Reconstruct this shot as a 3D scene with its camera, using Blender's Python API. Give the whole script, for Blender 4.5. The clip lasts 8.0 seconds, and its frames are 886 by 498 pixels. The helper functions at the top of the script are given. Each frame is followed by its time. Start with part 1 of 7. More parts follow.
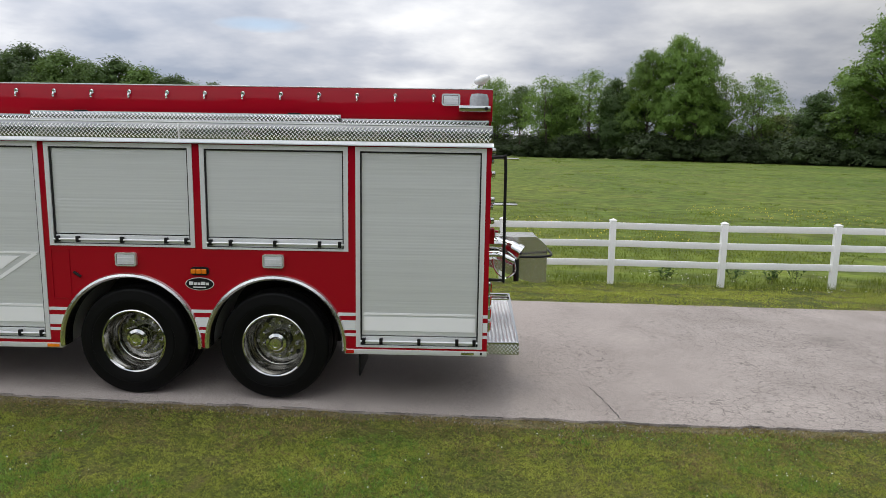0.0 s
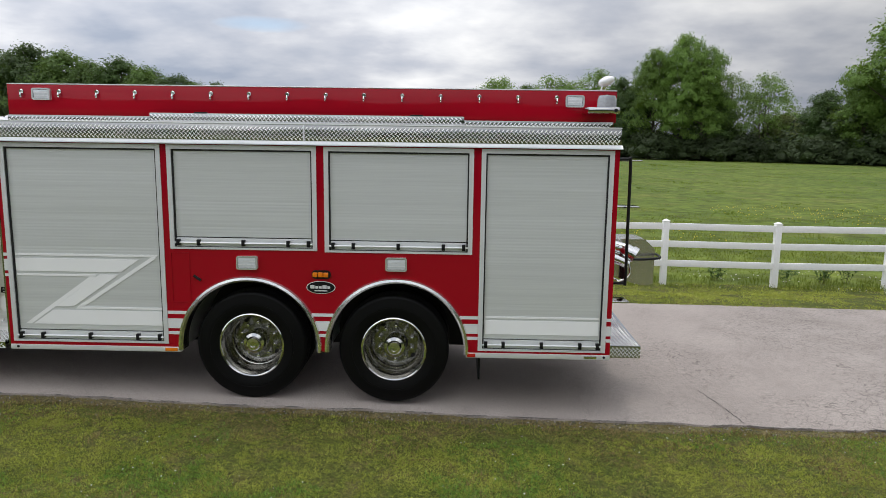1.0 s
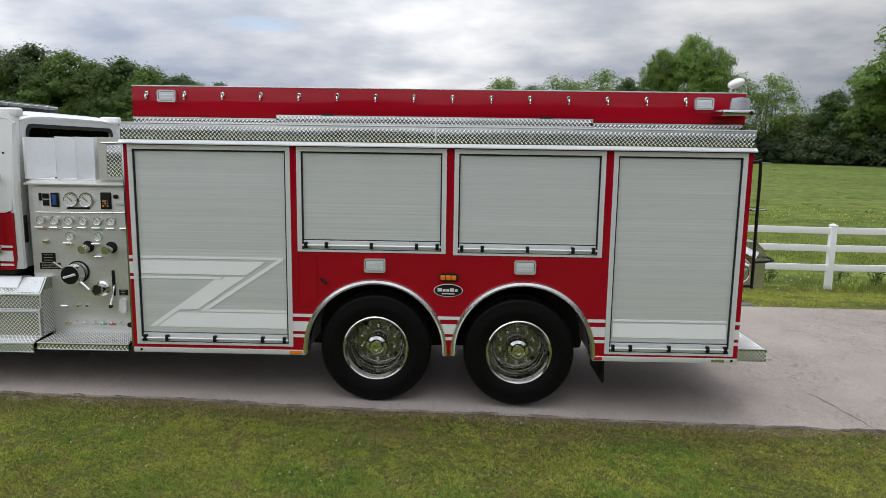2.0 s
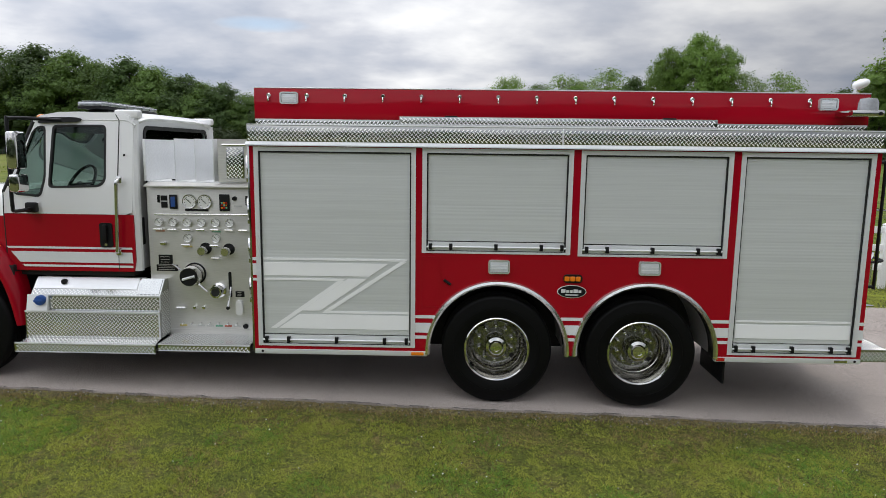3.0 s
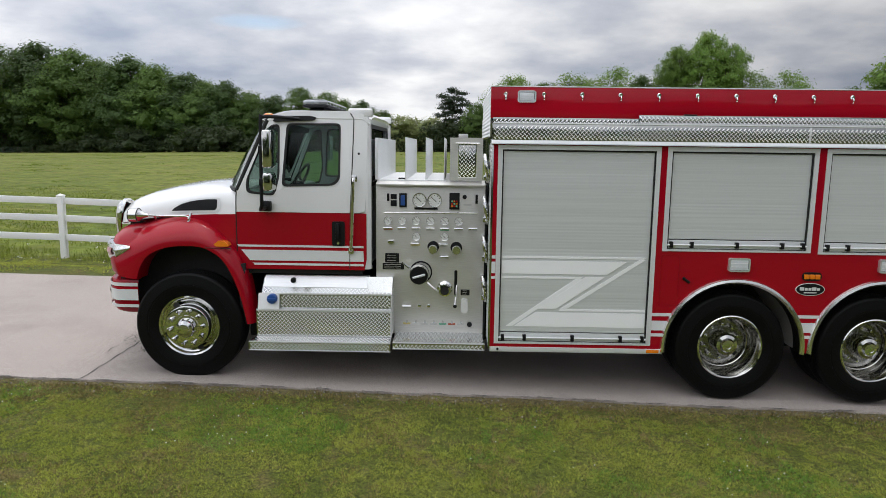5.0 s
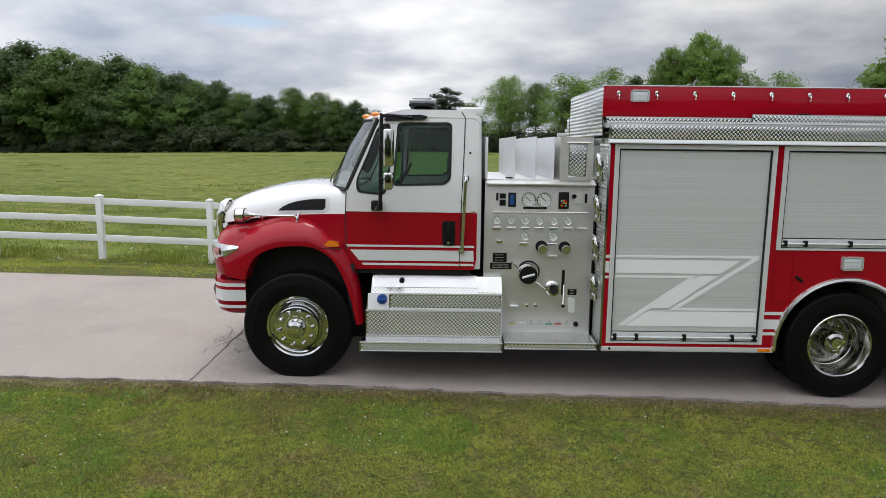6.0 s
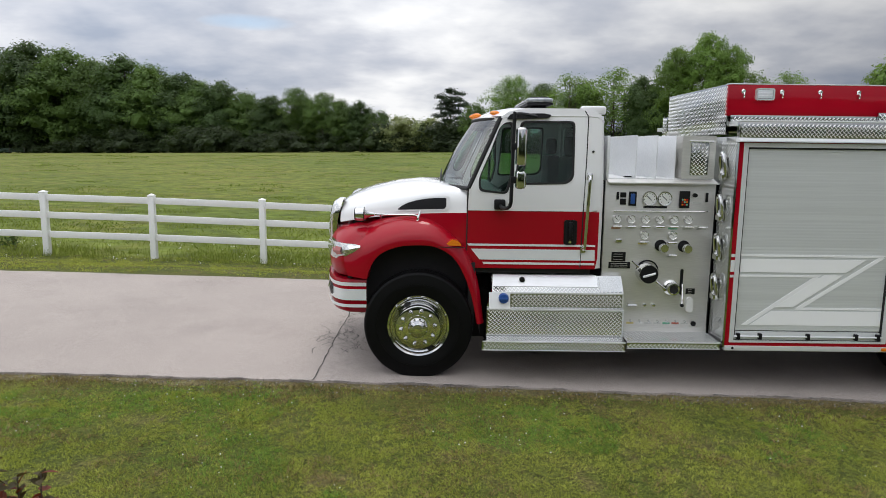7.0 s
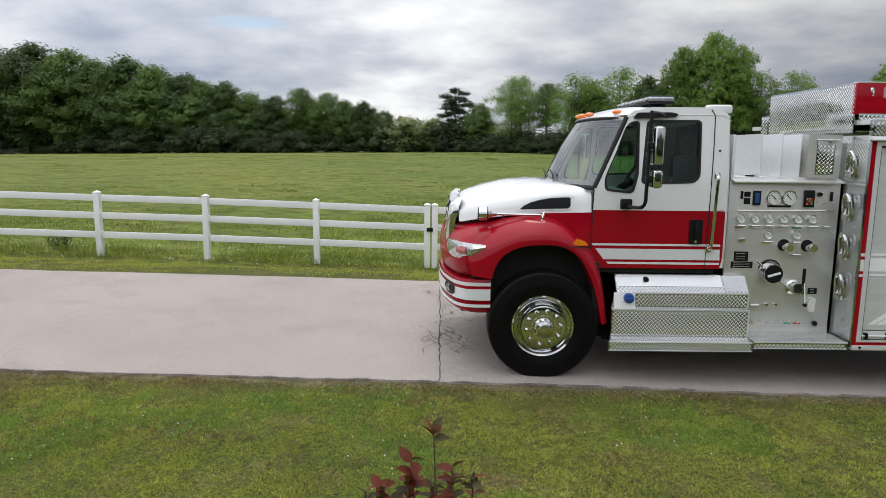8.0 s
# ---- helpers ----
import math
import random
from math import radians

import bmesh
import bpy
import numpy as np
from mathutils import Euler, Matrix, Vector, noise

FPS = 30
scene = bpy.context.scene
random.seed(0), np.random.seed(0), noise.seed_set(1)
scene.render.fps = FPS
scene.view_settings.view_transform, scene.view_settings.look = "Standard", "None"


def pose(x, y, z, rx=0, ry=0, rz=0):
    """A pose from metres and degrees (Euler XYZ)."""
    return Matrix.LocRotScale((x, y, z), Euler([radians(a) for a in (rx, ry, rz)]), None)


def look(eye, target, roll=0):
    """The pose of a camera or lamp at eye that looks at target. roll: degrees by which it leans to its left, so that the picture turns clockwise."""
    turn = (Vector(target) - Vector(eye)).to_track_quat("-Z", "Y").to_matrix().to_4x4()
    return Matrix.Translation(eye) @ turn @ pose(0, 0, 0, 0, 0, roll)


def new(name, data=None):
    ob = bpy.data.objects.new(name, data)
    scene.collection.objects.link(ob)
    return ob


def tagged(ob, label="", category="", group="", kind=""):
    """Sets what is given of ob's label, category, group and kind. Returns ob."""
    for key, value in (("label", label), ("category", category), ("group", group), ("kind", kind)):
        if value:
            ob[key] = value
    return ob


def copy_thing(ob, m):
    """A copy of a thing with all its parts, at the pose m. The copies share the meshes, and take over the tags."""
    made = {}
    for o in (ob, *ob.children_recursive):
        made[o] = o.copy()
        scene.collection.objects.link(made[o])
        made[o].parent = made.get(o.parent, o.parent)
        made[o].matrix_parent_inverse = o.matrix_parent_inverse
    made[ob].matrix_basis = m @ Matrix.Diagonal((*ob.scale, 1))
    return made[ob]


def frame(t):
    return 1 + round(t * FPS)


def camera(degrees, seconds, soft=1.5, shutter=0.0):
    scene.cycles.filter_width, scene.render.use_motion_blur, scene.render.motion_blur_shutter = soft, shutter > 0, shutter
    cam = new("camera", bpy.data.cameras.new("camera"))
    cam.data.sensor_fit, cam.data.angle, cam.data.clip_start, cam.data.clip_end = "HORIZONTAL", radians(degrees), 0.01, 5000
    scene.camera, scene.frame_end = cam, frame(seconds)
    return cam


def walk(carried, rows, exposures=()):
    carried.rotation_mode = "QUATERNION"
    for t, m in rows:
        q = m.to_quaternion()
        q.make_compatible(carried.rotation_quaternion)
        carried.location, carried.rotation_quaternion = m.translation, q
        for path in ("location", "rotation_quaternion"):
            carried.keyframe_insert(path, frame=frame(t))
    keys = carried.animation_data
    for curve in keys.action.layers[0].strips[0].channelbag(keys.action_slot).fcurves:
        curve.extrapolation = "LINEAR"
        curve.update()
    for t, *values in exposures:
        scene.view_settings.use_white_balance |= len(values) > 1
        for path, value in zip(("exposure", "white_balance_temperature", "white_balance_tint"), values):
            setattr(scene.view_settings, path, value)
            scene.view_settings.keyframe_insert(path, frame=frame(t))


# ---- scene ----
cam = camera(67.4, 8.0, soft=0.85)
ROWS = [
    (0.0, (-0.134, 0.208, 2.425), (-0.171, 2.186, 2.130), 0.9),
    (0.5, (-0.710, 0.223, 2.428), (-0.747, 2.201, 2.132), 0.9),
    (1.0, (-1.298, 0.242, 2.434), (-1.335, 2.220, 2.137), 0.8),
    (1.5, (-1.893, 0.252, 2.436), (-1.931, 2.230, 2.140), 0.7),
    (1.7, (-2.139, 0.250, 2.437), (-2.175, 2.228, 2.141), 0.8),
    (2.8, (-3.421, 0.228, 2.440), (-3.461, 2.206, 2.142), 0.8),
    (3.0, (-3.649, 0.220, 2.441), (-3.690, 2.197, 2.143), 0.7),
    (3.5, (-4.220, 0.169, 2.439), (-4.260, 2.146, 2.140), 0.6),
    (4.0, (-4.798, 0.136, 2.435), (-4.840, 2.112, 2.133), 0.7),
    (4.5, (-5.379, 0.132, 2.426), (-5.414, 2.109, 2.124), 0.7),
    (4.7, (-5.602, 0.141, 2.423), (-5.634, 2.117, 2.120), 0.7),
    (5.8, (-6.885, 0.165, 2.395), (-6.898, 2.142, 2.094), 0.7),
    (6.0, (-7.119, 0.169, 2.393), (-7.118, 2.146, 2.091), 0.7),
    (6.5, (-7.707, 0.172, 2.377), (-7.706, 2.149, 2.076), 0.7),
    (7.0, (-8.292, 0.188, 2.364), (-8.292, 2.165, 2.063), 0.7),
    (7.5, (-8.884, 0.208, 2.359), (-8.885, 2.185, 2.058), 0.6),
    (8.0, (-9.486, 0.216, 2.345), (-9.488, 2.193, 2.044), 0.6),
]
walk(cam, [(t, look(eye, target, roll)) for t, eye, target, roll in ROWS])
# ---------------------------------------------------------------- world and light
SUN_ELEV, SUN_AZ = radians(72), radians(15)
world = bpy.data.worlds.new("sky")
scene.world = world
world.use_nodes = True


def sky_nodes():
    t = world.node_tree
    N, L = t.nodes, t.links
    N.clear()
    out, bg = N.new("ShaderNodeOutputWorld"), N.new("ShaderNodeBackground")
    sky = N.new("ShaderNodeTexSky")
    sky.sky_type, sky.sun_disc = "NISHITA", False
    sky.sun_elevation, sky.sun_rotation = SUN_ELEV, SUN_AZ
    dim = N.new("ShaderNodeVectorMath")
    dim.operation = "SCALE"
    dim.inputs["Scale"].default_value = 0.15
    L.new(sky.outputs[0], dim.inputs[0])
    tc, sep = N.new("ShaderNodeTexCoord"), N.new("ShaderNodeSeparateXYZ")
    L.new(tc.outputs["Generated"], sep.inputs[0])

    def m(op, a, b=None, clamp=False):
        n = N.new("ShaderNodeMath")
        n.operation, n.use_clamp = op, clamp
        for i, v in enumerate((a, b)):
            if v is None:
                continue
            if isinstance(v, (int, float)):
                n.inputs[i].default_value = v
            else:
                L.new(v, n.inputs[i])
        return n.outputs[0]

    up = m("MAXIMUM", sep.outputs[2], 0.0)
    den = m("ADD", up, 0.24)
    comb = N.new("ShaderNodeCombineXYZ")
    L.new(m("DIVIDE", sep.outputs[0], den), comb.inputs[0])
    L.new(m("DIVIDE", sep.outputs[1], den), comb.inputs[1])

    def noi(scale, detail, rough, off):
        mp, n = N.new("ShaderNodeMapping"), N.new("ShaderNodeTexNoise")
        mp.inputs["Location"].default_value = off
        mp.inputs["Scale"].default_value = (0.95, 1.0, 1.0)
        L.new(comb.outputs[0], mp.inputs[0])
        L.new(mp.outputs[0], n.inputs["Vector"])
        n.inputs["Scale"].default_value, n.inputs["Detail"].default_value = scale, detail
        n.inputs["Roughness"].default_value = rough
        return n.outputs["Fac"]

    big, fine = noi(1.15, 6, 0.5, (3.1, 0.4, 0)), noi(3.2, 6, 0.5, (7.3, 2.0, 0))
    mix = m("ADD", m("MULTIPLY", big, 0.66), m("MULTIPLY", fine, 0.34))
    ramp = N.new("ShaderNodeValToRGB")
    e = ramp.color_ramp.elements
    e[0].position, e[0].color = 0.36, (0.37, 0.42, 0.52, 1)
    e[1].position, e[1].color = 0.62, (0.95, 0.955, 0.965, 1)
    k = ramp.color_ramp.elements.new(0.48)
    k.color = (0.59, 0.615, 0.68, 1)
    L.new(mix, ramp.inputs[0])
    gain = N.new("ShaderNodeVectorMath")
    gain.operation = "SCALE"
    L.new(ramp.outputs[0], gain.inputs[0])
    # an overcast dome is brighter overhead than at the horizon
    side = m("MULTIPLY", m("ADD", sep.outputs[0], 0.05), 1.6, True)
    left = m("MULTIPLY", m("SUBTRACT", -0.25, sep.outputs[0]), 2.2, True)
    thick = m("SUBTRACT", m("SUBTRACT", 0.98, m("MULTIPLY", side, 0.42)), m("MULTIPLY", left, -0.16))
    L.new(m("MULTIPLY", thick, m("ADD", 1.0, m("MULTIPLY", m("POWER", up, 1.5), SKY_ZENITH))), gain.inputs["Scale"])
    # a small opening in the cloud, ahead and to the left
    ex = m("DIVIDE", m("ADD", sep.outputs[0], 0.27), 0.062)
    ez = m("DIVIDE", m("SUBTRACT", sep.outputs[2], 0.168), 0.011)
    near_hole = m("SUBTRACT", m("MULTIPLY", fine, 2.4), m("ADD", m("MULTIPLY", ex, ex), m("MULTIPLY", ez, ez)))
    ahead = m("GREATER_THAN", sep.outputs[1], 0.0)
    hole = m("MULTIPLY", m("MULTIPLY", m("MULTIPLY", m("MAXIMUM", near_hole, 0.0), 1.0, True), 0.62), ahead, True)
    cover = N.new("ShaderNodeMix")
    cover.data_type = "RGBA"
    L.new(hole, cover.inputs["Factor"])
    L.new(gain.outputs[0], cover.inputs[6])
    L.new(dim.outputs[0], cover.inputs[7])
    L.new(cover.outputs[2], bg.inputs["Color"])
    bg.inputs["Strength"].default_value = 1.0
    L.new(bg.outputs[0], out.inputs["Surface"])


SKY_ZENITH = 2.15
sky_nodes()
sun_data = bpy.data.lights.new("sun", "SUN")
sun_data.energy, sun_data.angle, sun_data.color = 0.65, radians(16), (1.0, 0.95, 0.86)
sun = new("sun", sun_data)
sun.matrix_world = look((0, 0, 30), (-12 * math.sin(SUN_AZ), 30 - 12 * math.cos(SUN_AZ) - 30 + 0, 30 - 12 * math.tan(SUN_ELEV)))


# ---------------------------------------------------------------- materials
def material(name, base, rough=0.5, metal=0.0, vary=0.15, scale=6.0, grain=0.0, gscale=120.0, bump=0.0, bscale=80.0,
             coat=0.0, island=0.0, stretch=(1, 1, 1), rvary=0.1, spec=0.5, second=None):
    mt = bpy.data.materials.new(name)
    mt.use_nodes = True
    t = mt.node_tree
    N, L = t.nodes, t.links
    b = N["Principled BSDF"]
    b.inputs["Roughness"].default_value, b.inputs["Metallic"].default_value = rough, metal
    b.inputs["Coat Weight"].default_value, b.inputs["Coat Roughness"].default_value = coat, 0.04
    b.inputs["Specular IOR Level"].default_value = spec
    tc, mp = N.new("ShaderNodeTexCoord"), N.new("ShaderNodeMapping")
    mp.inputs["Scale"].default_value = stretch
    L.new(tc.outputs["Object"], mp.inputs[0])

    def noi(s, d=4):
        n = N.new("ShaderNodeTexNoise")
        n.inputs["Scale"].default_value, n.inputs["Detail"].default_value = s, d
        L.new(mp.outputs[0], n.inputs["Vector"])
        return n.outputs["Fac"]

    def mixc(fac, a, c):
        n = N.new("ShaderNodeMix")
        n.data_type = "RGBA"
        for sock, v in ((n.inputs["Factor"], fac), (n.inputs[6], a), (n.inputs[7], c)):
            if isinstance(v, (int, float)):
                sock.default_value = v
            elif isinstance(v, tuple):
                sock.default_value = (*v, 1)
            else:
                L.new(v, sock)
        return n.outputs[2]

    lo = tuple(c * (1 - vary) for c in base)
    hi = tuple(min(1, c * (1 + vary)) for c in (second or base))
    big = noi(scale)
    col = mixc(big, lo, hi)
    if grain:
        g = noi(gscale, 3)
        r = N.new("ShaderNodeMapRange")
        r.inputs["From Min"].default_value, r.inputs["From Max"].default_value = 0.3, 0.7
        r.inputs["To Min"].default_value, r.inputs["To Max"].default_value = 1 - grain, 1 + grain
        L.new(g, r.inputs[0])
        v = N.new("ShaderNodeVectorMath")
        v.operation = "SCALE"
        L.new(col, v.inputs[0])
        L.new(r.outputs[0], v.inputs["Scale"])
        col = v.outputs[0]
    if island:
        geo, r = N.new("ShaderNodeNewGeometry"), N.new("ShaderNodeMapRange")
        r.inputs["To Min"].default_value, r.inputs["To Max"].default_value = 1 - island, 1 + island
        L.new(geo.outputs["Random Per Island"], r.inputs[0])
        v = N.new("ShaderNodeVectorMath")
        v.operation = "SCALE"
        L.new(col, v.inputs[0])
        L.new(r.outputs[0], v.inputs["Scale"])
        col = v.outputs[0]
    L.new(col, b.inputs["Base Color"])
    if rvary:
        r = N.new("ShaderNodeMapRange")
        r.inputs["To Min"].default_value, r.inputs["To Max"].default_value = max(0, rough - rvary), min(1, rough + rvary)
        L.new(noi(scale * 2.3), r.inputs[0])
        L.new(r.outputs[0], b.inputs["Roughness"])
    if bump:
        n = N.new("ShaderNodeBump")
        n.inputs["Strength"].default_value, n.inputs["Distance"].default_value = 1.0, bump
        L.new(noi(bscale, 3), n.inputs["Height"])
        L.new(n.outputs[0], b.inputs["Normal"])
    return mt


def leaf_material(name, base, vary, through_col, scale=0.25, second=None):
    mt = material(name, base, 0.6, 0, vary, scale, 0, 1, 0, 1, 0, 0.28, rvary=0.05, spec=0.25, second=second)
    t = mt.node_tree
    N, L = t.nodes, t.links
    b = N["Principled BSDF"]
    col = b.inputs["Base Color"].links[0].from_socket
    oi, r = N.new("ShaderNodeObjectInfo"), N.new("ShaderNodeMapRange")
    r.inputs["To Min"].default_value, r.inputs["To Max"].default_value = 0.75, 1.3
    L.new(oi.outputs["Random"], r.inputs[0])
    v = N.new("ShaderNodeVectorMath")
    v.operation = "SCALE"
    L.new(col, v.inputs[0])
    L.new(r.outputs[0], v.inputs["Scale"])
    L.new(v.outputs[0], b.inputs["Base Color"])
    tr, mx = N.new("ShaderNodeBsdfTranslucent"), N.new("ShaderNodeMixShader")
    tr.inputs[0].default_value = (*through_col, 1)
    mx.inputs[0].default_value = 0.3
    L.new(b.outputs[0], mx.inputs[1])
    L.new(tr.outputs[0], mx.inputs[2])
    L.new(mx.outputs[0], N["Material Output"].inputs["Surface"])
    return mt


def glass_material(name, tint, ior=1.5):
    mt = bpy.data.materials.new(name)
    mt.use_nodes = True
    t = mt.node_tree
    N, L = t.nodes, t.links
    N.remove(N["Principled BSDF"])
    tr, gl, fr, mx = (N.new("ShaderNode" + k) for k in ("BsdfTransparent", "BsdfGlossy", "Fresnel", "MixShader"))
    tr.inputs[0].default_value = (*tint, 1)
    gl.inputs["Roughness"].default_value = 0.02
    fr.inputs[0].default_value = ior
    L.new(fr.outputs[0], mx.inputs[0])
    L.new(tr.outputs[0], mx.inputs[1])
    L.new(gl.outputs[0], mx.inputs[2])
    L.new(mx.outputs[0], N["Material Output"].inputs["Surface"])
    return mt


RED = material("red_paint", (0.335, 0.0003, 0.0105), 0.5, 0, 0.05, 1.5, coat=0.55, rvary=0.05, spec=0.08)
WHITE = material("white_paint", (0.80, 0.80, 0.80), 0.25, 0, 0.03, 2, coat=0.8, rvary=0.04)
TAPE = material("white_reflective_tape", (0.72, 0.73, 0.73), 0.35, 0, 0.05, 8, 0.04, 300)
TRAY = material("mill_aluminium", (0.80, 0.81, 0.82), 0.42, 0.3, 0.05, 3, 0.05, 60)
# stretched noise paints the slats' uneven reflections as light and dark bands
SHUTTER = material("banded_satin_aluminium", (0.69, 0.71, 0.71), 0.38, 0.32, 0.12, 2.2, 0.05, 40, stretch=(0.05, 1, 6), rvary=0.06)
TAPE_GREY = material("pale_tape_on_aluminium", (0.90, 0.905, 0.90), 0.4, 0.0, 0.02, 6)
ALU = material("aluminium_trim", (0.80, 0.81, 0.82), 0.38, 0.45, 0.05, 5, 0.03, 60, stretch=(0.2, 1, 1))
TRIM = material("satin_door_frame", (0.72, 0.73, 0.74), 0.4, 0.25, 0.05, 5, 0.03, 60)
STEEL = material("brushed_stainless", (0.69, 0.68, 0.65), 0.36, 0.58, 0.08, 2.5, 0.07, 70, stretch=(0.15, 1, 3), rvary=0.08)
CHROME = material("chrome", (0.70, 0.70, 0.69), 0.07, 1.0, 0.02, 5, rvary=0.02)
PLATE = material("diamond_plate", (0.46, 0.47, 0.46), 0.10, 1.0, 0.10, 9, 0.08, 90, rvary=0.04)
# paler than the plate: the sky's glint on the bars is put into the colour
TREAD = material("sky_lit_tread_bars", (0.82, 0.825, 0.82), 0.34, 0.75, 0.05, 20)
BEZEL = material("bright_lamp_bezel", (0.78, 0.79, 0.80), 0.22, 0.6, 0.05, 30)
# wheel disc metal with the dark reflections of the deep dish in its colour
DISC = material("shade_dark_wheel_disc", (0.26, 0.255, 0.235), 0.26, 0.95, 0.25, 14, rvary=0.08)
STAINLESS = material("polished_stainless", (0.68, 0.67, 0.64), 0.20, 0.85, 0.06, 4, rvary=0.04)
POLISHED = material("polished_rim", (0.44, 0.43, 0.40), 0.14, 1.0, 0.1, 9, rvary=0.05)
HEADLAMP = material("headlamp_optics", (0.74, 0.75, 0.76), 0.12, 0.75, 0.5, 16, coat=1.0)
LAMP_RED = material("headlamp_red_reflector", (0.42, 0.10, 0.09), 0.2, 0.2, 0.1, 40, coat=1.0)
DOME = material("grey_clear_dome", (0.30, 0.31, 0.33), 0.12, 0.2, 0.3, 40, coat=1.0)
ARCH_METAL = material("polished_arch_trim", (0.82, 0.82, 0.81), 0.2, 1.0, 0.04, 8)
BLACK = material("black_plastic", (0.007, 0.007, 0.008), 0.45, 0, 0.2, 12, spec=0.25)
RUBBER = material("tyre_rubber", (0.003, 0.003, 0.0032), 0.50, 0, 0.3, 9, 0.15, 160, 0.0006, 60, spec=0.14)
DARK = material("chassis_black", (0.010, 0.010, 0.011), 0.7, 0, 0.3, 5)
SEAM = material("door_seal_black", (0.008, 0.008, 0.008), 0.7, 0, 0.1, 9)
SMOKE = material("smoked_clear_lens", (0.16, 0.17, 0.18), 0.12, 0.4, 0.3, 30, coat=1.0)
LIGHTBAR = material("light_bar_lens", (0.42, 0.44, 0.47), 0.08, 0.55, 0.6, 22, coat=1.0, stretch=(1, 3, 1))
LENS = material("clear_lens", (0.66, 0.68, 0.71), 0.15, 0.0, 0.12, 40, coat=1.0)
AMBER = material("amber_lens", (0.85, 0.22, 0.01), 0.15, 0, 0.15, 60, coat=1.0)
REDLENS = material("red_lens", (0.5, 0.01, 0.01), 0.15, 0, 0.1, 50, coat=1.0)
BLUE = material("blue_cap_plastic", (0.02, 0.08, 0.30), 0.4, 0, 0.15, 30)
DIAL = material("dial_white", (0.78, 0.78, 0.76), 0.3, 0, 0.05, 30)
VINYL = material("white_vinyl", (0.86, 0.86, 0.86), 0.4, 0, 0.04, 1.2, 0.03, 30)
SEAT = material("grey_cloth", (0.07, 0.07, 0.075), 0.85, 0, 0.2, 12, 0.2, 200)
DASH = material("pale_grey_dash", (0.42, 0.43, 0.43), 0.6, 0, 0.08, 12)
BARK = material("bark", (0.09, 0.07, 0.055), 0.9, 0, 0.35, 3, 0.3, 20, stretch=(1, 1, 0.3))
LEAF = leaf_material("broad_leaves", (0.060, 0.104, 0.030), 0.22, (0.10, 0.16, 0.028))
# darker than the crowns: shade under the trees is put into this leaf colour
LEAF_UNDER = leaf_material("shaded_undergrowth_leaves", (0.032, 0.050, 0.017), 0.35, (0.05, 0.075, 0.015))
LEAF_LIGHT = leaf_material("light_leaves", (0.082, 0.140, 0.031), 0.22, (0.15, 0.23, 0.035))
LEAF_BRIGHT = leaf_material("bright_leaves", (0.125, 0.212, 0.040), 0.2, (0.24, 0.36, 0.05))
LEAF_PALE = leaf_material("pale_leaves", (0.20, 0.235, 0.090), 0.3, (0.28, 0.32, 0.10))
LEAF_DARK = leaf_material("pine_needles", (0.03, 0.05, 0.025), 0.3, (0.03, 0.05, 0.01))
LEAF_RED = leaf_material("red_leaves", (0.135, 0.030, 0.014), 0.5, (0.24, 0.05, 0.015))
LEAF_DULL = leaf_material("dull_green_leaves", (0.055, 0.046, 0.018), 0.4, (0.09, 0.06, 0.015))
GLASS = glass_material("tinted_glass", (0.62, 0.76, 0.70), 1.35)
SCREEN = glass_material("windscreen_glass", (0.80, 0.93, 0.91), 2.3)
PLASTIC_WHITE = material("white_plastic", (0.72, 0.72, 0.69), 0.35, 0, 0.04, 20)


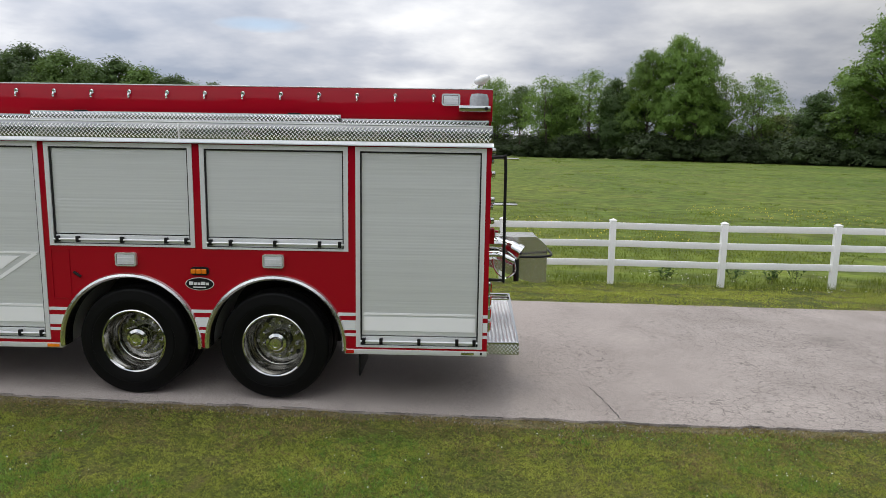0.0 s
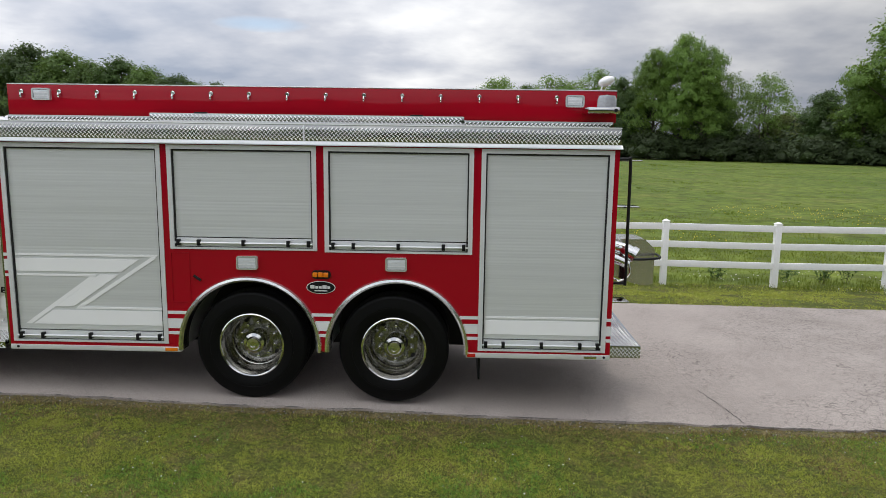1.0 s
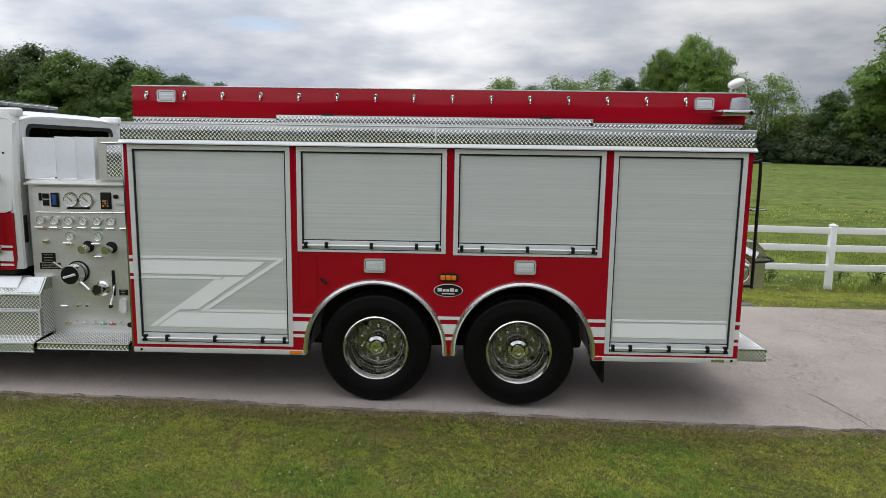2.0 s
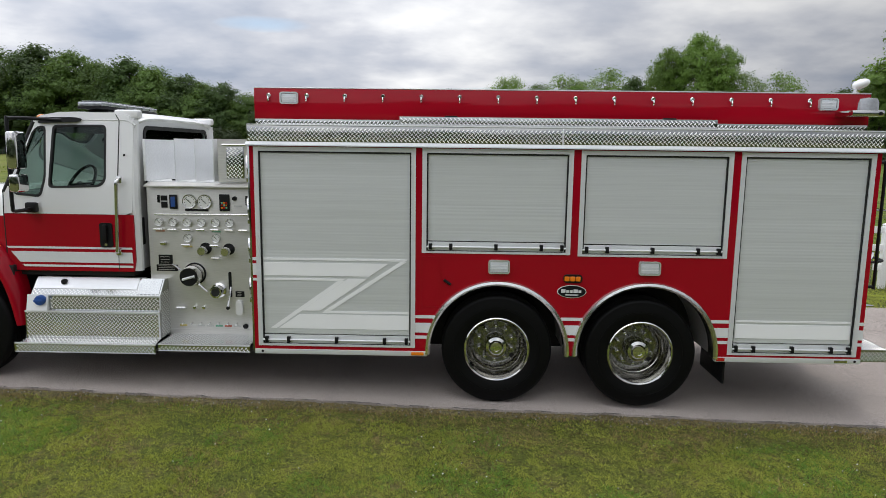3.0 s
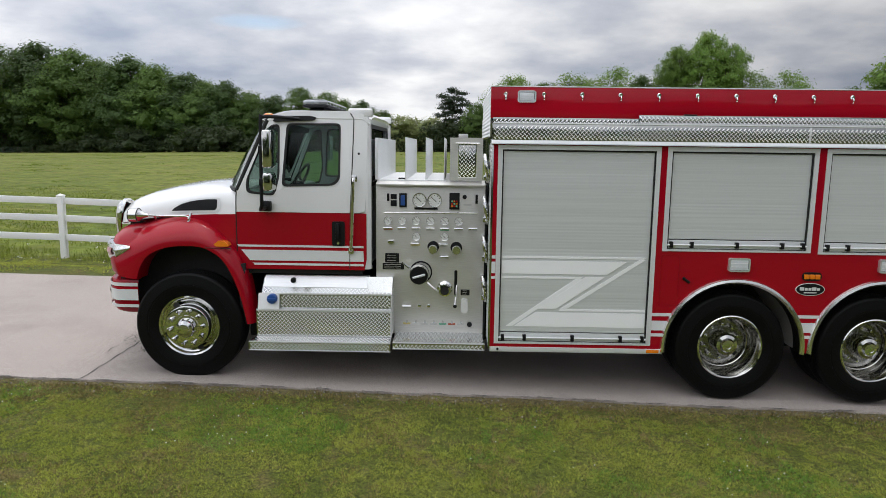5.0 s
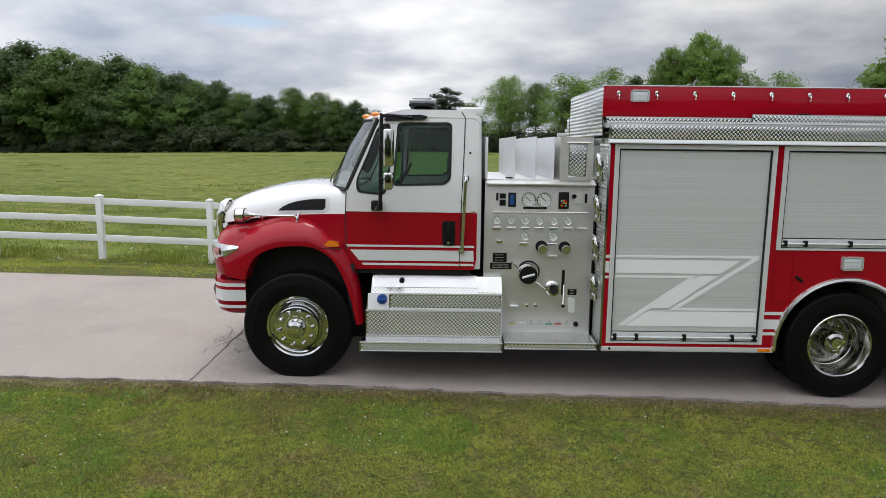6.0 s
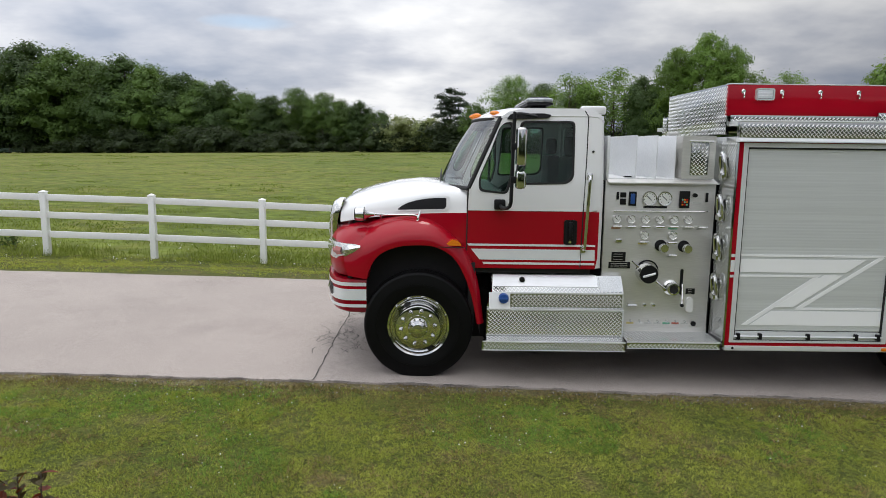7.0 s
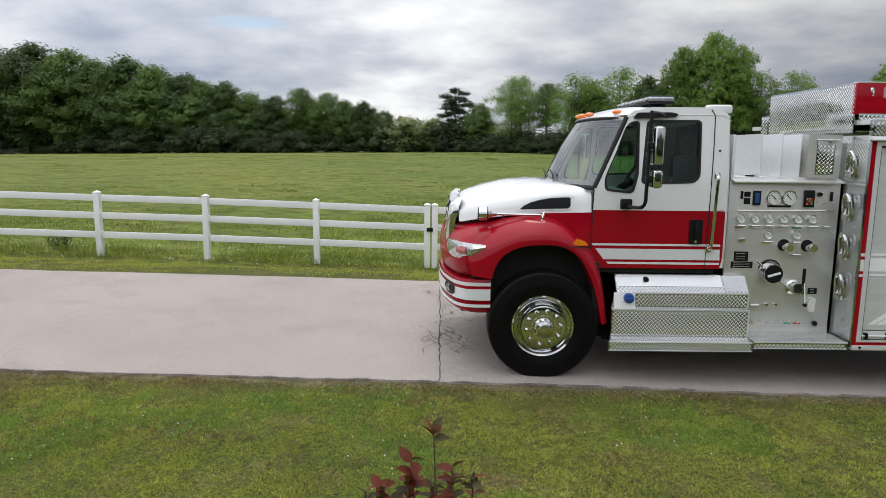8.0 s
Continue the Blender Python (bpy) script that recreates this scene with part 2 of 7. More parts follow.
def patchy(name, cols, scales, rough=0.9, speck=0.0, speck_scale=150.0, bump=0.0, bscale=60.0, cracks=False, drift=None):
    """Ground material: three colours mixed by two noises, with fine specks, relief and worn cracks."""
    mt = bpy.data.materials.new(name)
    mt.use_nodes = True
    t = mt.node_tree
    N, L = t.nodes, t.links
    b = N["Principled BSDF"]
    b.inputs["Roughness"].default_value = rough
    b.inputs["Specular IOR Level"].default_value = 0.25
    tc = N.new("ShaderNodeTexCoord")

    def noi(s, d=5, r=0.6):
        n = N.new("ShaderNodeTexNoise")
        n.inputs["Scale"].default_value, n.inputs["Detail"].default_value, n.inputs["Roughness"].default_value = s, d, r
        L.new(tc.outputs["Object"], n.inputs["Vector"])
        return n.outputs["Fac"]

    def band(v, a, c, lo=0.0, hi=1.0):
        r = N.new("ShaderNodeMapRange")
        for i, x in zip((1, 2, 3, 4), (a, c, lo, hi)):
            r.inputs[i].default_value = x
        L.new(v, r.inputs[0])
        return r.outputs[0]

    def mixc(fac, a, c):
        n = N.new("ShaderNodeMix")
        n.data_type = "RGBA"
        L.new(fac, n.inputs["Factor"])
        for sock, v in ((n.inputs[6], a), (n.inputs[7], c)):
            if isinstance(v, tuple):
                sock.default_value = (*v, 1)
            else:
                L.new(v, sock)
        return n.outputs[2]

    def scaled(col, f):
        v = N.new("ShaderNodeVectorMath")
        v.operation = "SCALE"
        L.new(col, v.inputs[0])
        L.new(f, v.inputs["Scale"])
        return v.outputs[0]

    col = mixc(band(noi(scales[0]), 0.38, 0.62), cols[0], cols[1])
    col = mixc(band(noi(scales[1], 6), 0.52, 0.72), col, cols[2])
    if drift:
        dx = N.new("ShaderNodeSeparateXYZ")
        L.new(tc.outputs["Object"], dx.inputs[0])
        tint = N.new("ShaderNodeVectorMath")
        tint.operation, tint.inputs[1].default_value = "MULTIPLY", drift[2]
        L.new(col, tint.inputs[0])
        col = mixc(band(dx.outputs[0], drift[0], drift[1]), col, tint.outputs[0])
    if speck:
        col = scaled(col, band(noi(speck_scale, 2), 0.3, 0.7, 1 - speck, 1 + speck))
    height = noi(bscale, 3)
    if cracks:
        vo, wob, add = N.new("ShaderNodeTexVoronoi"), N.new("ShaderNodeTexNoise"), N.new("ShaderNodeVectorMath")
        wob.inputs["Scale"].default_value = 5.0
        L.new(tc.outputs["Object"], wob.inputs["Vector"])
        add.operation = "MULTIPLY_ADD"
        add.inputs[1].default_value = (0.30, 0.30, 0.30)
        L.new(wob.outputs["Color"], add.inputs[0])
        L.new(tc.outputs["Object"], add.inputs[2])
        vo.feature = "DISTANCE_TO_EDGE"
        vo.inputs["Scale"].default_value = 8.5
        L.new(add.outputs[0], vo.inputs["Vector"])
        line = band(vo.outputs["Distance"], 0.0, 0.040, 1.0, 0.0)
        where = band(noi(0.33, 3), 0.37, 0.55, 0.12, 1.0)
        sx, mk = N.new("ShaderNodeSeparateXYZ"), N.new("ShaderNodeMath")
        L.new(tc.outputs["Object"], sx.inputs[0])
        mk.operation = "MULTIPLY"
        L.new(where, mk.inputs[0])
        L.new(band(sx.outputs[0], -0.5, 1.5), mk.inputs[1])
        where = mk.outputs[0]
        col = mixc(band(sx.outputs[0], -1.0, 5.0, 0.0, 0.85), col, scaled(col, band(noi(1.1, 4), 0.3, 0.7, 0.64, 0.92)))
        f = N.new("ShaderNodeMath")
        f.operation = "MULTIPLY"
        L.new(line, f.inputs[0])
        L.new(where, f.inputs[1])
        g = N.new("ShaderNodeMath")
        g.operation = "MULTIPLY"
        g.inputs[1].default_value = 0.8
        L.new(f.outputs[0], g.inputs[0])
        col = mixc(g.outputs[0], col, (0.06, 0.055, 0.05))
    L.new(col, b.inputs["Base Color"])
    if bump:
        n = N.new("ShaderNodeBump")
        n.inputs["Strength"].default_value, n.inputs["Distance"].default_value = 1.0, bump
        L.new(height, n.inputs["Height"])
        L.new(n.outputs[0], b.inputs["Normal"])
    return mt


ASPHALT = patchy("worn_asphalt", ((0.332, 0.290, 0.263), (0.372, 0.327, 0.297), (0.302, 0.264, 0.240)), (0.45, 1.3), 0.85, 0.42, 95, 0.005, 95, True)
DIRT = patchy("verge_dirt", ((0.120, 0.104, 0.046), (0.165, 0.138, 0.070), (0.085, 0.090, 0.034)), (3.0, 9.0), 0.95, 0.75, 45, 0.02, 40)
SOIL = patchy("lawn_soil", ((0.066, 0.084, 0.012), (0.095, 0.105, 0.018), (0.120, 0.100, 0.036)), (1.1, 3.0), 0.95, 0.7, 48, 0.03, 45)
FIELD = patchy("pasture", ((0.100, 0.128, 0.017), (0.146, 0.160, 0.024), (0.170, 0.150, 0.036)), (0.06, 0.30), 0.95, 0.42, 1.4, 0.14, 1.2, drift=(-40.0, 25.0, (0.72, 0.88, 0.85)))
GRASS = leaf_material("grass_blades", (0.244, 0.308, 0.037), 0.42, (0.38, 0.45, 0.058), 2.2, (0.350, 0.358, 0.073))
CLOVER = leaf_material("clover_leaves", (0.165, 0.290, 0.048), 0.30, (0.26, 0.42, 0.06), 3.0)
GRASS_DRY = material("dry_grass", (0.235, 0.180, 0.080), 0.8, 0, 0.3, 1.5, 0, 1, 0, 1, 0, 0.5, spec=0.15)
TALL = leaf_material("pasture_grass", (0.135, 0.195, 0.024), 0.3, (0.24, 0.31, 0.04), 0.12, (0.19, 0.22, 0.035))
TUSSOCK = leaf_material("tussock_blades", (0.120, 0.165, 0.022), 0.3, (0.20, 0.27, 0.04), 0.2)
PETAL = material("white_petals", (0.7, 0.7, 0.66), 0.6)
PETAL_Y = material("yellow_petals", (0.6, 0.5, 0.05), 0.6)
CRACK = material("crack_tar", (0.035, 0.033, 0.03), 0.9)


# ---------------------------------------------------------------- helpers for shapes
def box(bm, x0, x1, y0, y1, z0, z1, bev=0.0, seg=2):
    m = Matrix.LocRotScale(((x0 + x1) / 2, (y0 + y1) / 2, (z0 + z1) / 2), None, (abs(x1 - x0), abs(y1 - y0), abs(z1 - z0)))
    r = bmesh.ops.create_cube(bm, size=1, matrix=m)
    if bev:
        es = {e for v in r["verts"] for e in v.link_edges}
        bmesh.ops.bevel(bm, geom=list(es), offset=bev, segments=seg, affect="EDGES", profile=0.6)
    return bm


def boxed(*a, **k):
    return box(bmesh.new(), *a, **k)


def plate(bm, outer, holes, y0, y1, axis="y"):
    """A flat sheet with openings, in the xz plane (axis y) or the yz plane (axis x), given thickness."""
    def P(a, c, d):
        return (a, d, c) if axis == "y" else (d, a, c)
    edges = []
    for loop in (outer, *holes):
        vs = [bm.verts.new(P(a, c, y0)) for a, c in loop]
        edges += [bm.edges.new((vs[i], vs[(i + 1) % len(vs)])) for i in range(len(vs))]
    r = bmesh.ops.triangle_fill(bm, edges=edges, use_beauty=True, use_dissolve=False)
    fs = [g for g in r["geom"] if isinstance(g, bmesh.types.BMFace)]
    e = bmesh.ops.extrude_face_region(bm, geom=fs)
    v = [g for g in e["geom"] if isinstance(g, bmesh.types.BMVert)]
    bmesh.ops.translate(bm, verts=v, vec=(0, y1 - y0, 0) if axis == "y" else (y1 - y0, 0, 0))
    bmesh.ops.recalc_face_normals(bm, faces=bm.faces)
    return bm


def plated(*a, **k):
    return plate(bmesh.new(), *a, **k)


def rounded(x0, x1, z0, z1, r, n=4):
    pts = []
    for cx, cz, a in ((x1 - r, z1 - r, 0), (x0 + r, z1 - r, 90), (x0 + r, z0 + r, 180), (x1 - r, z0 + r, 270)):
        for i in range(n + 1):
            w = radians(a + 90 * i / n)
            pts.append((cx + r * math.cos(w), cz + r * math.sin(w)))
    return pts


def soften(pts, r, n=4):
    """Rounds the corners of a polygon."""
    out = []
    for i, p in enumerate(pts):
        p, a, b = Vector(p), Vector(pts[i - 1]), Vector(pts[(i + 1) % len(pts)])
        q = p + (a - p).normalized() * min(r, (a - p).length * 0.45)
        s = p + (b - p).normalized() * min(r, (b - p).length * 0.45)
        for k in range(n + 1):
            t = k / n
            c = q * (1 - t) ** 2 + p * 2 * t * (1 - t) + s * t * t
            out.append((c.x, c.y))
    return out


def tube(bm, pts, r, seg=8, caps=True):
    pts = [Vector(p) for p in pts]
    rs = r if isinstance(r, (list, tuple)) else [r] * len(pts)
    rings, side = [], None
    for i, p in enumerate(pts):
        d = (pts[min(i + 1, len(pts) - 1)] - pts[max(i - 1, 0)]).normalized()
        if side is None:
            side = d.orthogonal().normalized()
        side = (side - d * side.dot(d)).normalized()
        up = d.cross(side)
        rings.append([bm.verts.new(p + (side * math.cos(a) + up * math.sin(a)) * rs[i]) for a in (2 * math.pi * k / seg for k in range(seg))])
    for A, B in zip(rings, rings[1:]):
        for k in range(seg):
            bm.faces.new((A[k], A[(k + 1) % seg], B[(k + 1) % seg], B[k]))
    if caps:
        bm.faces.new(rings[0][::-1]), bm.faces.new(rings[-1])
    return bm


def tubed(*a, **k):
    return tube(bmesh.new(), *a, **k)


def smooth_path(pts, n=6):
    """Catmull-Rom through the points."""
    P = [Vector(p) for p in pts]
    P = [P[0] * 2 - P[1], *P, P[-1] * 2 - P[-2]]
    out = []
    for i in range(1, len(P) - 2):
        for k in range(n):
            t = k / n
            a, b, c, d = P[i - 1:i + 3]
            out.append(0.5 * (2 * b + (c - a) * t + (2 * a - 5 * b + 4 * c - d) * t * t + (3 * b - a - 3 * c + d) * t ** 3))
    return out + [P[-2]]


def lathe(bm, prof, x, z, seg=40, y=0.0):
    """Turns a profile of (radius, y) round an axle along y through (x, z)."""
    rings = []
    for r, yy in prof:
        if r < 1e-5:
            rings.append([bm.verts.new((x, y + yy, z))])
        else:
            rings.append([bm.verts.new((x + r * math.cos(a), y + yy, z + r * math.sin(a))) for a in (2 * math.pi * k / seg for k in range(seg))])
    for A, B in zip(rings, rings[1:]):
        for k in range(seg):
            a, b = A[k % len(A)], A[(k + 1) % len(A)]
            c, d = B[(k + 1) % len(B)], B[k % len(B)]
            vs = list(dict.fromkeys((a, b, c, d)))
            if len(vs) > 2:
                bm.faces.new(vs)
    bmesh.ops.recalc_face_normals(bm, faces=bm.faces)
    return bm


def lathed(*a, **k):
    return lathe(bmesh.new(), *a, **k)


def sheet(bm, rows, close=False):
    """A surface through rows of points."""
    g = [[bm.verts.new(p) for p in row] for row in rows]
    for A, B in zip(g, g[1:]):
        n = len(A)
        for k in range(n if close else n - 1):
            bm.faces.new((A[k], A[(k + 1) % n], B[(k + 1) % n], B[k]))
    return bm


def thicken(bm, t):
    bmesh.ops.recalc_face_normals(bm, faces=bm.faces)
    bmesh.ops.solidify(bm, geom=list(bm.faces), thickness=t)
    return bm


def finish(me, mat, angle=35):
    me.materials.append(mat)
    me.shade_smooth()
    me.set_sharp_from_angle(angle=radians(angle))
    return me


SHIFT = Vector()               # sets back the front of the truck while it is built


def part(name, bm, mat, parent=None, label="", angle=35):
    me = bpy.data.meshes.new(name)
    bmesh.ops.translate(bm, verts=bm.verts, vec=SHIFT)
    bm.to_mesh(me)
    bm.free()
    finish(me, mat, angle)
    if mat is PLATE:
        me.materials.append(TREAD)
    ob = new(name, me)
    if parent:
        ob.parent = parent
        if parent.parent is None:
            ob.matrix_parent_inverse = Matrix.Translation(-parent.location)
    return tagged(ob, label)


def raw_mesh(name, verts, faces, mat, smooth=False):
    me = bpy.data.meshes.new(name)
    me.from_pydata(verts, [], faces)
    me.materials.append(mat)
    if smooth:
        me.shade_smooth()
    return me


def empty(name, x, y, z, **tags):
    ob = new(name)
    ob.location = (x, y, z)
    ob.empty_display_size = 0.2
    return tagged(ob, **tags)


def shared(ob, dx=0, dy=0, dz=0):
    """Another part on the same mesh, shifted."""
    o = ob.copy()
    scene.collection.objects.link(o)
    o.location = ob.location + Vector((dx, dy, dz))
    return o


def treads(bm, o, u, v, lu, lv, pitch=0.0275, length=0.0335, width=0.0098, h=0.0030):
    """Raised bars of tread plate, set crosswise in turn, on a rectangle: corner o, unit vectors u and v."""
    o, u, v = Vector(o), Vector(u).normalized(), Vector(v).normalized()
    n = u.cross(v)
    step = pitch / math.sqrt(2)
    edge = length * 0.37
    for i in range(int(lu / step) + 1):
        for j in range(int(lv / step) + 1):
            p, q = (i + 0.5) * step, (j + 0.5) * step
            if (i + j) % 2 or not (edge * 0.7 < p < lu - edge * 0.5 and edge * 0.6 < q < lv - edge * 0.5):
                continue
            c = o + u * p + v * q
            d = ((u + v) if j % 2 else (u - v)).normalized()
            w = n.cross(d)
            a, b = d * length / 2, w * width / 2
            vs = [bm.verts.new(t) for t in (c - a, c - a * 0.55 - b, c + a * 0.55 - b, c + a, c + a * 0.55 + b, c - a * 0.55 + b, c - a * 0.5 + n * h, c + a * 0.5 + n * h)]
            for f in ((0, 1, 6), (1, 2, 7, 6), (2, 3, 7), (3, 4, 7), (4, 5, 6, 7), (5, 0, 6)):
                bm.faces.new([vs[k] for k in f]).material_index = 1
    return bm


# ---------------------------------------------------------------- ground
def ss(a, b, x):
    t = np.clip((x - a) / (b - a), 0.0, 1.0)
    return t * t * (3 - 2 * t)


def road_z(x):
    a = np.where(np.asarray(x) < -3.2, 0.30, 0.20)
    return -a * np.tanh((x + 3.2) * 0.03 / a)


def near_edge(x):
    return 6.265 + 0.045 * math.tanh(x / 6) + 0.035 * noise.noise((x * 0.7, 3.1, 0)) + 0.03 * noise.noise((x * 3.1, 8.1, 0)) + 0.012 * noise.noise((x * 8.3, 2.2, 0))


def far_edge(x):
    return 11.39 + 0.12 * math.tanh((x + 4) / 6) + 0.05 * noise.noise((x * 0.6, 9.4, 0)) + 0.02 * noise.noise((x * 2.7, 1.4, 0))


def far_fall(x, y):
    """How far the ground falls away beyond the lane, most of all beside the gate."""
    x, y = np.asarray(x, float), np.asarray(y, float)
    w = np.interp(x, (-24, -19.6, -17.2, -14.8, -12.3, -9.9, -6, 0, 3), (0.0, 0.02, 0.05, 0.09, 0.125, 0.165, 0.13, 0.05, 0.0))
    return w * np.interp(y, (8.6, 11.3, 14.0, 16.0, 30.0, 60.0), (0.0, 0.40, 1.0, 1.0, 0.55, 0.0))


def ground_z(x, y):
    """The height of the ground; takes numbers or arrays."""
    x, y = np.asarray(x, float), np.asarray(y, float)
    r = road_z(x)
    z = np.where(y < 8, r - 0.015 - 0.05 * (1 - ss(3.5, 5.8, y)), r - 0.34 * ss(11.5, 14.9, y))
    far_z = 1.25 + 0.0165 * np.minimum(0.0, x) - 0.006 * np.maximum(0.0, x)
    z = z + (far_z - z) * ss(15, 130, y)
    z = z + 0.10 * np.sin(x * 0.11 + 1) * np.sin(y * 0.13) * ss(20, 60, y)
    z = z - far_fall(x, y)
    z = z - np.where((y > 6.35) & (y < 11.1), 0.03, 0.012)
    return z + 0.012 * np.sin(x * 1.7) * np.sin(y * 2.3 + 0.6 * x) * np.where((y > 5.9) & (y < 11.6), 0.0, 1.0)


def axis_steps(core0, core1, step, reach):
    a = list(np.arange(core0, core1 + 1e-6, step))
    s, x = step, core1
    while x < reach:
        s *= 1.25
        x += s
        a.append(x)
    s, x = step, core0
    while x > -reach:
        s *= 1.25
        x -= s
        a.insert(0, x)
    return a


def build_ground():
    xs, ys = axis_steps(-24, 14, 0.5, 2500), axis_steps(2, 24, 0.4, 2500)
    verts = [(x, y, float(ground_z(x, y))) for y in ys for x in xs]
    n = len(xs)
    faces = [(j * n + i, j * n + i + 1, (j + 1) * n + i + 1, (j + 1) * n + i) for j in range(len(ys) - 1) for i in range(n - 1)]
    me = raw_mesh("ground", verts, faces, FIELD, True)
    me.materials.append(SOIL)
    for p in me.polygons:
        p.material_index = 1 if p.center.y < 15.2 else 0
    return tagged(new("ground", me), "green mown verge and pasture running to the woods", "ground", kind="structure")


def build_road():
    xs = axis_steps(-24, 12, 0.06, 900)
    rows = []
    for x in xs:
        a, b = near_edge(x), far_edge(x)
        z = float(road_z(x))
        row = ([(x, a, z - 0.06), (x, a + 0.01, z - 0.004), (x, a + 0.15, z), *[(x, a + (b - a) * k / 8, z) for k in range(1, 8)], (x, b - 0.15, z), (x, b - 0.01, z - 0.004), (x, b, z - 0.06)])
        rows.append([(p, q, r_ - float(far_fall(p, q))) for p, q, r_ in row])
    bm = sheet(bmesh.new(), rows)
    bmesh.ops.recalc_face_normals(bm, faces=bm.faces)
    return tagged(part("road", bm, ASPHALT), "narrow lane of worn pale grey asphalt with fine cracks", "road", kind="structure")


ground, road = build_ground(), build_road()
# ---------------------------------------------------------------- fire truck
YB, YC = 6.37, 7.62            # near side of the body; middle of the truck
truck = empty("fire_truck", -4.7, YC, float(road_z(-4.7)), label="red and white tanker fire truck parked on the lane", category="fire truck")


def far(y):
    return 2 * YC - y


def arc(cx, cz, r, z0, n=20):
    """Points over a wheel from its front foot to its rear foot."""
    h = math.acos(min(1, (z0 - cz) / r)) if abs(z0 - cz) < r else math.pi / 2
    return [(cx - r * math.sin(a), cz + r * math.cos(a)) for a in (h - 2 * h * k / n for k in range(n + 1))]


AX, BX = -3.25, -1.845         # the two rear axles
ARCH = [arc(AX, 0.53, 0.665, 0.50), arc(BX, 0.535, 0.665, 0.50)]
DOORS = [(-5.537, -4.035, 0.552, 2.444), (-3.975, -2.59, 1.475, 2.444), (-2.52, -1.14, 1.465, 2.442), (-1.07, 0.138, 0.540, 2.442)]


def body_side(y0, y1, holes=True):
    outer = [(-5.575, 0.50), *ARCH[0], *ARCH[1], (0.185, 0.50), (0.185, 2.45), (-5.575, 2.45)]
    hs = [[(a, c), (b, c), (b, d), (a, d)] for a, b, c, d in DOORS] if holes else []
    return plated(outer, hs, y0, y1)


side = part("side_panel", body_side(YB, YB + 0.04), RED, truck, "glossy red side panel")
part("side_panel", body_side(far(YB) - 0.04, far(YB), False), RED, truck, "glossy red side panel")
part("rear_panel", boxed(0.145, 0.183, YB + 0.042, far(YB) - 0.042, 0.52, 2.45, 0.004), RED, truck, "red rear panel")
part("body_floor", boxed(-5.56, 0.12, YB + 0.05, far(YB) - 0.05, 1.22, 1.27), DARK, truck)
part("body_core", boxed(-5.56, 0.12, YB + 0.10, far(YB) - 0.05, 1.28, 2.44), DARK, truck)
part("front_compartment", boxed(-5.56, -3.99, YB + 0.10, far(YB) - 0.05, 0.56, 1.215), DARK, truck)
part("rear_compartment", boxed(-1.12, 0.12, YB + 0.10, far(YB) - 0.05, 0.56, 1.215), DARK, truck)
part("wheel_well", boxed(-3.98, -1.13, 7.05, 8.2, 0.60, 1.215), DARK, truck)
for f0, f1 in ((-5.575, -3.92), (-1.18, 0.185)):
    part("sill_rail", boxed(f0, f1, YB - 0.006, YB + 0.05, 0.470, 0.519, 0.004), ALU, truck, "bare aluminium sill rail")


slat_rng = random.Random(5)


def roll_door(a, b, c, d):
    frame_w, gap = 0.042, 0.013
    ring = plated([(a, c), (b, c), (b, d), (a, d)], [[(a + frame_w, c + 0.02), (b - frame_w, c + 0.02), (b - frame_w, d - 0.04), (a + frame_w, d - 0.04)]], YB - 0.008, YB + 0.05)
    door = part("roll_up_door", ring, TRIM, truck, "aluminium roll-up compartment door, closed")
    part("seal", plated([(a + frame_w, c + 0.02), (b - frame_w, c + 0.02), (b - frame_w, d - 0.04), (a + frame_w, d - 0.04)],
                        [[(a + frame_w + gap, c + 0.026), (b - frame_w - gap, c + 0.026), (b - frame_w - gap, d - 0.054), (a + frame_w + gap, d - 0.054)]], YB + 0.004, YB + 0.05), SEAM, door, "black door seal")
    # slats: shallow interlocking curves, each with a groove
    x0, x1, z0, z1 = a + frame_w + 0.012, b - frame_w - 0.012, c + 0.115, d - 0.05
    n = max(3, round((z1 - z0) / 0.030))
    h = (z1 - z0) / n
    prof = []
    for i in range(n):
        z = z0 + i * h
        if i % 4 == 0:
            sag = slat_rng.uniform(-0.0005, 0.0005)
        t = sag + slat_rng.uniform(-0.00016, 0.00016)
        prof += [(YB + 0.0192 + t, z), (YB + 0.0190 + t * 0.3, z + h * 0.33), (YB + 0.0190 - t * 0.7, z + h * 0.8)]
    part("curtain", sheet(bmesh.new(), [[(x0, y, z) for y, z in prof], [(x1, y, z) for y, z in prof]]), SHUTTER, door, "slatted satin aluminium curtain", 20)
    # bottom rail, lift bar and its brackets
    part("bottom_rail", boxed(x0, x1, YB + 0.008, YB + 0.045, c + 0.022, c + 0.105, 0.006), SHUTTER, door)
    part("lift_bar", tubed([(x0 - 0.01, YB - 0.014, c + 0.062), (x1 + 0.01, YB - 0.014, c + 0.062)], 0.009, 8), ALU, door, "polished lift bar")
    for t in (0.02, 0.17, 0.5, 0.83, 0.98):
        x = x0 + (x1 - x0) * t
        part("bracket", boxed(x - 0.016, x + 0.016, YB - 0.024, YB + 0.012, c + 0.035, c + 0.092, 0.004), BLACK, door, "black lift bar bracket")
    return door


roll_doors = [roll_door(*q) for q in DOORS]


def decal(name, poly, y, mat, parent, label="", t=0.003):
    return part(name, plated(poly, [], y - t, y), mat, parent, label)


def quad(a, b, c, d):
    return [(a, c), (b, c), (b, d), (a, d)]


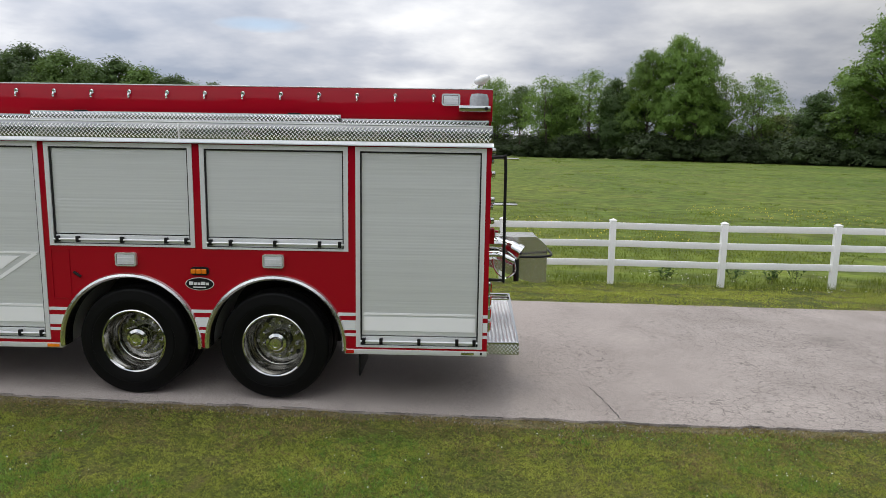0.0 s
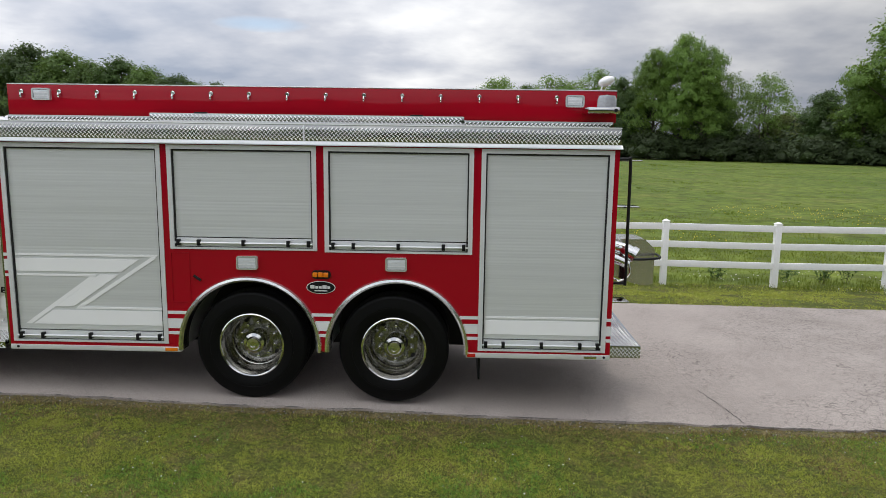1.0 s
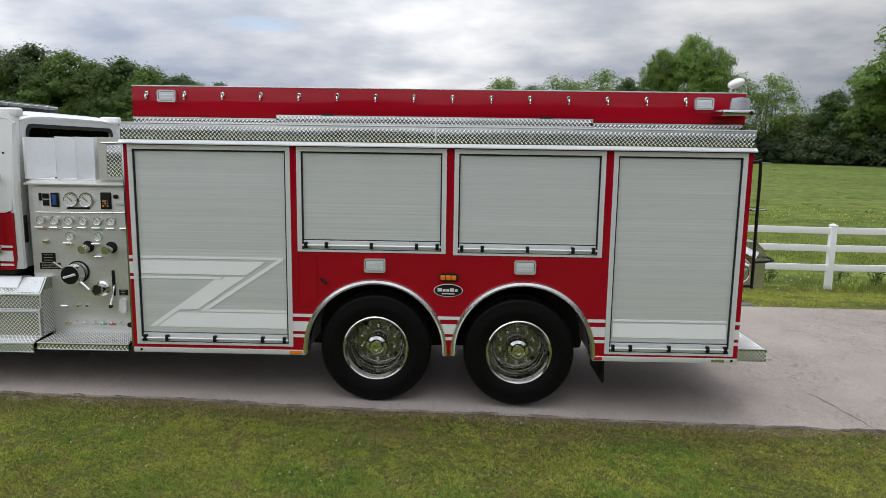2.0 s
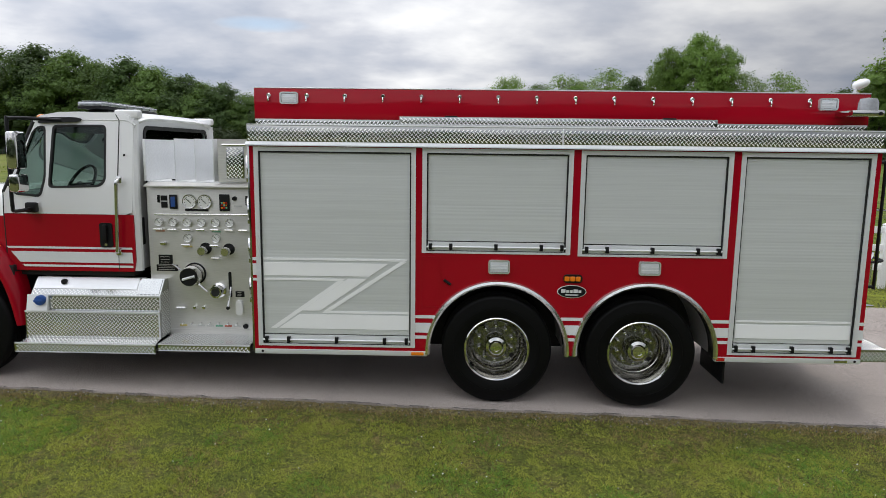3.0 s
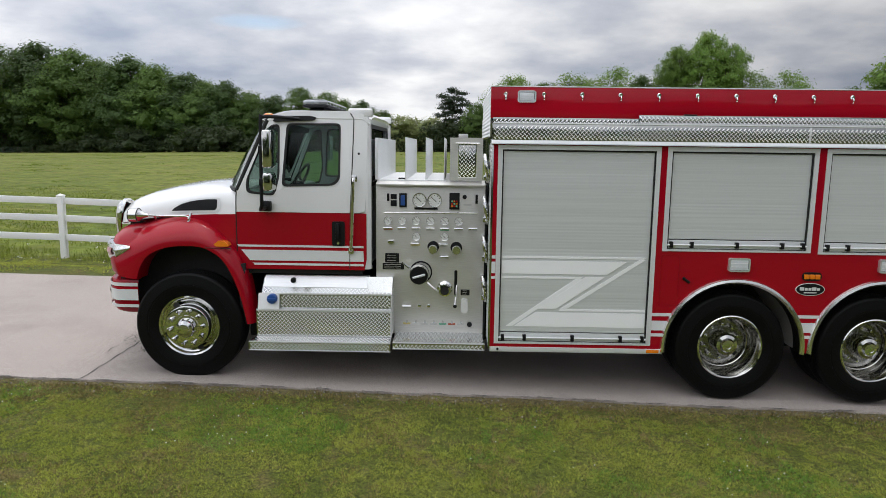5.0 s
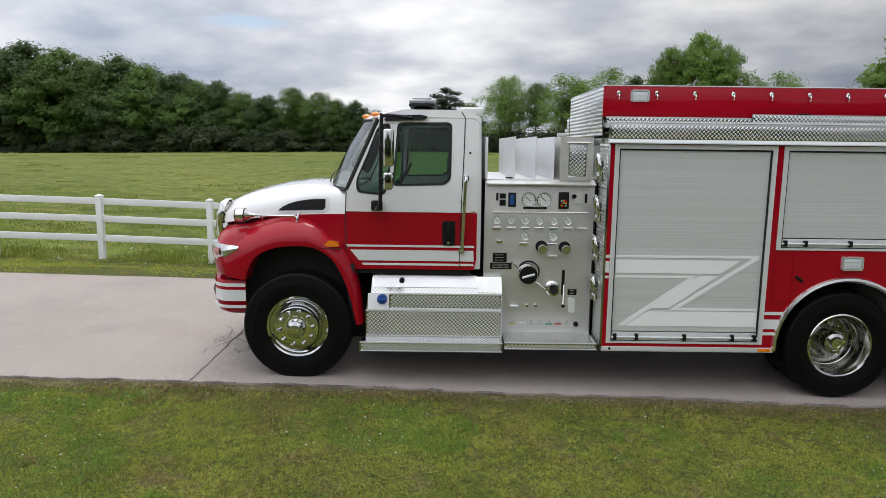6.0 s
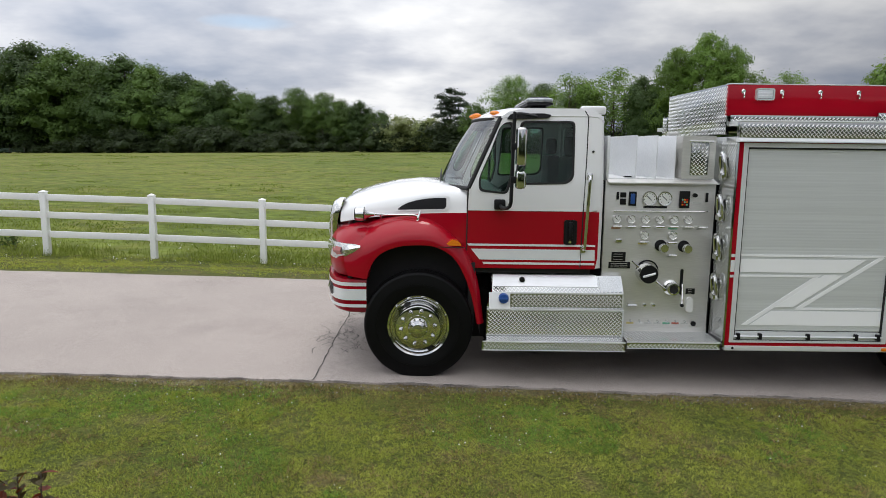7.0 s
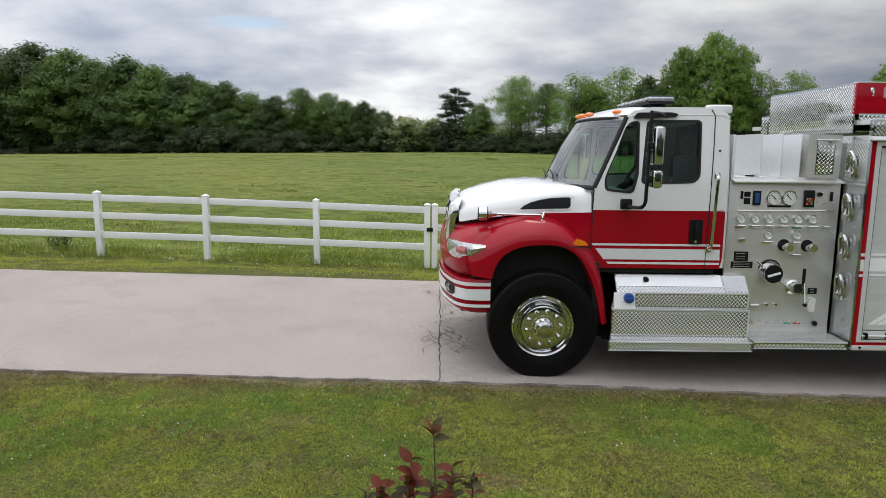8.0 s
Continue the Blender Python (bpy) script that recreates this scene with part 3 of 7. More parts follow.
# the broad folded stripe across the first door
for poly in ([(-5.50, 1.365), (-4.16, 1.365), (-4.13, 1.385), (-5.50, 1.385)], [(-4.20, 1.363), (-4.93, 0.877), (-4.87, 0.877), (-4.14, 1.363)],
             [(-4.95, 0.855), (-4.12, 0.855), (-4.12, 0.875), (-4.93, 0.875)], [(-5.50, 1.215), (-4.50, 1.215), (-4.32, 1.34), (-5.50, 1.34)],
             [(-5.50, 1.17), (-4.755, 1.17), (-4.73, 1.19), (-5.50, 1.19)], [(-5.45, 0.70), (-5.39, 0.70), (-4.735, 1.168), (-4.80, 1.168)],
             [(-5.14, 0.877), (-4.97, 0.877), (-4.52, 1.192), (-4.70, 1.192)], [(-5.37, 0.70), (-4.12, 0.70), (-4.12, 0.84), (-5.17, 0.84)]):
    decal("stripe", [(x + 0.025, z + 0.02) for x, z in poly], YB + 0.0175, TAPE_GREY, roll_doors[0], "pale reflective stripe")
for z0, z1 in ((0.855, 0.875), (0.70, 0.835)):
    decal("stripe", quad(-1.0, 0.07, z0, z1), YB + 0.0175, TAPE_GREY, roll_doors[3], "pale reflective stripe")


def arch_x(cx, z, s):
    return cx + s * (math.sqrt(max(0, 0.665 ** 2 - (z - 0.53) ** 2)) + 0.012)


for z0, z1 in ((0.845, 0.875), (0.705, 0.80), (0.645, 0.675)):
    for l, r in ((lambda z: -4.033, lambda z: arch_x(AX, z, -1)), (lambda z: arch_x(AX, z, 1), lambda z: arch_x(BX, z, -1)), (lambda z: arch_x(BX, z, 1), lambda z: -1.072), (lambda z: 0.14, lambda z: 0.185)):
        zz = [z0 + (z1 - z0) * k / 3 for k in range(4)]
        decal("stripe", [(l(z), z) for z in zz] + [(r(z), z) for z in zz[::-1]], YB - 0.001, TAPE, truck, "white reflective stripe")
for z0, z1 in ((1.38, 1.41), (1.24, 1.35), (1.185, 1.21)):
    decal("stripe", quad(-5.575, -5.539, z0, z1), YB - 0.001, TAPE, truck, "white reflective stripe")


def fender_trim(cx, cz, r):
    rows = []
    for k in range(33):
        a = radians(-93 + 186 * k / 32)
        s, c = math.sin(a), math.cos(a)
        rows.append([(cx + q * s, y, cz + q * c) for q, y in ((r - 0.012, YB + 0.12), (r - 0.012, YB - 0.012), (r + 0.006, YB - 0.03), (r + 0.028, YB - 0.024), (r + 0.038, YB - 0.002))])
    bm = sheet(bmesh.new(), rows)
    bmesh.ops.recalc_face_normals(bm, faces=bm.faces)
    return bm


def well_liner(cx, cz, r):
    rows = [[(cx + r * math.sin(a), y, cz + r * math.cos(a)) for y in (YB + 0.05, YB + 0.68)] for a in (radians(-92 + 184 * k / 24) for k in range(25))]
    return sheet(bmesh.new(), rows)


for cx, cz in ((AX, 0.53), (BX, 0.535)):
    part("fender_trim", fender_trim(cx, cz, 0.655), ARCH_METAL, truck, "polished wheel arch trim")
    part("wheel_liner", well_liner(cx, cz, 0.66), STEEL, truck, "dull metal wheel arch liner")


# ---- wheels
def tyre_profile(w, y0):
    h = [(0.295, 0.045), (0.305, 0.020), (0.345, 0.006), (0.40, 0.0), (0.402, 0.003), (0.412, 0.003), (0.414, 0.0), (0.462, 0.004), (0.497, 0.011), (0.504, 0.011), (0.517, 0.020), (0.528, 0.034), (0.532, 0.062)]
    g = []
    for k in range(4):
        y = 0.095 + (w - 0.19) * k / 3
        g += [(0.532, y - 0.006), (0.520, y - 0.004), (0.520, y + 0.004), (0.532, y + 0.006)]
    return [(r, y0 + y) for r, y in h] + [(r, y0 + y) for r, y in g] + [(r, y0 + w - y) for r, y in h[::-1]]


def ring_of(parent, name, cx, cz, r, n, profile, mat, seg=8, off=0.0, label=""):
    first = part(name, lathed(profile, cx + r * math.cos(off), cz + r * math.sin(off), seg), mat, parent, label)
    for k in range(1, n):
        a = off + 2 * math.pi * k / n
        shared(first, r * (math.cos(a) - math.cos(off)), 0, r * (math.sin(a) - math.sin(off)))


def rear_wheel(cx, cz, flip=False):
    f = (lambda y: far(y)) if flip else (lambda y: y)
    P = lambda prof: [(r, f(y)) for r, y in prof]
    rim = part("wheel", lathed(P([(0.285, 6.60), (0.292, 6.47), (0.312, 6.428), (0.308, 6.418), (0.292, 6.424), (0.279, 6.45), (0.266, 6.475), (0.262, 6.56), (0.258, 6.565), (0.256, 6.62), (0.249, 6.625), (0.245, 6.67)]), cx, cz, 48), POLISHED, truck, "polished dished rear wheel")
    part("wheel_disc", lathed(P([(0.245, 6.672), (0.225, 6.69), (0.205, 6.695), (0.14, 6.688), (0.105, 6.68), (0.0, 6.68)]), cx, cz, 48), DISC, rim, "metal wheel disc, darkened for the shade deep in the dish")
    part("rim_lip", lathed(P([(0.290, 6.424), (0.296, 6.410), (0.306, 6.406), (0.315, 6.412), (0.316, 6.426)]), cx, cz, 56), CHROME, rim, "bright rolled rim lip")
    bm = lathed(P(tyre_profile(0.28, 6.40)), cx, cz, 64)
    part("tyre", bm, RUBBER, rim, "black rubber tyre")
    part("inner_tyre", lathed(P(tyre_profile(0.28, 6.72)), cx, cz, 48), RUBBER, rim, "black rubber tyre")
    part("hub_cap", lathed(P([(0.108, 6.68), (0.108, 6.50), (0.10, 6.485), (0.072, 6.475), (0.062, 6.455), (0.058, 6.448), (0.03, 6.446), (0.028, 6.452), (0.0, 6.452)]), cx, cz, 28), CHROME, rim, "chrome hub cap")
    ring_of(rim, "lug_nut", cx, cz, 0.17, 10, P([(0.021, 6.688), (0.021, 6.645), (0.015, 6.625), (0.0, 6.62)]), CHROME, off=0.3)
    # hand holes: black discs on the metal, in place of shade in openings
    for a in (2.2, 5.6):
        part("hand_hole", lathed(P([(0.026, 6.687), (0.024, 6.683), (0.0, 6.683)]), cx + 0.222 * math.cos(a), cz + 0.222 * math.sin(a), 14), SEAM, rim)
    return rim


def front_wheel(cx, cz, flip=False):
    f = (lambda y: far(y)) if flip else (lambda y: y)
    P = lambda prof: [(r, f(y)) for r, y in prof]
    rim = part("wheel", lathed(P([(0.285, 6.52), (0.292, 6.40), (0.306, 6.372), (0.300, 6.360), (0.284, 6.366), (0.272, 6.392), (0.258, 6.398), (0.240, 6.368), (0.222, 6.322), (0.212, 6.305), (0.196, 6.300), (0.12, 6.300), (0.118, 6.296), (0.0, 6.296)]), cx, cz, 48), CHROME, truck, "polished front wheel")
    bm = lathed(P(tyre_profile(0.28, 6.345)), cx, cz, 64)
    part("tyre", bm, RUBBER, rim, "black rubber tyre")
    part("hub_cap", lathed(P([(0.098, 6.30), (0.094, 6.262), (0.080, 6.236), (0.052, 6.226), (0.05, 6.218), (0.032, 6.214), (0.0, 6.218)]), cx, cz, 28), CHROME, rim, "chrome hub cap")
    ring_of(rim, "lug_nut", cx, cz, 0.165, 10, P([(0.022, 6.302), (0.022, 6.262), (0.015, 6.244), (0.0, 6.24)]), CHROME, off=0.12)
    # no openings cut here; black discs paint the shade of the hand holes
    for a in (2.05, 5.2):
        part("hand_hole", lathed(P([(0.030, 6.349), (0.028, 6.339), (0.0, 6.337)]), cx + 0.236 * math.cos(a), cz + 0.236 * math.sin(a), 16), SEAM, rim, "black disc for the shade in a hand hole")
    return rim


for cx, cz in ((AX, 0.535), (BX - 0.03, 0.52)):
    rear_wheel(cx, cz), rear_wheel(cx, cz, True)
SHIFT = Vector((0, 0.09, 0))
front_wheel(-8.523, 0.652), front_wheel(-8.523, 0.652, True)
SHIFT = Vector()
for cx, cz in ((AX, 0.53), (BX, 0.52), (-8.515, 0.645)):
    part("axle", tubed([(cx, 6.65, cz), (cx, far(6.65), cz)], 0.09, 12), DARK, truck)
part("chassis_rail", boxed(-9.3, -0.05, 7.15, 7.25, 0.62, 0.88, 0.01), DARK, truck)
part("chassis_rail", boxed(-9.3, -0.05, 7.99, 8.09, 0.62, 0.88, 0.01), DARK, truck)
part("mud_flap", boxed(-1.06, -1.04, 6.46, 7.05, 0.22, 0.62, 0.003), BLACK, truck, "black rubber mud flap")
part("mud_flap", boxed(-1.06, -1.04, far(7.05), far(6.46), 0.22, 0.62, 0.003), BLACK, truck, "black rubber mud flap")

# ---- upper body
# unseen low blocks, far box and far sill, added to darken under the truck
part("tank", boxed(-7.9, -4.05, 6.95, 8.45, 0.42, 0.60, 0.03), DARK, truck)
part("driveline", boxed(-8.2, -1.1, 7.3, 7.95, 0.30, 0.62, 0.05), DARK, truck)
part("side_tank", boxed(-7.87, -5.62, far(6.90), far(6.28), 0.39, 1.12, 0.02), PLATE, truck, "unseen far-side plate box, added to block light under the truck")
part("sill_rail", boxed(-5.60, -3.92, far(YB) - 0.05, far(YB) + 0.006, 0.470, 0.519, 0.004), ALU, truck)
band = box(bmesh.new(), -5.59, 0.19, YB - 0.012, YB + 0.05, 2.49, 2.635, 0.003)
treads(band, (-5.58, YB - 0.012, 2.497), (1, 0, 0), (0, 0, 1), 5.76, 0.132)
part("upper_band", band, PLATE, truck, "diamond plate band")
part("drip_rail", plated([(YB - 0.05, 2.452), (YB - 0.05, 2.462), (YB - 0.014, 2.490), (YB + 0.03, 2.490), (YB + 0.03, 2.452)], [], -5.60, 0.20, "x"), TRIM, truck, "bright aluminium drip rail")
part("band_edge", boxed(-5.59, 0.19, YB - 0.018, YB + 0.05, 2.636, 2.648, 0.003), ALU, truck)
part("band_seam", boxed(-2.705, -2.69, YB - 0.019, YB - 0.013, 2.492, 2.634, 0.002), ALU, truck)
part("roof_deck", boxed(-5.57, 0.16, YB + 0.052, far(YB) - 0.05, 2.60, 2.645), ALU, truck, "aluminium deck")
strip = boxed(-5.58, 0.16, 6.60, 6.62, 2.646, 2.705, 0.002)
treads(strip, (-5.57, 6.60, 2.65), (1, 0, 0), (0, 0, 1), 5.72, 0.05)
part("kick_strip", strip, PLATE, truck, "diamond plate strip")
lid = boxed(-4.205, -1.235, 6.57, 6.595, 2.652, 2.738, 0.003)
treads(lid, (-4.195, 6.57, 2.668), (1, 0, 0), (0, 0, 1), 2.95, 0.066)
part("tray_lid", lid, PLATE, truck, "folded diamond plate tray lid")
for x in (-3.72, -1.68):
    part("lid_catch", boxed(x - 0.06, x + 0.06, 6.565, 6.60, 2.735, 2.75, 0.004), BLACK, truck, "black lid catch")
part("hose_bed_side", boxed(-5.60, 0.195, 6.648, 6.705, 2.70, 2.992, 0.004), RED, truck, "red upper side wall")
part("hose_bed_side", boxed(-5.565, 0.195, 8.29, 8.33, 2.646, 2.995, 0.004), RED, truck, "red upper side wall")
part("top_edge", boxed(-5.60, 0.195, 6.645, 6.709, 2.993, 3.002, 0.003), ALU, truck, "thin bright top edge")
part("hose_bed_floor", boxed(-5.565, 0.15, 6.71, 8.285, 2.60, 2.625, 0.002), TRAY, truck, "bare aluminium hose bed floor")
part("hose_bed_tail", boxed(0.155, 0.19, 6.71, 8.285, 2.646, 2.99, 0.003), RED, truck)
bulk = boxed(-5.60, -5.57, 6.65, 8.33, 2.52, 2.998, 0.003)
box(bulk, -5.60, -5.57, 8.335, 8.52, 2.52, 2.76, 0.003)
treads(bulk, (-5.60, 8.325, 2.53), (0, -1, 0), (0, 0, 1), 1.665, 0.46)
treads(bulk, (-5.60, 8.515, 2.53), (0, -1, 0), (0, 0, 1), 0.17, 0.22)
part("hose_bed_front", bulk, PLATE, truck, "diamond plate bulkhead")
part("hose_cover", boxed(-5.55, 0.14, 6.72, 8.28, 2.80, 2.84, 0.01), BLACK, truck, "black hose bed cover")


def hook(x):
    z = 2.915
    base = part("hook", lathed([(0.022, 6.647), (0.022, 6.638), (0.014, 6.628), (0.0, 6.628)], x, z + 0.012, 14), CHROME, truck, "small chrome cover hook")
    part("tongue", tubed(smooth_path([(x, 6.633, z), (x, 6.621, z - 0.018), (x, 6.624, z - 0.036), (x, 6.638, z - 0.043)], 3), 0.009, 6), CHROME, base)


for k in range(15):
    hook(-5.46 + 0.3638 * k)


def warning_lamp(cx, cz, w, h, y, lens=LENS):
    ob = part("warning_lamp", plated(rounded(cx - w / 2, cx + w / 2, cz - h / 2, cz + h / 2, 0.022), [rounded(cx - w / 2 + 0.014, cx + w / 2 - 0.014, cz - h / 2 + 0.014, cz + h / 2 - 0.014, 0.016)], y - 0.032, y), BEZEL, truck, "chrome framed warning lamp")
    part("lens", boxed(cx - w / 2 + 0.016, cx + w / 2 - 0.016, y - 0.028, y - 0.001, cz - h / 2 + 0.016, cz + h / 2 - 0.016, 0.01), lens, ob, "clear lens")
    n = 3
    for k in range(1, n):
        z = cz - h / 2 + 0.016 + (h - 0.032) * k / n
        part("lens_rib", boxed(cx - w / 2 + 0.02, cx + w / 2 - 0.02, y - 0.0305, y - 0.0275, z - 0.002, z + 0.002), ALU, ob)
    return ob


warning_lamp(-3.25, 1.355, 0.20, 0.13, YB)
warning_lamp(-1.848, 1.362, 0.20, 0.13, YB)
warning_lamp(-5.261, 2.902, 0.175, 0.112, 6.648)
warning_lamp(-0.20, 2.895, 0.175, 0.112, 6.648)
m = part("side_marker", plated(rounded(-2.645, -2.465, 1.212, 1.292, 0.035), [], YB - 0.012, YB), BLACK, truck, "black marker lamp base")
for k in range(3):
    part("lens", boxed(-2.635 + k * 0.051, -2.588 + k * 0.051, YB - 0.03, YB - 0.010, 1.229, 1.275, 0.008), AMBER, m, "amber lens")
m = part("maker_badge", lathed([(0.0, YB - 0.006), (1.0, YB - 0.006), (1.0, YB)], 0, 0, 40), TAPE, truck, "oval badge with pale lettering shapes on black")
for v in m.data.vertices:
    v.co.x, v.co.z = -2.56 + v.co.x * 0.137, 1.128 + v.co.z * 0.062
m2 = part("badge_face", lathed([(0.0, YB - 0.009), (1.0, YB - 0.009), (1.0, YB - 0.004)], 0, 0, 40), BLACK, m, "black oval face")
for v in m2.data.vertices:
    v.co.x, v.co.z = -2.56 + v.co.x * 0.130, 1.128 + v.co.z * 0.056
for a, b, z0, z1 in ((-2.66, -2.62, 1.118, 1.15), (-2.612, -2.585, 1.118, 1.142), (-2.578, -2.552, 1.118, 1.142), (-2.545, -2.505, 1.118, 1.15), (-2.498, -2.472, 1.118, 1.142), (-2.62, -2.50, 1.092, 1.102)):
    part("badge_mark", boxed(a, b, YB - 0.012, YB - 0.008, z0, z1), TAPE, m2)
# filler door seam and latch on the red panel, reflectors and plates along the sill
part("access_door", plated(rounded(-3.975, -3.80, 0.96, 1.44, 0.01), [rounded(-3.971, -3.804, 0.964, 1.436, 0.008)], YB - 0.005, YB), RED, truck, "red flush filler door")
part("latch", tubed([(-3.765, YB - 0.008, 1.222), (-3.70, YB - 0.008, 1.178)], 0.013, 8), BLACK, truck, "small black latch")
part("reflector", boxed(-4.07, -3.95, YB - 0.014, YB - 0.006, 0.48, 0.512, 0.004), AMBER, truck, "amber reflector")
part("reflector", boxed(-1.17, -1.09, YB - 0.014, YB - 0.006, 0.478, 0.512, 0.004), REDLENS, truck, "red reflector")
part("sill_slot", boxed(-0.06, 0.06, YB - 0.012, YB - 0.006, 0.483, 0.507, 0.004), CHROME, truck)
for x in (-5.50, 0.13):
    part("sill_bolt", lathed([(0.012, YB - 0.004), (0.012, YB - 0.012), (0.0, YB - 0.013)], x, 0.497, 10), BLACK, truck)
# ---- pump house
SHIFT = Vector((0, 0.06, 0.01))
YP = 6.64
panel = part("pump_panel", boxed(-6.71, -5.632, YP, YP + 0.03, 0.53, 2.06, 0.004), STEEL, truck, "brushed stainless pump panel with gauges and valves")
part("pump_house", boxed(-6.70, -5.61, YP + 0.032, far(YP), 0.55, 2.04), DARK, truck)
part("panel_lip", plated([(6.56, 2.045), (6.70, 2.085), (6.70, 2.075), (6.56, 2.033)], [], -6.70, -5.64, "x"), STEEL, truck, "folded stainless lip")
part("lower_kick", boxed(-6.52, -5.632, YP - 0.008, YP - 0.001, 0.53, 0.60, 0.002), STEEL, truck)
# hose trays over the pump
part("tray_floor", boxed(-6.70, -5.67, 6.66, far(6.66), 2.055, 2.085), TRAY, truck, "stainless tray floor")
part("tray_wall", boxed(-6.715, -6.69, 6.62, far(6.62), 2.086, 2.49, 0.003), TRAY, truck, "stainless tray wall")
for x in (-6.42, -6.22, -6.04):
    part("divider", boxed(x - 0.004, x + 0.004, 6.66, far(6.66), 2.086, 2.50, 0.002), TRAY, truck, "thin stainless divider")
part("corner_post", plated(quad(-5.985, -5.665, 2.087, 2.50), [quad(-5.905, -5.725, 2.115, 2.435)], 6.63, 6.66), STEEL, truck, "stainless corner post")
part("post_side", boxed(-5.985, -5.96, 6.662, far(6.62), 2.087, 2.50, 0.003), STEEL, truck)
bm = boxed(-5.90, -5.73, 6.628, 6.655, 2.12, 2.43, 0.003)
treads(bm, (-5.897, 6.628, 2.123), (1, 0, 0), (0, 0, 1), 0.164, 0.304)
part("tread_panel", bm, PLATE, truck, "diamond plate infill")
part("chrome_rod", tubed([(-5.93, 6.60, 2.445), (-5.70, 6.60, 2.445)], 0.010, 8), CHROME, truck)
part("mast_stub", boxed(-5.90, -5.80, 7.3, 7.4, 2.50, 2.55, 0.01), STEEL, truck)
part("air_horn_bracket", boxed(-6.50, -6.43, 6.75, 6.80, 2.087, 2.10, 0.004), BLACK, truck)
bm = boxed(-5.595, -5.577, YB - 0.058, far(YB), 0.49, 2.49, 0.002)
treads(bm, (-5.595, 6.66, 0.51), (0, -1, 0), (0, 0, 1), 0.34, 1.95)
part("body_front", bm, PLATE, truck, "diamond plate front bulkhead of the body")


def folding_step(z):
    base = part("folding_step", plated(soften([(6.44, z - 0.11), (6.56, z - 0.11), (6.56, z + 0.10), (6.44, z + 0.10)], 0.04), [], -5.607, -5.597, "x"), CHROME, truck, "chrome folding step with a loop")
    loop = [(-5.635 - 0.018 * math.cos(a), 6.50 + 0.058 * math.sin(a), z + 0.01 + 0.125 * math.cos(a)) for a in (2 * math.pi * k / 24 for k in range(25))]
    part("loop", tubed(loop, 0.017, 8), CHROME, base)
    part("rung", boxed(-5.66, -5.61, 6.455, 6.545, z - 0.105, z - 0.05, 0.012), CHROME, base)
    part("lamp", boxed(-5.640, -5.605, 6.475, 6.525, z + 0.0, z + 0.075, 0.014), SMOKE, base)


for z in (2.20, 1.80, 1.42, 1.03):
    folding_step(z)


def dial(x, z, r):
    b = part("gauge", lathed([(r, YP), (r, YP - 0.022), (r * 0.93, YP - 0.030), (r * 0.86, YP - 0.028), (r * 0.85, YP - 0.02), (0, YP - 0.02)], x, z, 28), CHROME, panel, "round pressure gauge with a white dial")
    part("face", lathed([(r * 0.845, YP - 0.0195), (r * 0.84, YP - 0.0235), (0, YP - 0.0235)], x, z, 24), DIAL, b, "white dial face")
    a = 2.4
    part("needle", tubed([(x - 0.35 * r * math.cos(a), YP - 0.027, z - 0.35 * r * math.sin(a)), (x + 0.62 * r * math.cos(a), YP - 0.027, z + 0.62 * r * math.sin(a))], r * 0.05, 5), BLACK, b)
    for k in range(9):
        w = radians(-45 + 270 * k / 8)
        part("mark", boxed(x + r * 0.68 * math.cos(w) - r * 0.05, x + r * 0.68 * math.cos(w) + r * 0.05, YP - 0.0255, YP - 0.0232, z + r * 0.68 * math.sin(w) - r * 0.05, z + r * 0.68 * math.sin(w) + r * 0.05), BLACK, b)


for x in (-6.28, -6.13):
    dial(x, 1.89, 0.072)
for k in range(6):
    dial(-6.59 + 0.14 * k, 1.685, 0.043)
for x in (-6.31, -6.03):
    dial(x, 1.528, 0.043)


def t_handle(x, z, tag):
    b = part("valve_handle", tubed([(x - 0.042, YP - 0.05, z), (x + 0.042, YP - 0.05, z)], 0.011, 8), CHROME, panel, "chrome pull handle")
    part("stem", tubed([(x - 0.03, YP - 0.05, z), (x - 0.03, YP, z)], 0.010, 8), CHROME, b)
    part("name_plate", boxed(x - 0.045, x + 0.045, YP - 0.008, YP - 0.001, z - 0.028, z - 0.012, 0.002), tag, b, "small coloured name plate")


TAG = [material("tag_" + n, c, 0.4, 0, 0.1, 30) for n, c in (("rust", (0.45, 0.22, 0.14)), ("steel", (0.55, 0.55, 0.53)), ("green", (0.16, 0.42, 0.28)), ("yellow", (0.6, 0.5, 0.18)), ("white", (0.7, 0.7, 0.68)), ("red", (0.45, 0.12, 0.08)))]
for k, c in enumerate((0, 1, 1, 1, 2, 1, 1)):
    t_handle(-6.59 + 0.14 * k, 1.615, TAG[c])
t_handle(-6.32, 1.462, TAG[3]), t_handle(-6.04, 1.458, TAG[1]), t_handle(-6.03, 1.335, TAG[1]), t_handle(-6.40, 0.83, TAG[1])


def knob(x, z):
    b = part("control_knob", lathed([(0.058, YP), (0.058, YP - 0.012), (0.0, YP - 0.012)], x, z, 24), BLACK, panel, "black collar with a chrome knob")
    part("barrel", lathed([(0.036, YP - 0.012), (0.034, YP - 0.09), (0.045, YP - 0.095), (0.045, YP - 0.125), (0.038, YP - 0.135), (0.0, YP - 0.135)], x, z - 0.012, 24), CHROME, b)


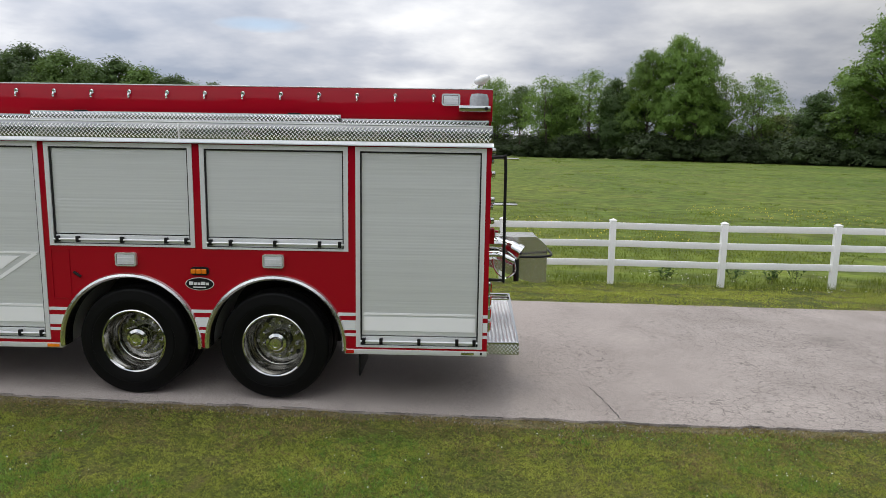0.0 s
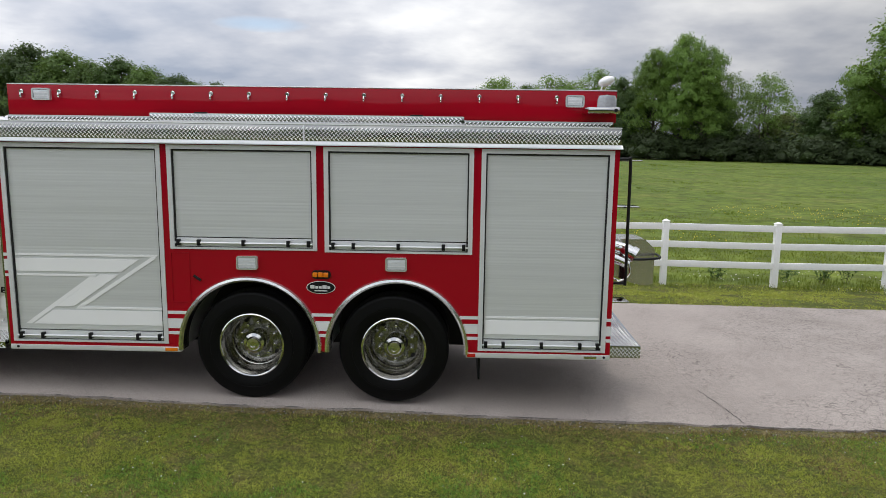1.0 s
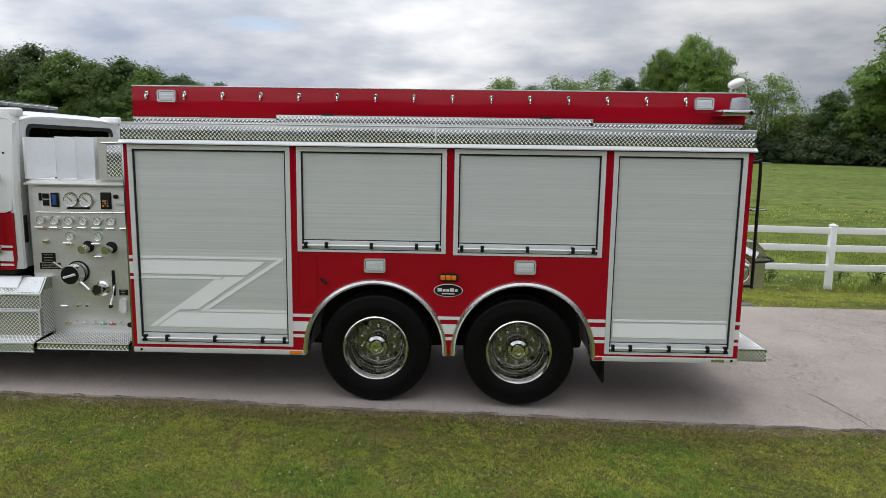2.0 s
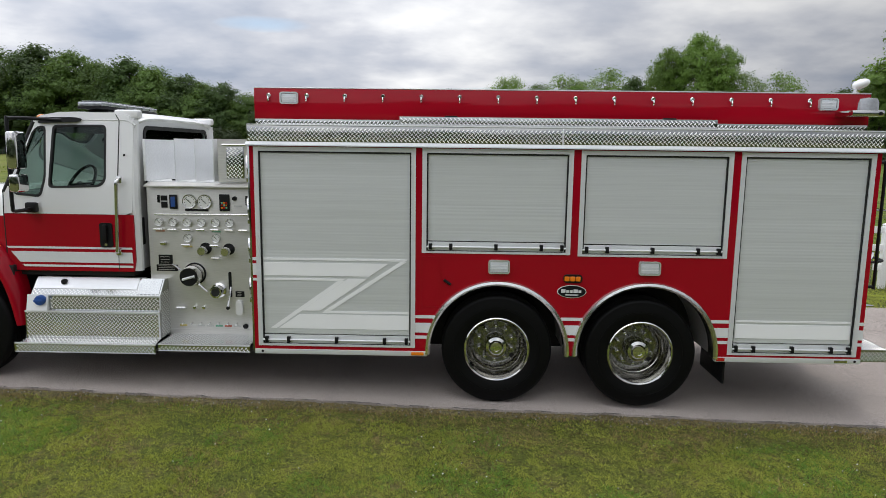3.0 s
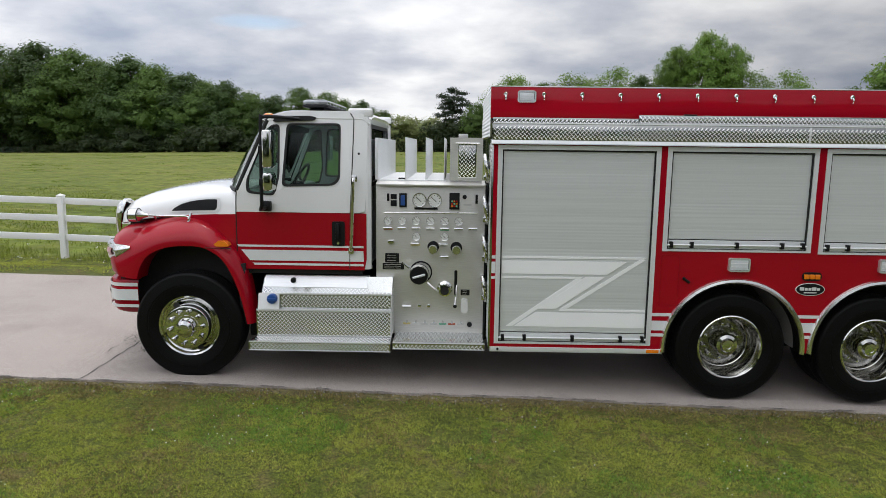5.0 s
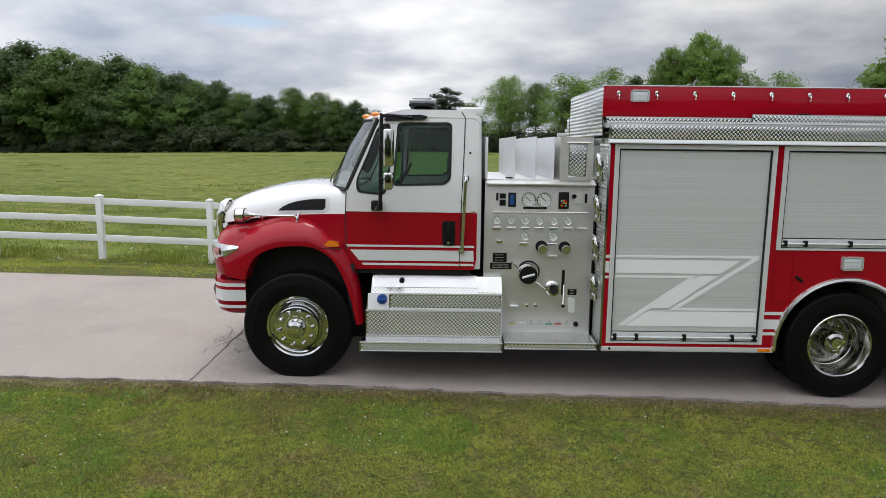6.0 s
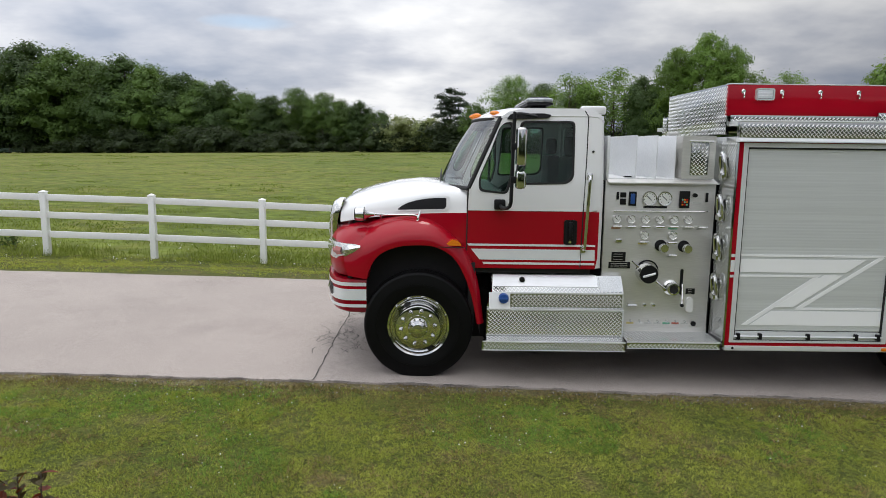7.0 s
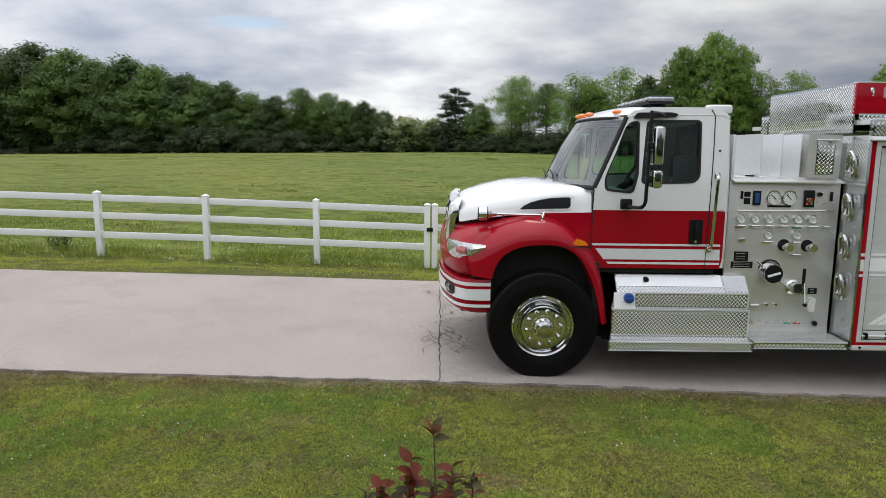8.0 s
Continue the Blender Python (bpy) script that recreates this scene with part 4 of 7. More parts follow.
knob(-6.14, 1.425), knob(-5.91, 1.42)
cap = part("intake_cap", lathed([(0.100, YP), (0.100, YP - 0.05), (0.098, YP - 0.055), (0.096, YP - 0.12), (0.090, YP - 0.13), (0.0, YP - 0.13)], -6.275, 1.155, 40), CHROME, panel, "large chrome capped suction inlet")
part("cap_face", lathed([(0.089, YP - 0.129), (0.087, YP - 0.134), (0.0, YP - 0.134)], -6.275, 1.155, 32), BLACK, cap, "black cap face")
part("face_mark", tubed([(-6.335, YP - 0.136, 1.13), (-6.215, YP - 0.136, 1.165)], 0.013, 6), TAPE, cap)
part("gasket", lathed([(0.112, YP), (0.112, YP - 0.014), (0.098, YP - 0.014)], -6.26, 1.168, 32), BLACK, cap)
for s, e in (((-6.37, 1.225), (-6.44, 1.28)), ((-6.19, 1.08), (-6.10, 1.01))):
    part("lug", tubed([(s[0], YP - 0.09, s[1]), (e[0], YP - 0.11, e[1])], [0.014, 0.009], 8), CHROME, cap)
o = part("outlet", lathed([(0.075, YP), (0.075, YP - 0.018), (0.055, YP - 0.03), (0.050, YP - 0.09), (0.058, YP - 0.095), (0.058, YP - 0.12), (0.044, YP - 0.122), (0.042, YP - 0.04), (0.0, YP - 0.04)], -6.02, 1.005, 32), CHROME, panel, "chrome hose outlet")
# black disc across the mouth, painting the shade inside the outlet
part("bore", lathed([(0.041, YP - 0.118), (0.0, YP - 0.112)], -6.02, 1.005, 24), SEAM, o)
b = part("drain_lever", plated(rounded(-5.925, -5.895, 0.93, 1.19, 0.013), [], YP - 0.006, YP), BLACK, panel, "black slot with a chrome lever")
part("lever", tubed([(-5.90, YP - 0.01, 1.04), (-5.915, YP - 0.075, 0.84)], [0.009, 0.011], 8), CHROME, b)
part("lever_knob", lathed([(0.0, YP - 0.095), (0.018, YP - 0.085), (0.018, YP - 0.06), (0.0, YP - 0.055)], -5.915, 0.838, 12), BLACK, b)
w = part("cover", plated(rounded(-5.855, -5.785, 0.755, 0.905, 0.03), [], YP - 0.03, YP), PLASTIC_WHITE, panel, "white plastic socket cover")
for a, bb, c, d in ((-6.62, -6.48, 1.26, 1.355), (-6.645, -6.43, 1.19, 1.255), (-5.86, -5.77, 0.935, 0.995)):
    p = part("data_plate", boxed(a, bb, YP - 0.005, YP - 0.001, c, d, 0.001), BLACK, panel, "black plate with fine unreadable lines")
    for k in range(3):
        z = c + (d - c) * (k + 0.8) / 3.6
        part("line", boxed(a + 0.02, bb - 0.03, YP - 0.0065, YP - 0.0045, z - 0.0018, z + 0.0018), STEEL, p)
g = part("governor_display", boxed(-5.985, -5.885, YP - 0.022, YP, 1.80, 1.965, 0.006), BLACK, panel, "black pump control display with small keys")
for i in range(3):
    for j in range(3):
        part("key", boxed(-5.966 + i * 0.022, -5.950 + i * 0.022, YP - 0.026, YP - 0.021, 1.825 + j * 0.024, 1.842 + j * 0.024, 0.002), (AMBER, REDLENS, TAG[2])[(i + j) % 3], g)
g = part("level_gauge", boxed(-6.48, -6.405, YP - 0.018, YP, 1.815, 1.955, 0.006), BLACK, panel, "black tank level gauge")
part("window", boxed(-6.465, -6.422, YP - 0.022, YP - 0.017, 1.835, 1.935, 0.004), BLUE, g)
for z0, z1 in ((1.895, 1.945), (1.825, 1.885)):
    part("switch_plate", boxed(-6.565, -6.505, YP - 0.01, YP, z0, z1, 0.003), BLACK, panel, "small black switch plate")
part("switch", boxed(-6.60, -6.578, YP - 0.016, YP, 1.875, 1.95, 0.004), BLACK, panel)
part("switch", boxed(-5.728, -5.705, YP - 0.016, YP, 1.86, 1.95, 0.004), BLACK, panel)
part("dial_knob", lathed([(0.022, YP), (0.020, YP - 0.03), (0.0, YP - 0.03)], -5.835, 1.925, 14), BLACK, panel)
part("plate", boxed(-5.845, -5.765, YP - 0.006, YP - 0.001, 1.84, 1.858), TAG[1], panel)
part("plate", boxed(-6.33, -6.10, YP - 0.006, YP - 0.001, 1.795, 1.815), BLACK, panel)
part("grab_rod", tubed([(-6.63, YP - 0.03, 1.762), (-5.70, YP - 0.03, 1.768)], 0.007, 8), CHROME, panel, "thin chrome rod")
for x in (-6.60, -6.31, -6.03, -5.74):
    part("rod_post", tubed([(x, YP - 0.03, 1.765), (x, YP, 1.765)], 0.008, 6), CHROME, panel)
for x in (-6.27, -6.18):
    part("drain_knob", lathed([(0.018, YP), (0.010, YP - 0.02), (0.016, YP - 0.035), (0.0, YP - 0.04)], x, 0.825, 10), CHROME, panel)
for k, c in enumerate((3, 4, 1, 1, 2, 5, 1)):
    x = -6.40 + 0.091 * k
    d = part("drain_valve", boxed(x - 0.036, x + 0.036, YP - 0.006, YP - 0.001, 0.625, 0.645, 0.002), TAG[c], panel, "small drain valve with a coloured plate")
    part("toggle", tubed([(x, YP, 0.662), (x, YP - 0.03, 0.655)], 0.010, 8), CHROME, d)
part("port", lathed([(0.025, YP), (0.025, YP - 0.02), (0.012, YP - 0.022), (0.0, YP - 0.012)], -5.765, 0.635, 16), BLACK, panel)
c = part("chained_cap", boxed(-6.59, -6.53, YP - 0.03, YP, 1.455, 1.49, 0.01), CHROME, panel)

# ---- pump step and side box
bm = plated([(6.30, 0.470), (6.66, 0.470), (6.66, 0.550), (6.30, 0.535)], [], -6.515, -5.625, "x")
treads(bm, (-6.51, 6.30, 0.475), (1, 0, 0), (0, 0, 1), 0.88, 0.05)
treads(bm, (-6.51, 6.31, 0.536), (1, 0, 0), (0, 1, 0.042), 0.88, 0.33)
part("pump_step", bm, PLATE, truck, "diamond plate step")
BOX0, BOX1 = -7.86, -6.535
prof = [(6.28, 0.442), (6.90, 0.442), (6.90, 1.08), (6.56, 1.125), (6.435, 0.975), (6.435, 0.835), (6.40, 0.820), (6.40, 0.555), (6.28, 0.530)]
bm = plated(prof, [], BOX0, BOX1, "x")
for v in bm.verts:
    if v.co.y < 6.3 and v.co.x < -7.8:
        v.co.x -= 0.05
    if v.co.z > 0.9 and v.co.x < -7.8:
        v.co.x += 0.05
treads(bm, (BOX0 - 0.03, 6.28, 0.447), (1, 0, 0), (0, 0, 1), 1.34, 0.078)
treads(bm, (BOX0, 6.285, 0.531), (1, 0, 0), (0, 1, 0.2), 1.31, 0.11)
treads(bm, (BOX0 + 0.01, 6.40, 0.56), (1, 0, 0), (0, 0, 1), 1.30, 0.25)
treads(bm, (BOX0 + 0.24, 6.435, 0.84), (1, 0, 0), (0, 0, 1), 1.07, 0.125)
treads(bm, (BOX0 + 0.06, 6.437, 0.978), (1, 0, 0), (0, 0.125, 0.15), 1.24, 0.075)
treads(bm, (BOX1, 6.45, 0.56), (0, 1, 0), (0, 0, 1), 0.42, 0.45)
sb = part("step_box", bm, PLATE, truck, "unseen far-side plate box, added to block light under the truck with steps under the cab")
part("fuel_panel", plated([(6.388, 0.822), (6.434, 0.822), (6.434, 0.972), (6.428, 0.976)], [], BOX0 + 0.02, BOX0 + 0.225, "x"), WHITE, sb, "smooth white filler panel")
fc = part("filler_cap", lathed([(0.050, 6.42), (0.050, 6.385), (0.043, 6.37), (0.0, 6.368)], -7.70, 0.925, 12), BLUE, sb, "blue filler cap")
part("cap_grip", boxed(-7.742, -7.658, 6.352, 6.372, 0.913, 0.937, 0.006), BLUE, fc)
part("round_catch", lathed([(0.026, 6.53), (0.026, 6.495), (0.0, 6.49)], -7.515, 1.09, 14), BLACK, sb)
part("lid", plated([(6.474, 1.030), (6.556, 1.130), (6.70, 1.112), (6.70, 1.100), (6.556, 1.114), (6.480, 1.026)], [], BOX0 + 0.06, -6.78, "x"), ALU, sb, "smooth bright lid")
part("lid_edge", boxed(BOX0 + 0.05, BOX1 + 0.002, 6.428, 6.438, 0.964, 0.979, 0.002), ALU, sb)
part("tread_insert", plated([(6.441, 0.992), (6.55, 1.126), (6.556, 1.120), (6.447, 0.987)], [], -6.76, -6.55, "x"), PLATE, sb)
part("step_edge", boxed(BOX0, BOX1 + 0.002, 6.392, 6.402, 0.806, 0.823, 0.002), ALU, sb)

part("step_nose", boxed(BOX0 - 0.045, BOX1 + 0.002, 6.274, 6.284, 0.522, 0.534, 0.002), ALU, sb, "bright folded edge")
part("step_nose", boxed(BOX0 - 0.045, BOX1 + 0.002, 6.274, 6.282, 0.440, 0.448, 0.002), ALU, sb, "bright folded edge")
part("box_edge", boxed(BOX1 - 0.010, BOX1 + 0.003, 6.394, 6.404, 0.556, 0.805, 0.002), ALU, sb)
part("box_edge", boxed(BOX1 - 0.010, BOX1 + 0.003, 6.429, 6.439, 0.836, 0.965, 0.002), ALU, sb)
part("step_nose", boxed(-6.515, -5.625, 6.294, 6.304, 0.527, 0.538, 0.002), ALU, truck, "bright folded edge")
part("step_nose", boxed(-6.515, -5.625, 6.294, 6.302, 0.468, 0.476, 0.002), ALU, truck, "bright folded edge")

# ---- rear end
SHIFT = Vector((0.015, 0, 0))
bm = plated([(0.172, 6.46), (0.485, 6.46), (0.57, 8.75), (0.172, 8.75)], [], 0, 0.117)
for v in bm.verts:
    v.co = Vector((v.co.x, v.co.z, 0.466 + v.co.y))
bmesh.ops.recalc_face_normals(bm, faces=bm.faces)
treads(bm, (0.175, 6.46, 0.472), (1, 0, 0), (0, 0, 1), 0.325, 0.108)
treads(bm, (0.18, 6.48, 0.583), (1, 0, 0), (0.02, 1, 0), 0.30, 2.2)
part("tail_step", bm, PLATE, truck, "diamond plate tail step")
# black in place of chrome: the dark reflections are put into the rail's colour
part("grab_rail", tubed(smooth_path([(0.17, 6.53, 2.36), (0.28, 6.53, 2.365), (0.31, 6.53, 2.33), (0.315, 6.53, 1.8), (0.32, 6.53, 1.22), (0.30, 6.53, 1.19), (0.17, 6.53, 1.19)], 5), 0.015, 10), BLACK, truck, "vertical grab rail, its dark reflections painted as black")
for z, l in ((2.355, 0.27), (1.915, 0.27), (0.985, 0.22)):
    s = part("rear_folding_step", boxed(0.172, 0.172 + l, 6.60, 6.82, z - 0.012, z + 0.004, 0.005), CHROME, truck, "chrome folding step")
    part("hinge", boxed(0.17, 0.21, 6.63, 6.79, z - 0.06, z - 0.013, 0.008), CHROME, s)
for z in (1.10, 0.97, 0.84, 0.71):
    t = part("tail_lamp", boxed(0.17, 0.205, 6.56, 6.72, z - 0.055, z + 0.055, 0.012), CHROME, truck, "rear lamp in a chrome frame")
    part("lens", boxed(0.203, 0.214, 6.575, 6.705, z - 0.04, z + 0.04, 0.01), REDLENS, t)
for z in (2.42, 2.20, 1.95, 1.75):
    part("rear_bracket", boxed(0.17, 0.225, 6.62, 6.70, z - 0.03, z + 0.03, 0.015), CHROME, truck)
# chrome outlets and the square stainless dump chute behind them
v = part("rear_outlet", tubed(smooth_path([(0.17, 7.05, 1.47), (0.30, 7.05, 1.47), (0.40, 7.03, 1.45), (0.50, 7.0, 1.40)], 5), [0.07] * 6 + [0.06] * 5 + [0.072] * 5, 16), CHROME, truck, "chrome hose outlet with an elbow")
part("handwheel", tubed([(0.26, 7.05, 1.55), (0.26, 7.05, 1.60), (0.30, 7.0, 1.60)], 0.016, 8), CHROME, v)
part("outlet_rim", tubed([(0.485, 7.005, 1.412), (0.53, 6.99, 1.385)], 0.083, 16), CHROME, v)
v = part("rear_outlet", tubed(smooth_path([(0.17, 7.0, 1.36), (0.30, 7.0, 1.36), (0.46, 6.98, 1.30)], 5), 0.05, 14), CHROME, truck, "chrome hose outlet")
part("hose_loop", tubed(smooth_path([(0.45, 6.97, 1.34), (0.47, 6.95, 1.20), (0.36, 6.95, 1.13), (0.26, 6.98, 1.22), (0.24, 7.0, 1.36)], 5), 0.008, 6), CHROME, v)
part("red_valve", boxed(0.172, 0.24, 6.80, 6.88, 1.50, 1.66, 0.012), RED, truck, "red valve handle")
bm = bmesh.new()
sheet(bm, [[(0.17, 7.45, 1.50), (0.17, 7.80, 1.50), (0.17, 7.80, 1.18), (0.17, 7.45, 1.18)], [(0.62, 7.40, 1.50), (0.62, 7.85, 1.50), (0.62, 7.85, 1.02), (0.62, 7.40, 1.02)],
           [(0.74, 7.42, 1.50), (0.74, 7.83, 1.50), (0.74, 7.83, 0.99), (0.74, 7.42, 0.99)], [(0.86, 7.44, 1.39), (0.86, 7.81, 1.39), (0.86, 7.81, 1.0), (0.86, 7.44, 1.0)]], True)
bm.faces.new([bm.verts[i] for i in (12, 13, 14, 15)] if bm.verts.ensure_lookup_table() is None else [])
bmesh.ops.recalc_face_normals(bm, faces=bm.faces)
ch = part("dump_chute", bm, STAINLESS, truck, "square polished stainless dump chute")
part("chute_rail", tubed(smooth_path([(0.20, 7.30, 1.31), (0.60, 7.28, 1.30), (0.84, 7.30, 1.31), (0.90, 7.40, 1.32), (0.90, 7.80, 1.32)], 5), 0.014, 8), BLACK, ch)
part("chute_lever", tubed([(0.52, 7.36, 1.34), (0.52, 7.36, 1.02)], 0.03, 10), BLACK, ch)
# lamps on the upper rear corner
h = part("corner_lamp", boxed(-0.14, 0.15, 6.36, 6.66, 2.775, 2.83, 0.015), CHROME, truck, "flashing corner lamp on a chrome shelf")
part("shelf_end", lathed([(0.017, 6.36), (0.017, 6.355), (0, 6.355)], 0.11, 2.80, 12), BLACK, h)
bm = bmesh.new()
lathe(bm, [(0.085, 0), (0.083, 0.06), (0.07, 0.09), (0.0, 0.10)], 0, 0, 24)
for v in bm.verts:
    x, y, z = v.co
    v.co = Vector((0.045 + x * 1.05, 6.45 + z * 0.8, 2.832 + y * 1.15))
bmesh.ops.recalc_face_normals(bm, faces=bm.faces)
part("lens", bm, DOME, h, "clear domed lens")
s = part("scene_lamp", tubed([(0.05, 6.68, 3.0), (0.06, 6.66, 3.04)], 0.025, 10), CHROME, truck, "chrome work lamp on a short stalk")
bm = bmesh.new()
bmesh.ops.create_uvsphere(bm, u_segments=18, v_segments=10, radius=0.075)
for v in bm.verts:
    v.co = Vector((0.075 + v.co.x, 6.65 + v.co.y, 3.085 + v.co.z * 0.62 + v.co.x * 0.25))
part("lamp_head", bm, WHITE, s, "pale rounded lamp head")

# ---- cab
SHIFT = Vector((0, 0.07, 0.015))
def lean(bm):
    for v in bm.verts:
        v.co.y += 0.12 * max(0, v.co.z - 1.95)
    return bm


def mirrored(bm):
    for v in bm.verts:
        v.co.y = far(v.co.y)
    bmesh.ops.reverse_faces(bm, faces=bm.faces)
    return bm


YD = 6.50
UPPER = [(-8.058, 1.757), (-6.86, 1.757), (-6.80, 1.78), (-6.78, 2.60), (-6.82, 2.70), (-6.95, 2.735), (-7.50, 2.735), (-7.68, 2.70), (-7.765, 2.64), (-8.05, 1.965)]
WIN_REAR = soften([(-7.612, 2.005), (-7.105, 2.02), (-7.045, 2.075), (-7.04, 2.618), (-7.565, 2.612)], 0.05)
WIN_VENT = soften([(-7.955, 1.94), (-7.68, 1.915), (-7.632, 2.10), (-7.632, 2.608), (-7.735, 2.592), (-7.96, 2.06)], 0.05)
LOWER = [(-8.058, 1.753), (-8.058, 1.30), (-7.99, 1.195), (-6.81, 1.195), (-6.79, 1.30), (-6.79, 1.753)]


def shrink(pts, d):
    c = Vector((sum(p[0] for p in pts) / len(pts), sum(p[1] for p in pts) / len(pts)))
    return [(p[0] - d * (1 if p[0] > c.x else -1), p[1] - d * (1 if p[1] > c.y else -1)) for p in pts]


for flip in (False, True):
    F = mirrored if flip else (lambda b: b)
    up = part("cab_side", F(lean(plated(UPPER, [WIN_REAR, WIN_VENT], YD, YD + 0.05))), WHITE, truck, "white upper cab side with two window openings")
    part("cab_door", F(plated(LOWER, [], YD, YD + 0.05)), RED, truck, "red lower cab door with white stripes")
    for w in (WIN_REAR, WIN_VENT):
        part("window_seal", F(lean(plated(w, [shrink(w, 0.019)], YD - 0.004, YD + 0.03))), SEAM, up, "black rubber window seal")
        g = part("side_glass", F(lean(plated(shrink(w, 0.016), [], YD + 0.016, YD + 0.020))), GLASS, up, "tinted side glass")
        g.visible_shadow = False
door = [o for o in truck.children if o.name.startswith("cab_door")][0]
for (z0, z1), x0 in (((1.415, 1.435), -8.06), ((1.28, 1.385), -8.02), ((1.235, 1.256), -7.91)):
    decal("stripe", [(x0 + (z1 - z0) * 0.8, z0), (-6.815, z0), (-6.82, z1), (x0, z1)], YD - 0.001, TAPE, door, "white reflective stripe")
bm = lean(tubed([(-6.955, YD - 0.001, 1.21), (-6.945, YD - 0.001, 1.8), (-6.925, YD - 0.001, 2.3), (-6.915, YD - 0.001, 2.66), (-6.95, YD - 0.001, 2.715)], 0.005, 6))
part("door_gap", bm, SEAM, door)
part("door_gap", tubed([(-8.062, YD + 0.002, 1.32), (-8.063, YD + 0.002, 1.75), (-8.055, YD + 0.004, 1.95)], 0.006, 6), SEAM, door)
hd = part("door_handle", plated(rounded(-7.125, -7.00, 1.435, 1.675, 0.022), [], YD - 0.012, YD), BLACK, door, "black door handle")
part("grip", boxed(-7.085, -7.045, YD - 0.042, YD - 0.01, 1.49, 1.66, 0.012), BLACK, hd)
part("lock", lathed([(0.014, YD - 0.01), (0.014, YD - 0.02), (0, YD - 0.02)], -7.065, 1.463, 12), CHROME, hd)
r = part("cab_grab_bar", tubed(smooth_path([(-6.90, YD, 2.10), (-6.905, YD - 0.06, 2.085), (-6.91, YD - 0.065, 2.0), (-6.92, YD - 0.065, 1.7), (-6.93, YD - 0.065, 1.45), (-6.935, YD - 0.06, 1.405), (-6.94, YD, 1.39)], 4), 0.017, 10), CHROME, truck, "chrome grab bar behind the cab door")
for z, x in ((2.095, -6.90), (1.395, -6.938)):
    part("foot", boxed(x - 0.028, x + 0.028, YD - 0.03, YD - 0.001, z - 0.035, z + 0.035, 0.012), CHROME, r)
part("rivet", lathed([(0.012, YD + 0.04), (0.010, YD + 0.036), (0, YD + 0.035)], -6.865, 2.33, 8), SEAM, truck)
part("drip_shade", lean(plated(soften([(-7.70, 2.625), (-7.30, 2.64), (-7.27, 2.67), (-7.34, 2.685), (-7.66, 2.68)], 0.02), [], YD - 0.03, YD)), BLACK, truck, "black mirror bracket over the door")

# rear wall with its window
part("cab_back", plated([(YD + 0.05, 1.2), (far(YD) - 0.05, 1.2), (far(YD) - 0.05, 1.9), (far(YD) - 0.12, 2.70), (YD + 0.12, 2.70), (YD + 0.05, 1.9)],
                        [rounded(6.80, far(6.80), 2.02, 2.60, 0.08)], -6.83, -6.785, "x"), WHITE, truck, "white cab back wall")
g = part("rear_glass", plated(rounded(6.80, far(6.80), 2.02, 2.60, 0.08), [], -6.812, -6.808, "x"), GLASS, truck)
g.visible_shadow = False
part("rear_glass_seal", plated(rounded(6.78, far(6.78), 2.00, 2.62, 0.09), [rounded(6.82, far(6.82), 2.04, 2.58, 0.07)], -6.784, -6.775, "x"), SEAM, truck)
part("cab_corner", tubed([(-6.80, 6.57, 1.2), (-6.80, 6.57, 1.95), (-6.81, 6.64, 2.66)], 0.055, 10), WHITE, truck)
part("cab_corner", tubed([(-6.80, far(6.57), 1.2), (-6.80, far(6.57), 1.95), (-6.81, far(6.64), 2.66)], 0.055, 10), WHITE, truck)
part("cab_vent", boxed(-6.772, -6.755, 6.60, 6.66, 1.45, 1.72, 0.006), SEAM, truck)
part("cab_floor", boxed(-8.06, -6.84, 6.56, far(6.56), 1.14, 1.19), DARK, truck)


def roof_front(w):
    return -7.99 + 0.22 * abs(w) ** 2.4


rows = []
for i in range(15):
    s = i / 14
    row = []
    for j in range(25):
        w = -1 + 2 * j / 24
        x = roof_front(w) * (1 - s) + -6.76 * s
        crown = (1 - abs(w) ** 6)
        z = 2.635 + 0.115 * (0.25 + 0.75 * crown) * (1 - (1 - min(1, s / 0.35)) ** 2.2) + 0.022 * crown * (1 - s) - 0.05 * max(0, (s - 0.9) / 0.1) ** 2
        row.append((x, YC + w * 1.04, z))
    rows.append(row)
part("cab_roof", thicken(sheet(bmesh.new(), rows), 0.03), WHITE, truck, "white domed cab roof", 50)
for y in (6.66, far(6.66)):
    part("roof_ridge", boxed(-6.98, -6.74, y - 0.05, y + 0.05, 2.68, 2.765, 0.03, 3), WHITE, truck)
rows = []
for i in range(9):
    s = i / 8
    rows.append([((-8.345 + 0.295 * abs(w) ** 2.4) * (1 - s) + (roof_front(w) + 0.015) * s - 0.03 * math.sin(math.pi * s) * (1 - abs(w) ** 3), YC + w * (1.10 - 0.075 * s), 1.965 + 0.675 * s) for w in (-1 + 2 * j / 24 for j in range(25))])
def facing(bm, way):
    bm.normal_update()
    if sum((f.normal.dot(Vector(way)) for f in bm.faces), 0.0) < 0:
        bmesh.ops.reverse_faces(bm, faces=bm.faces)
    return bm


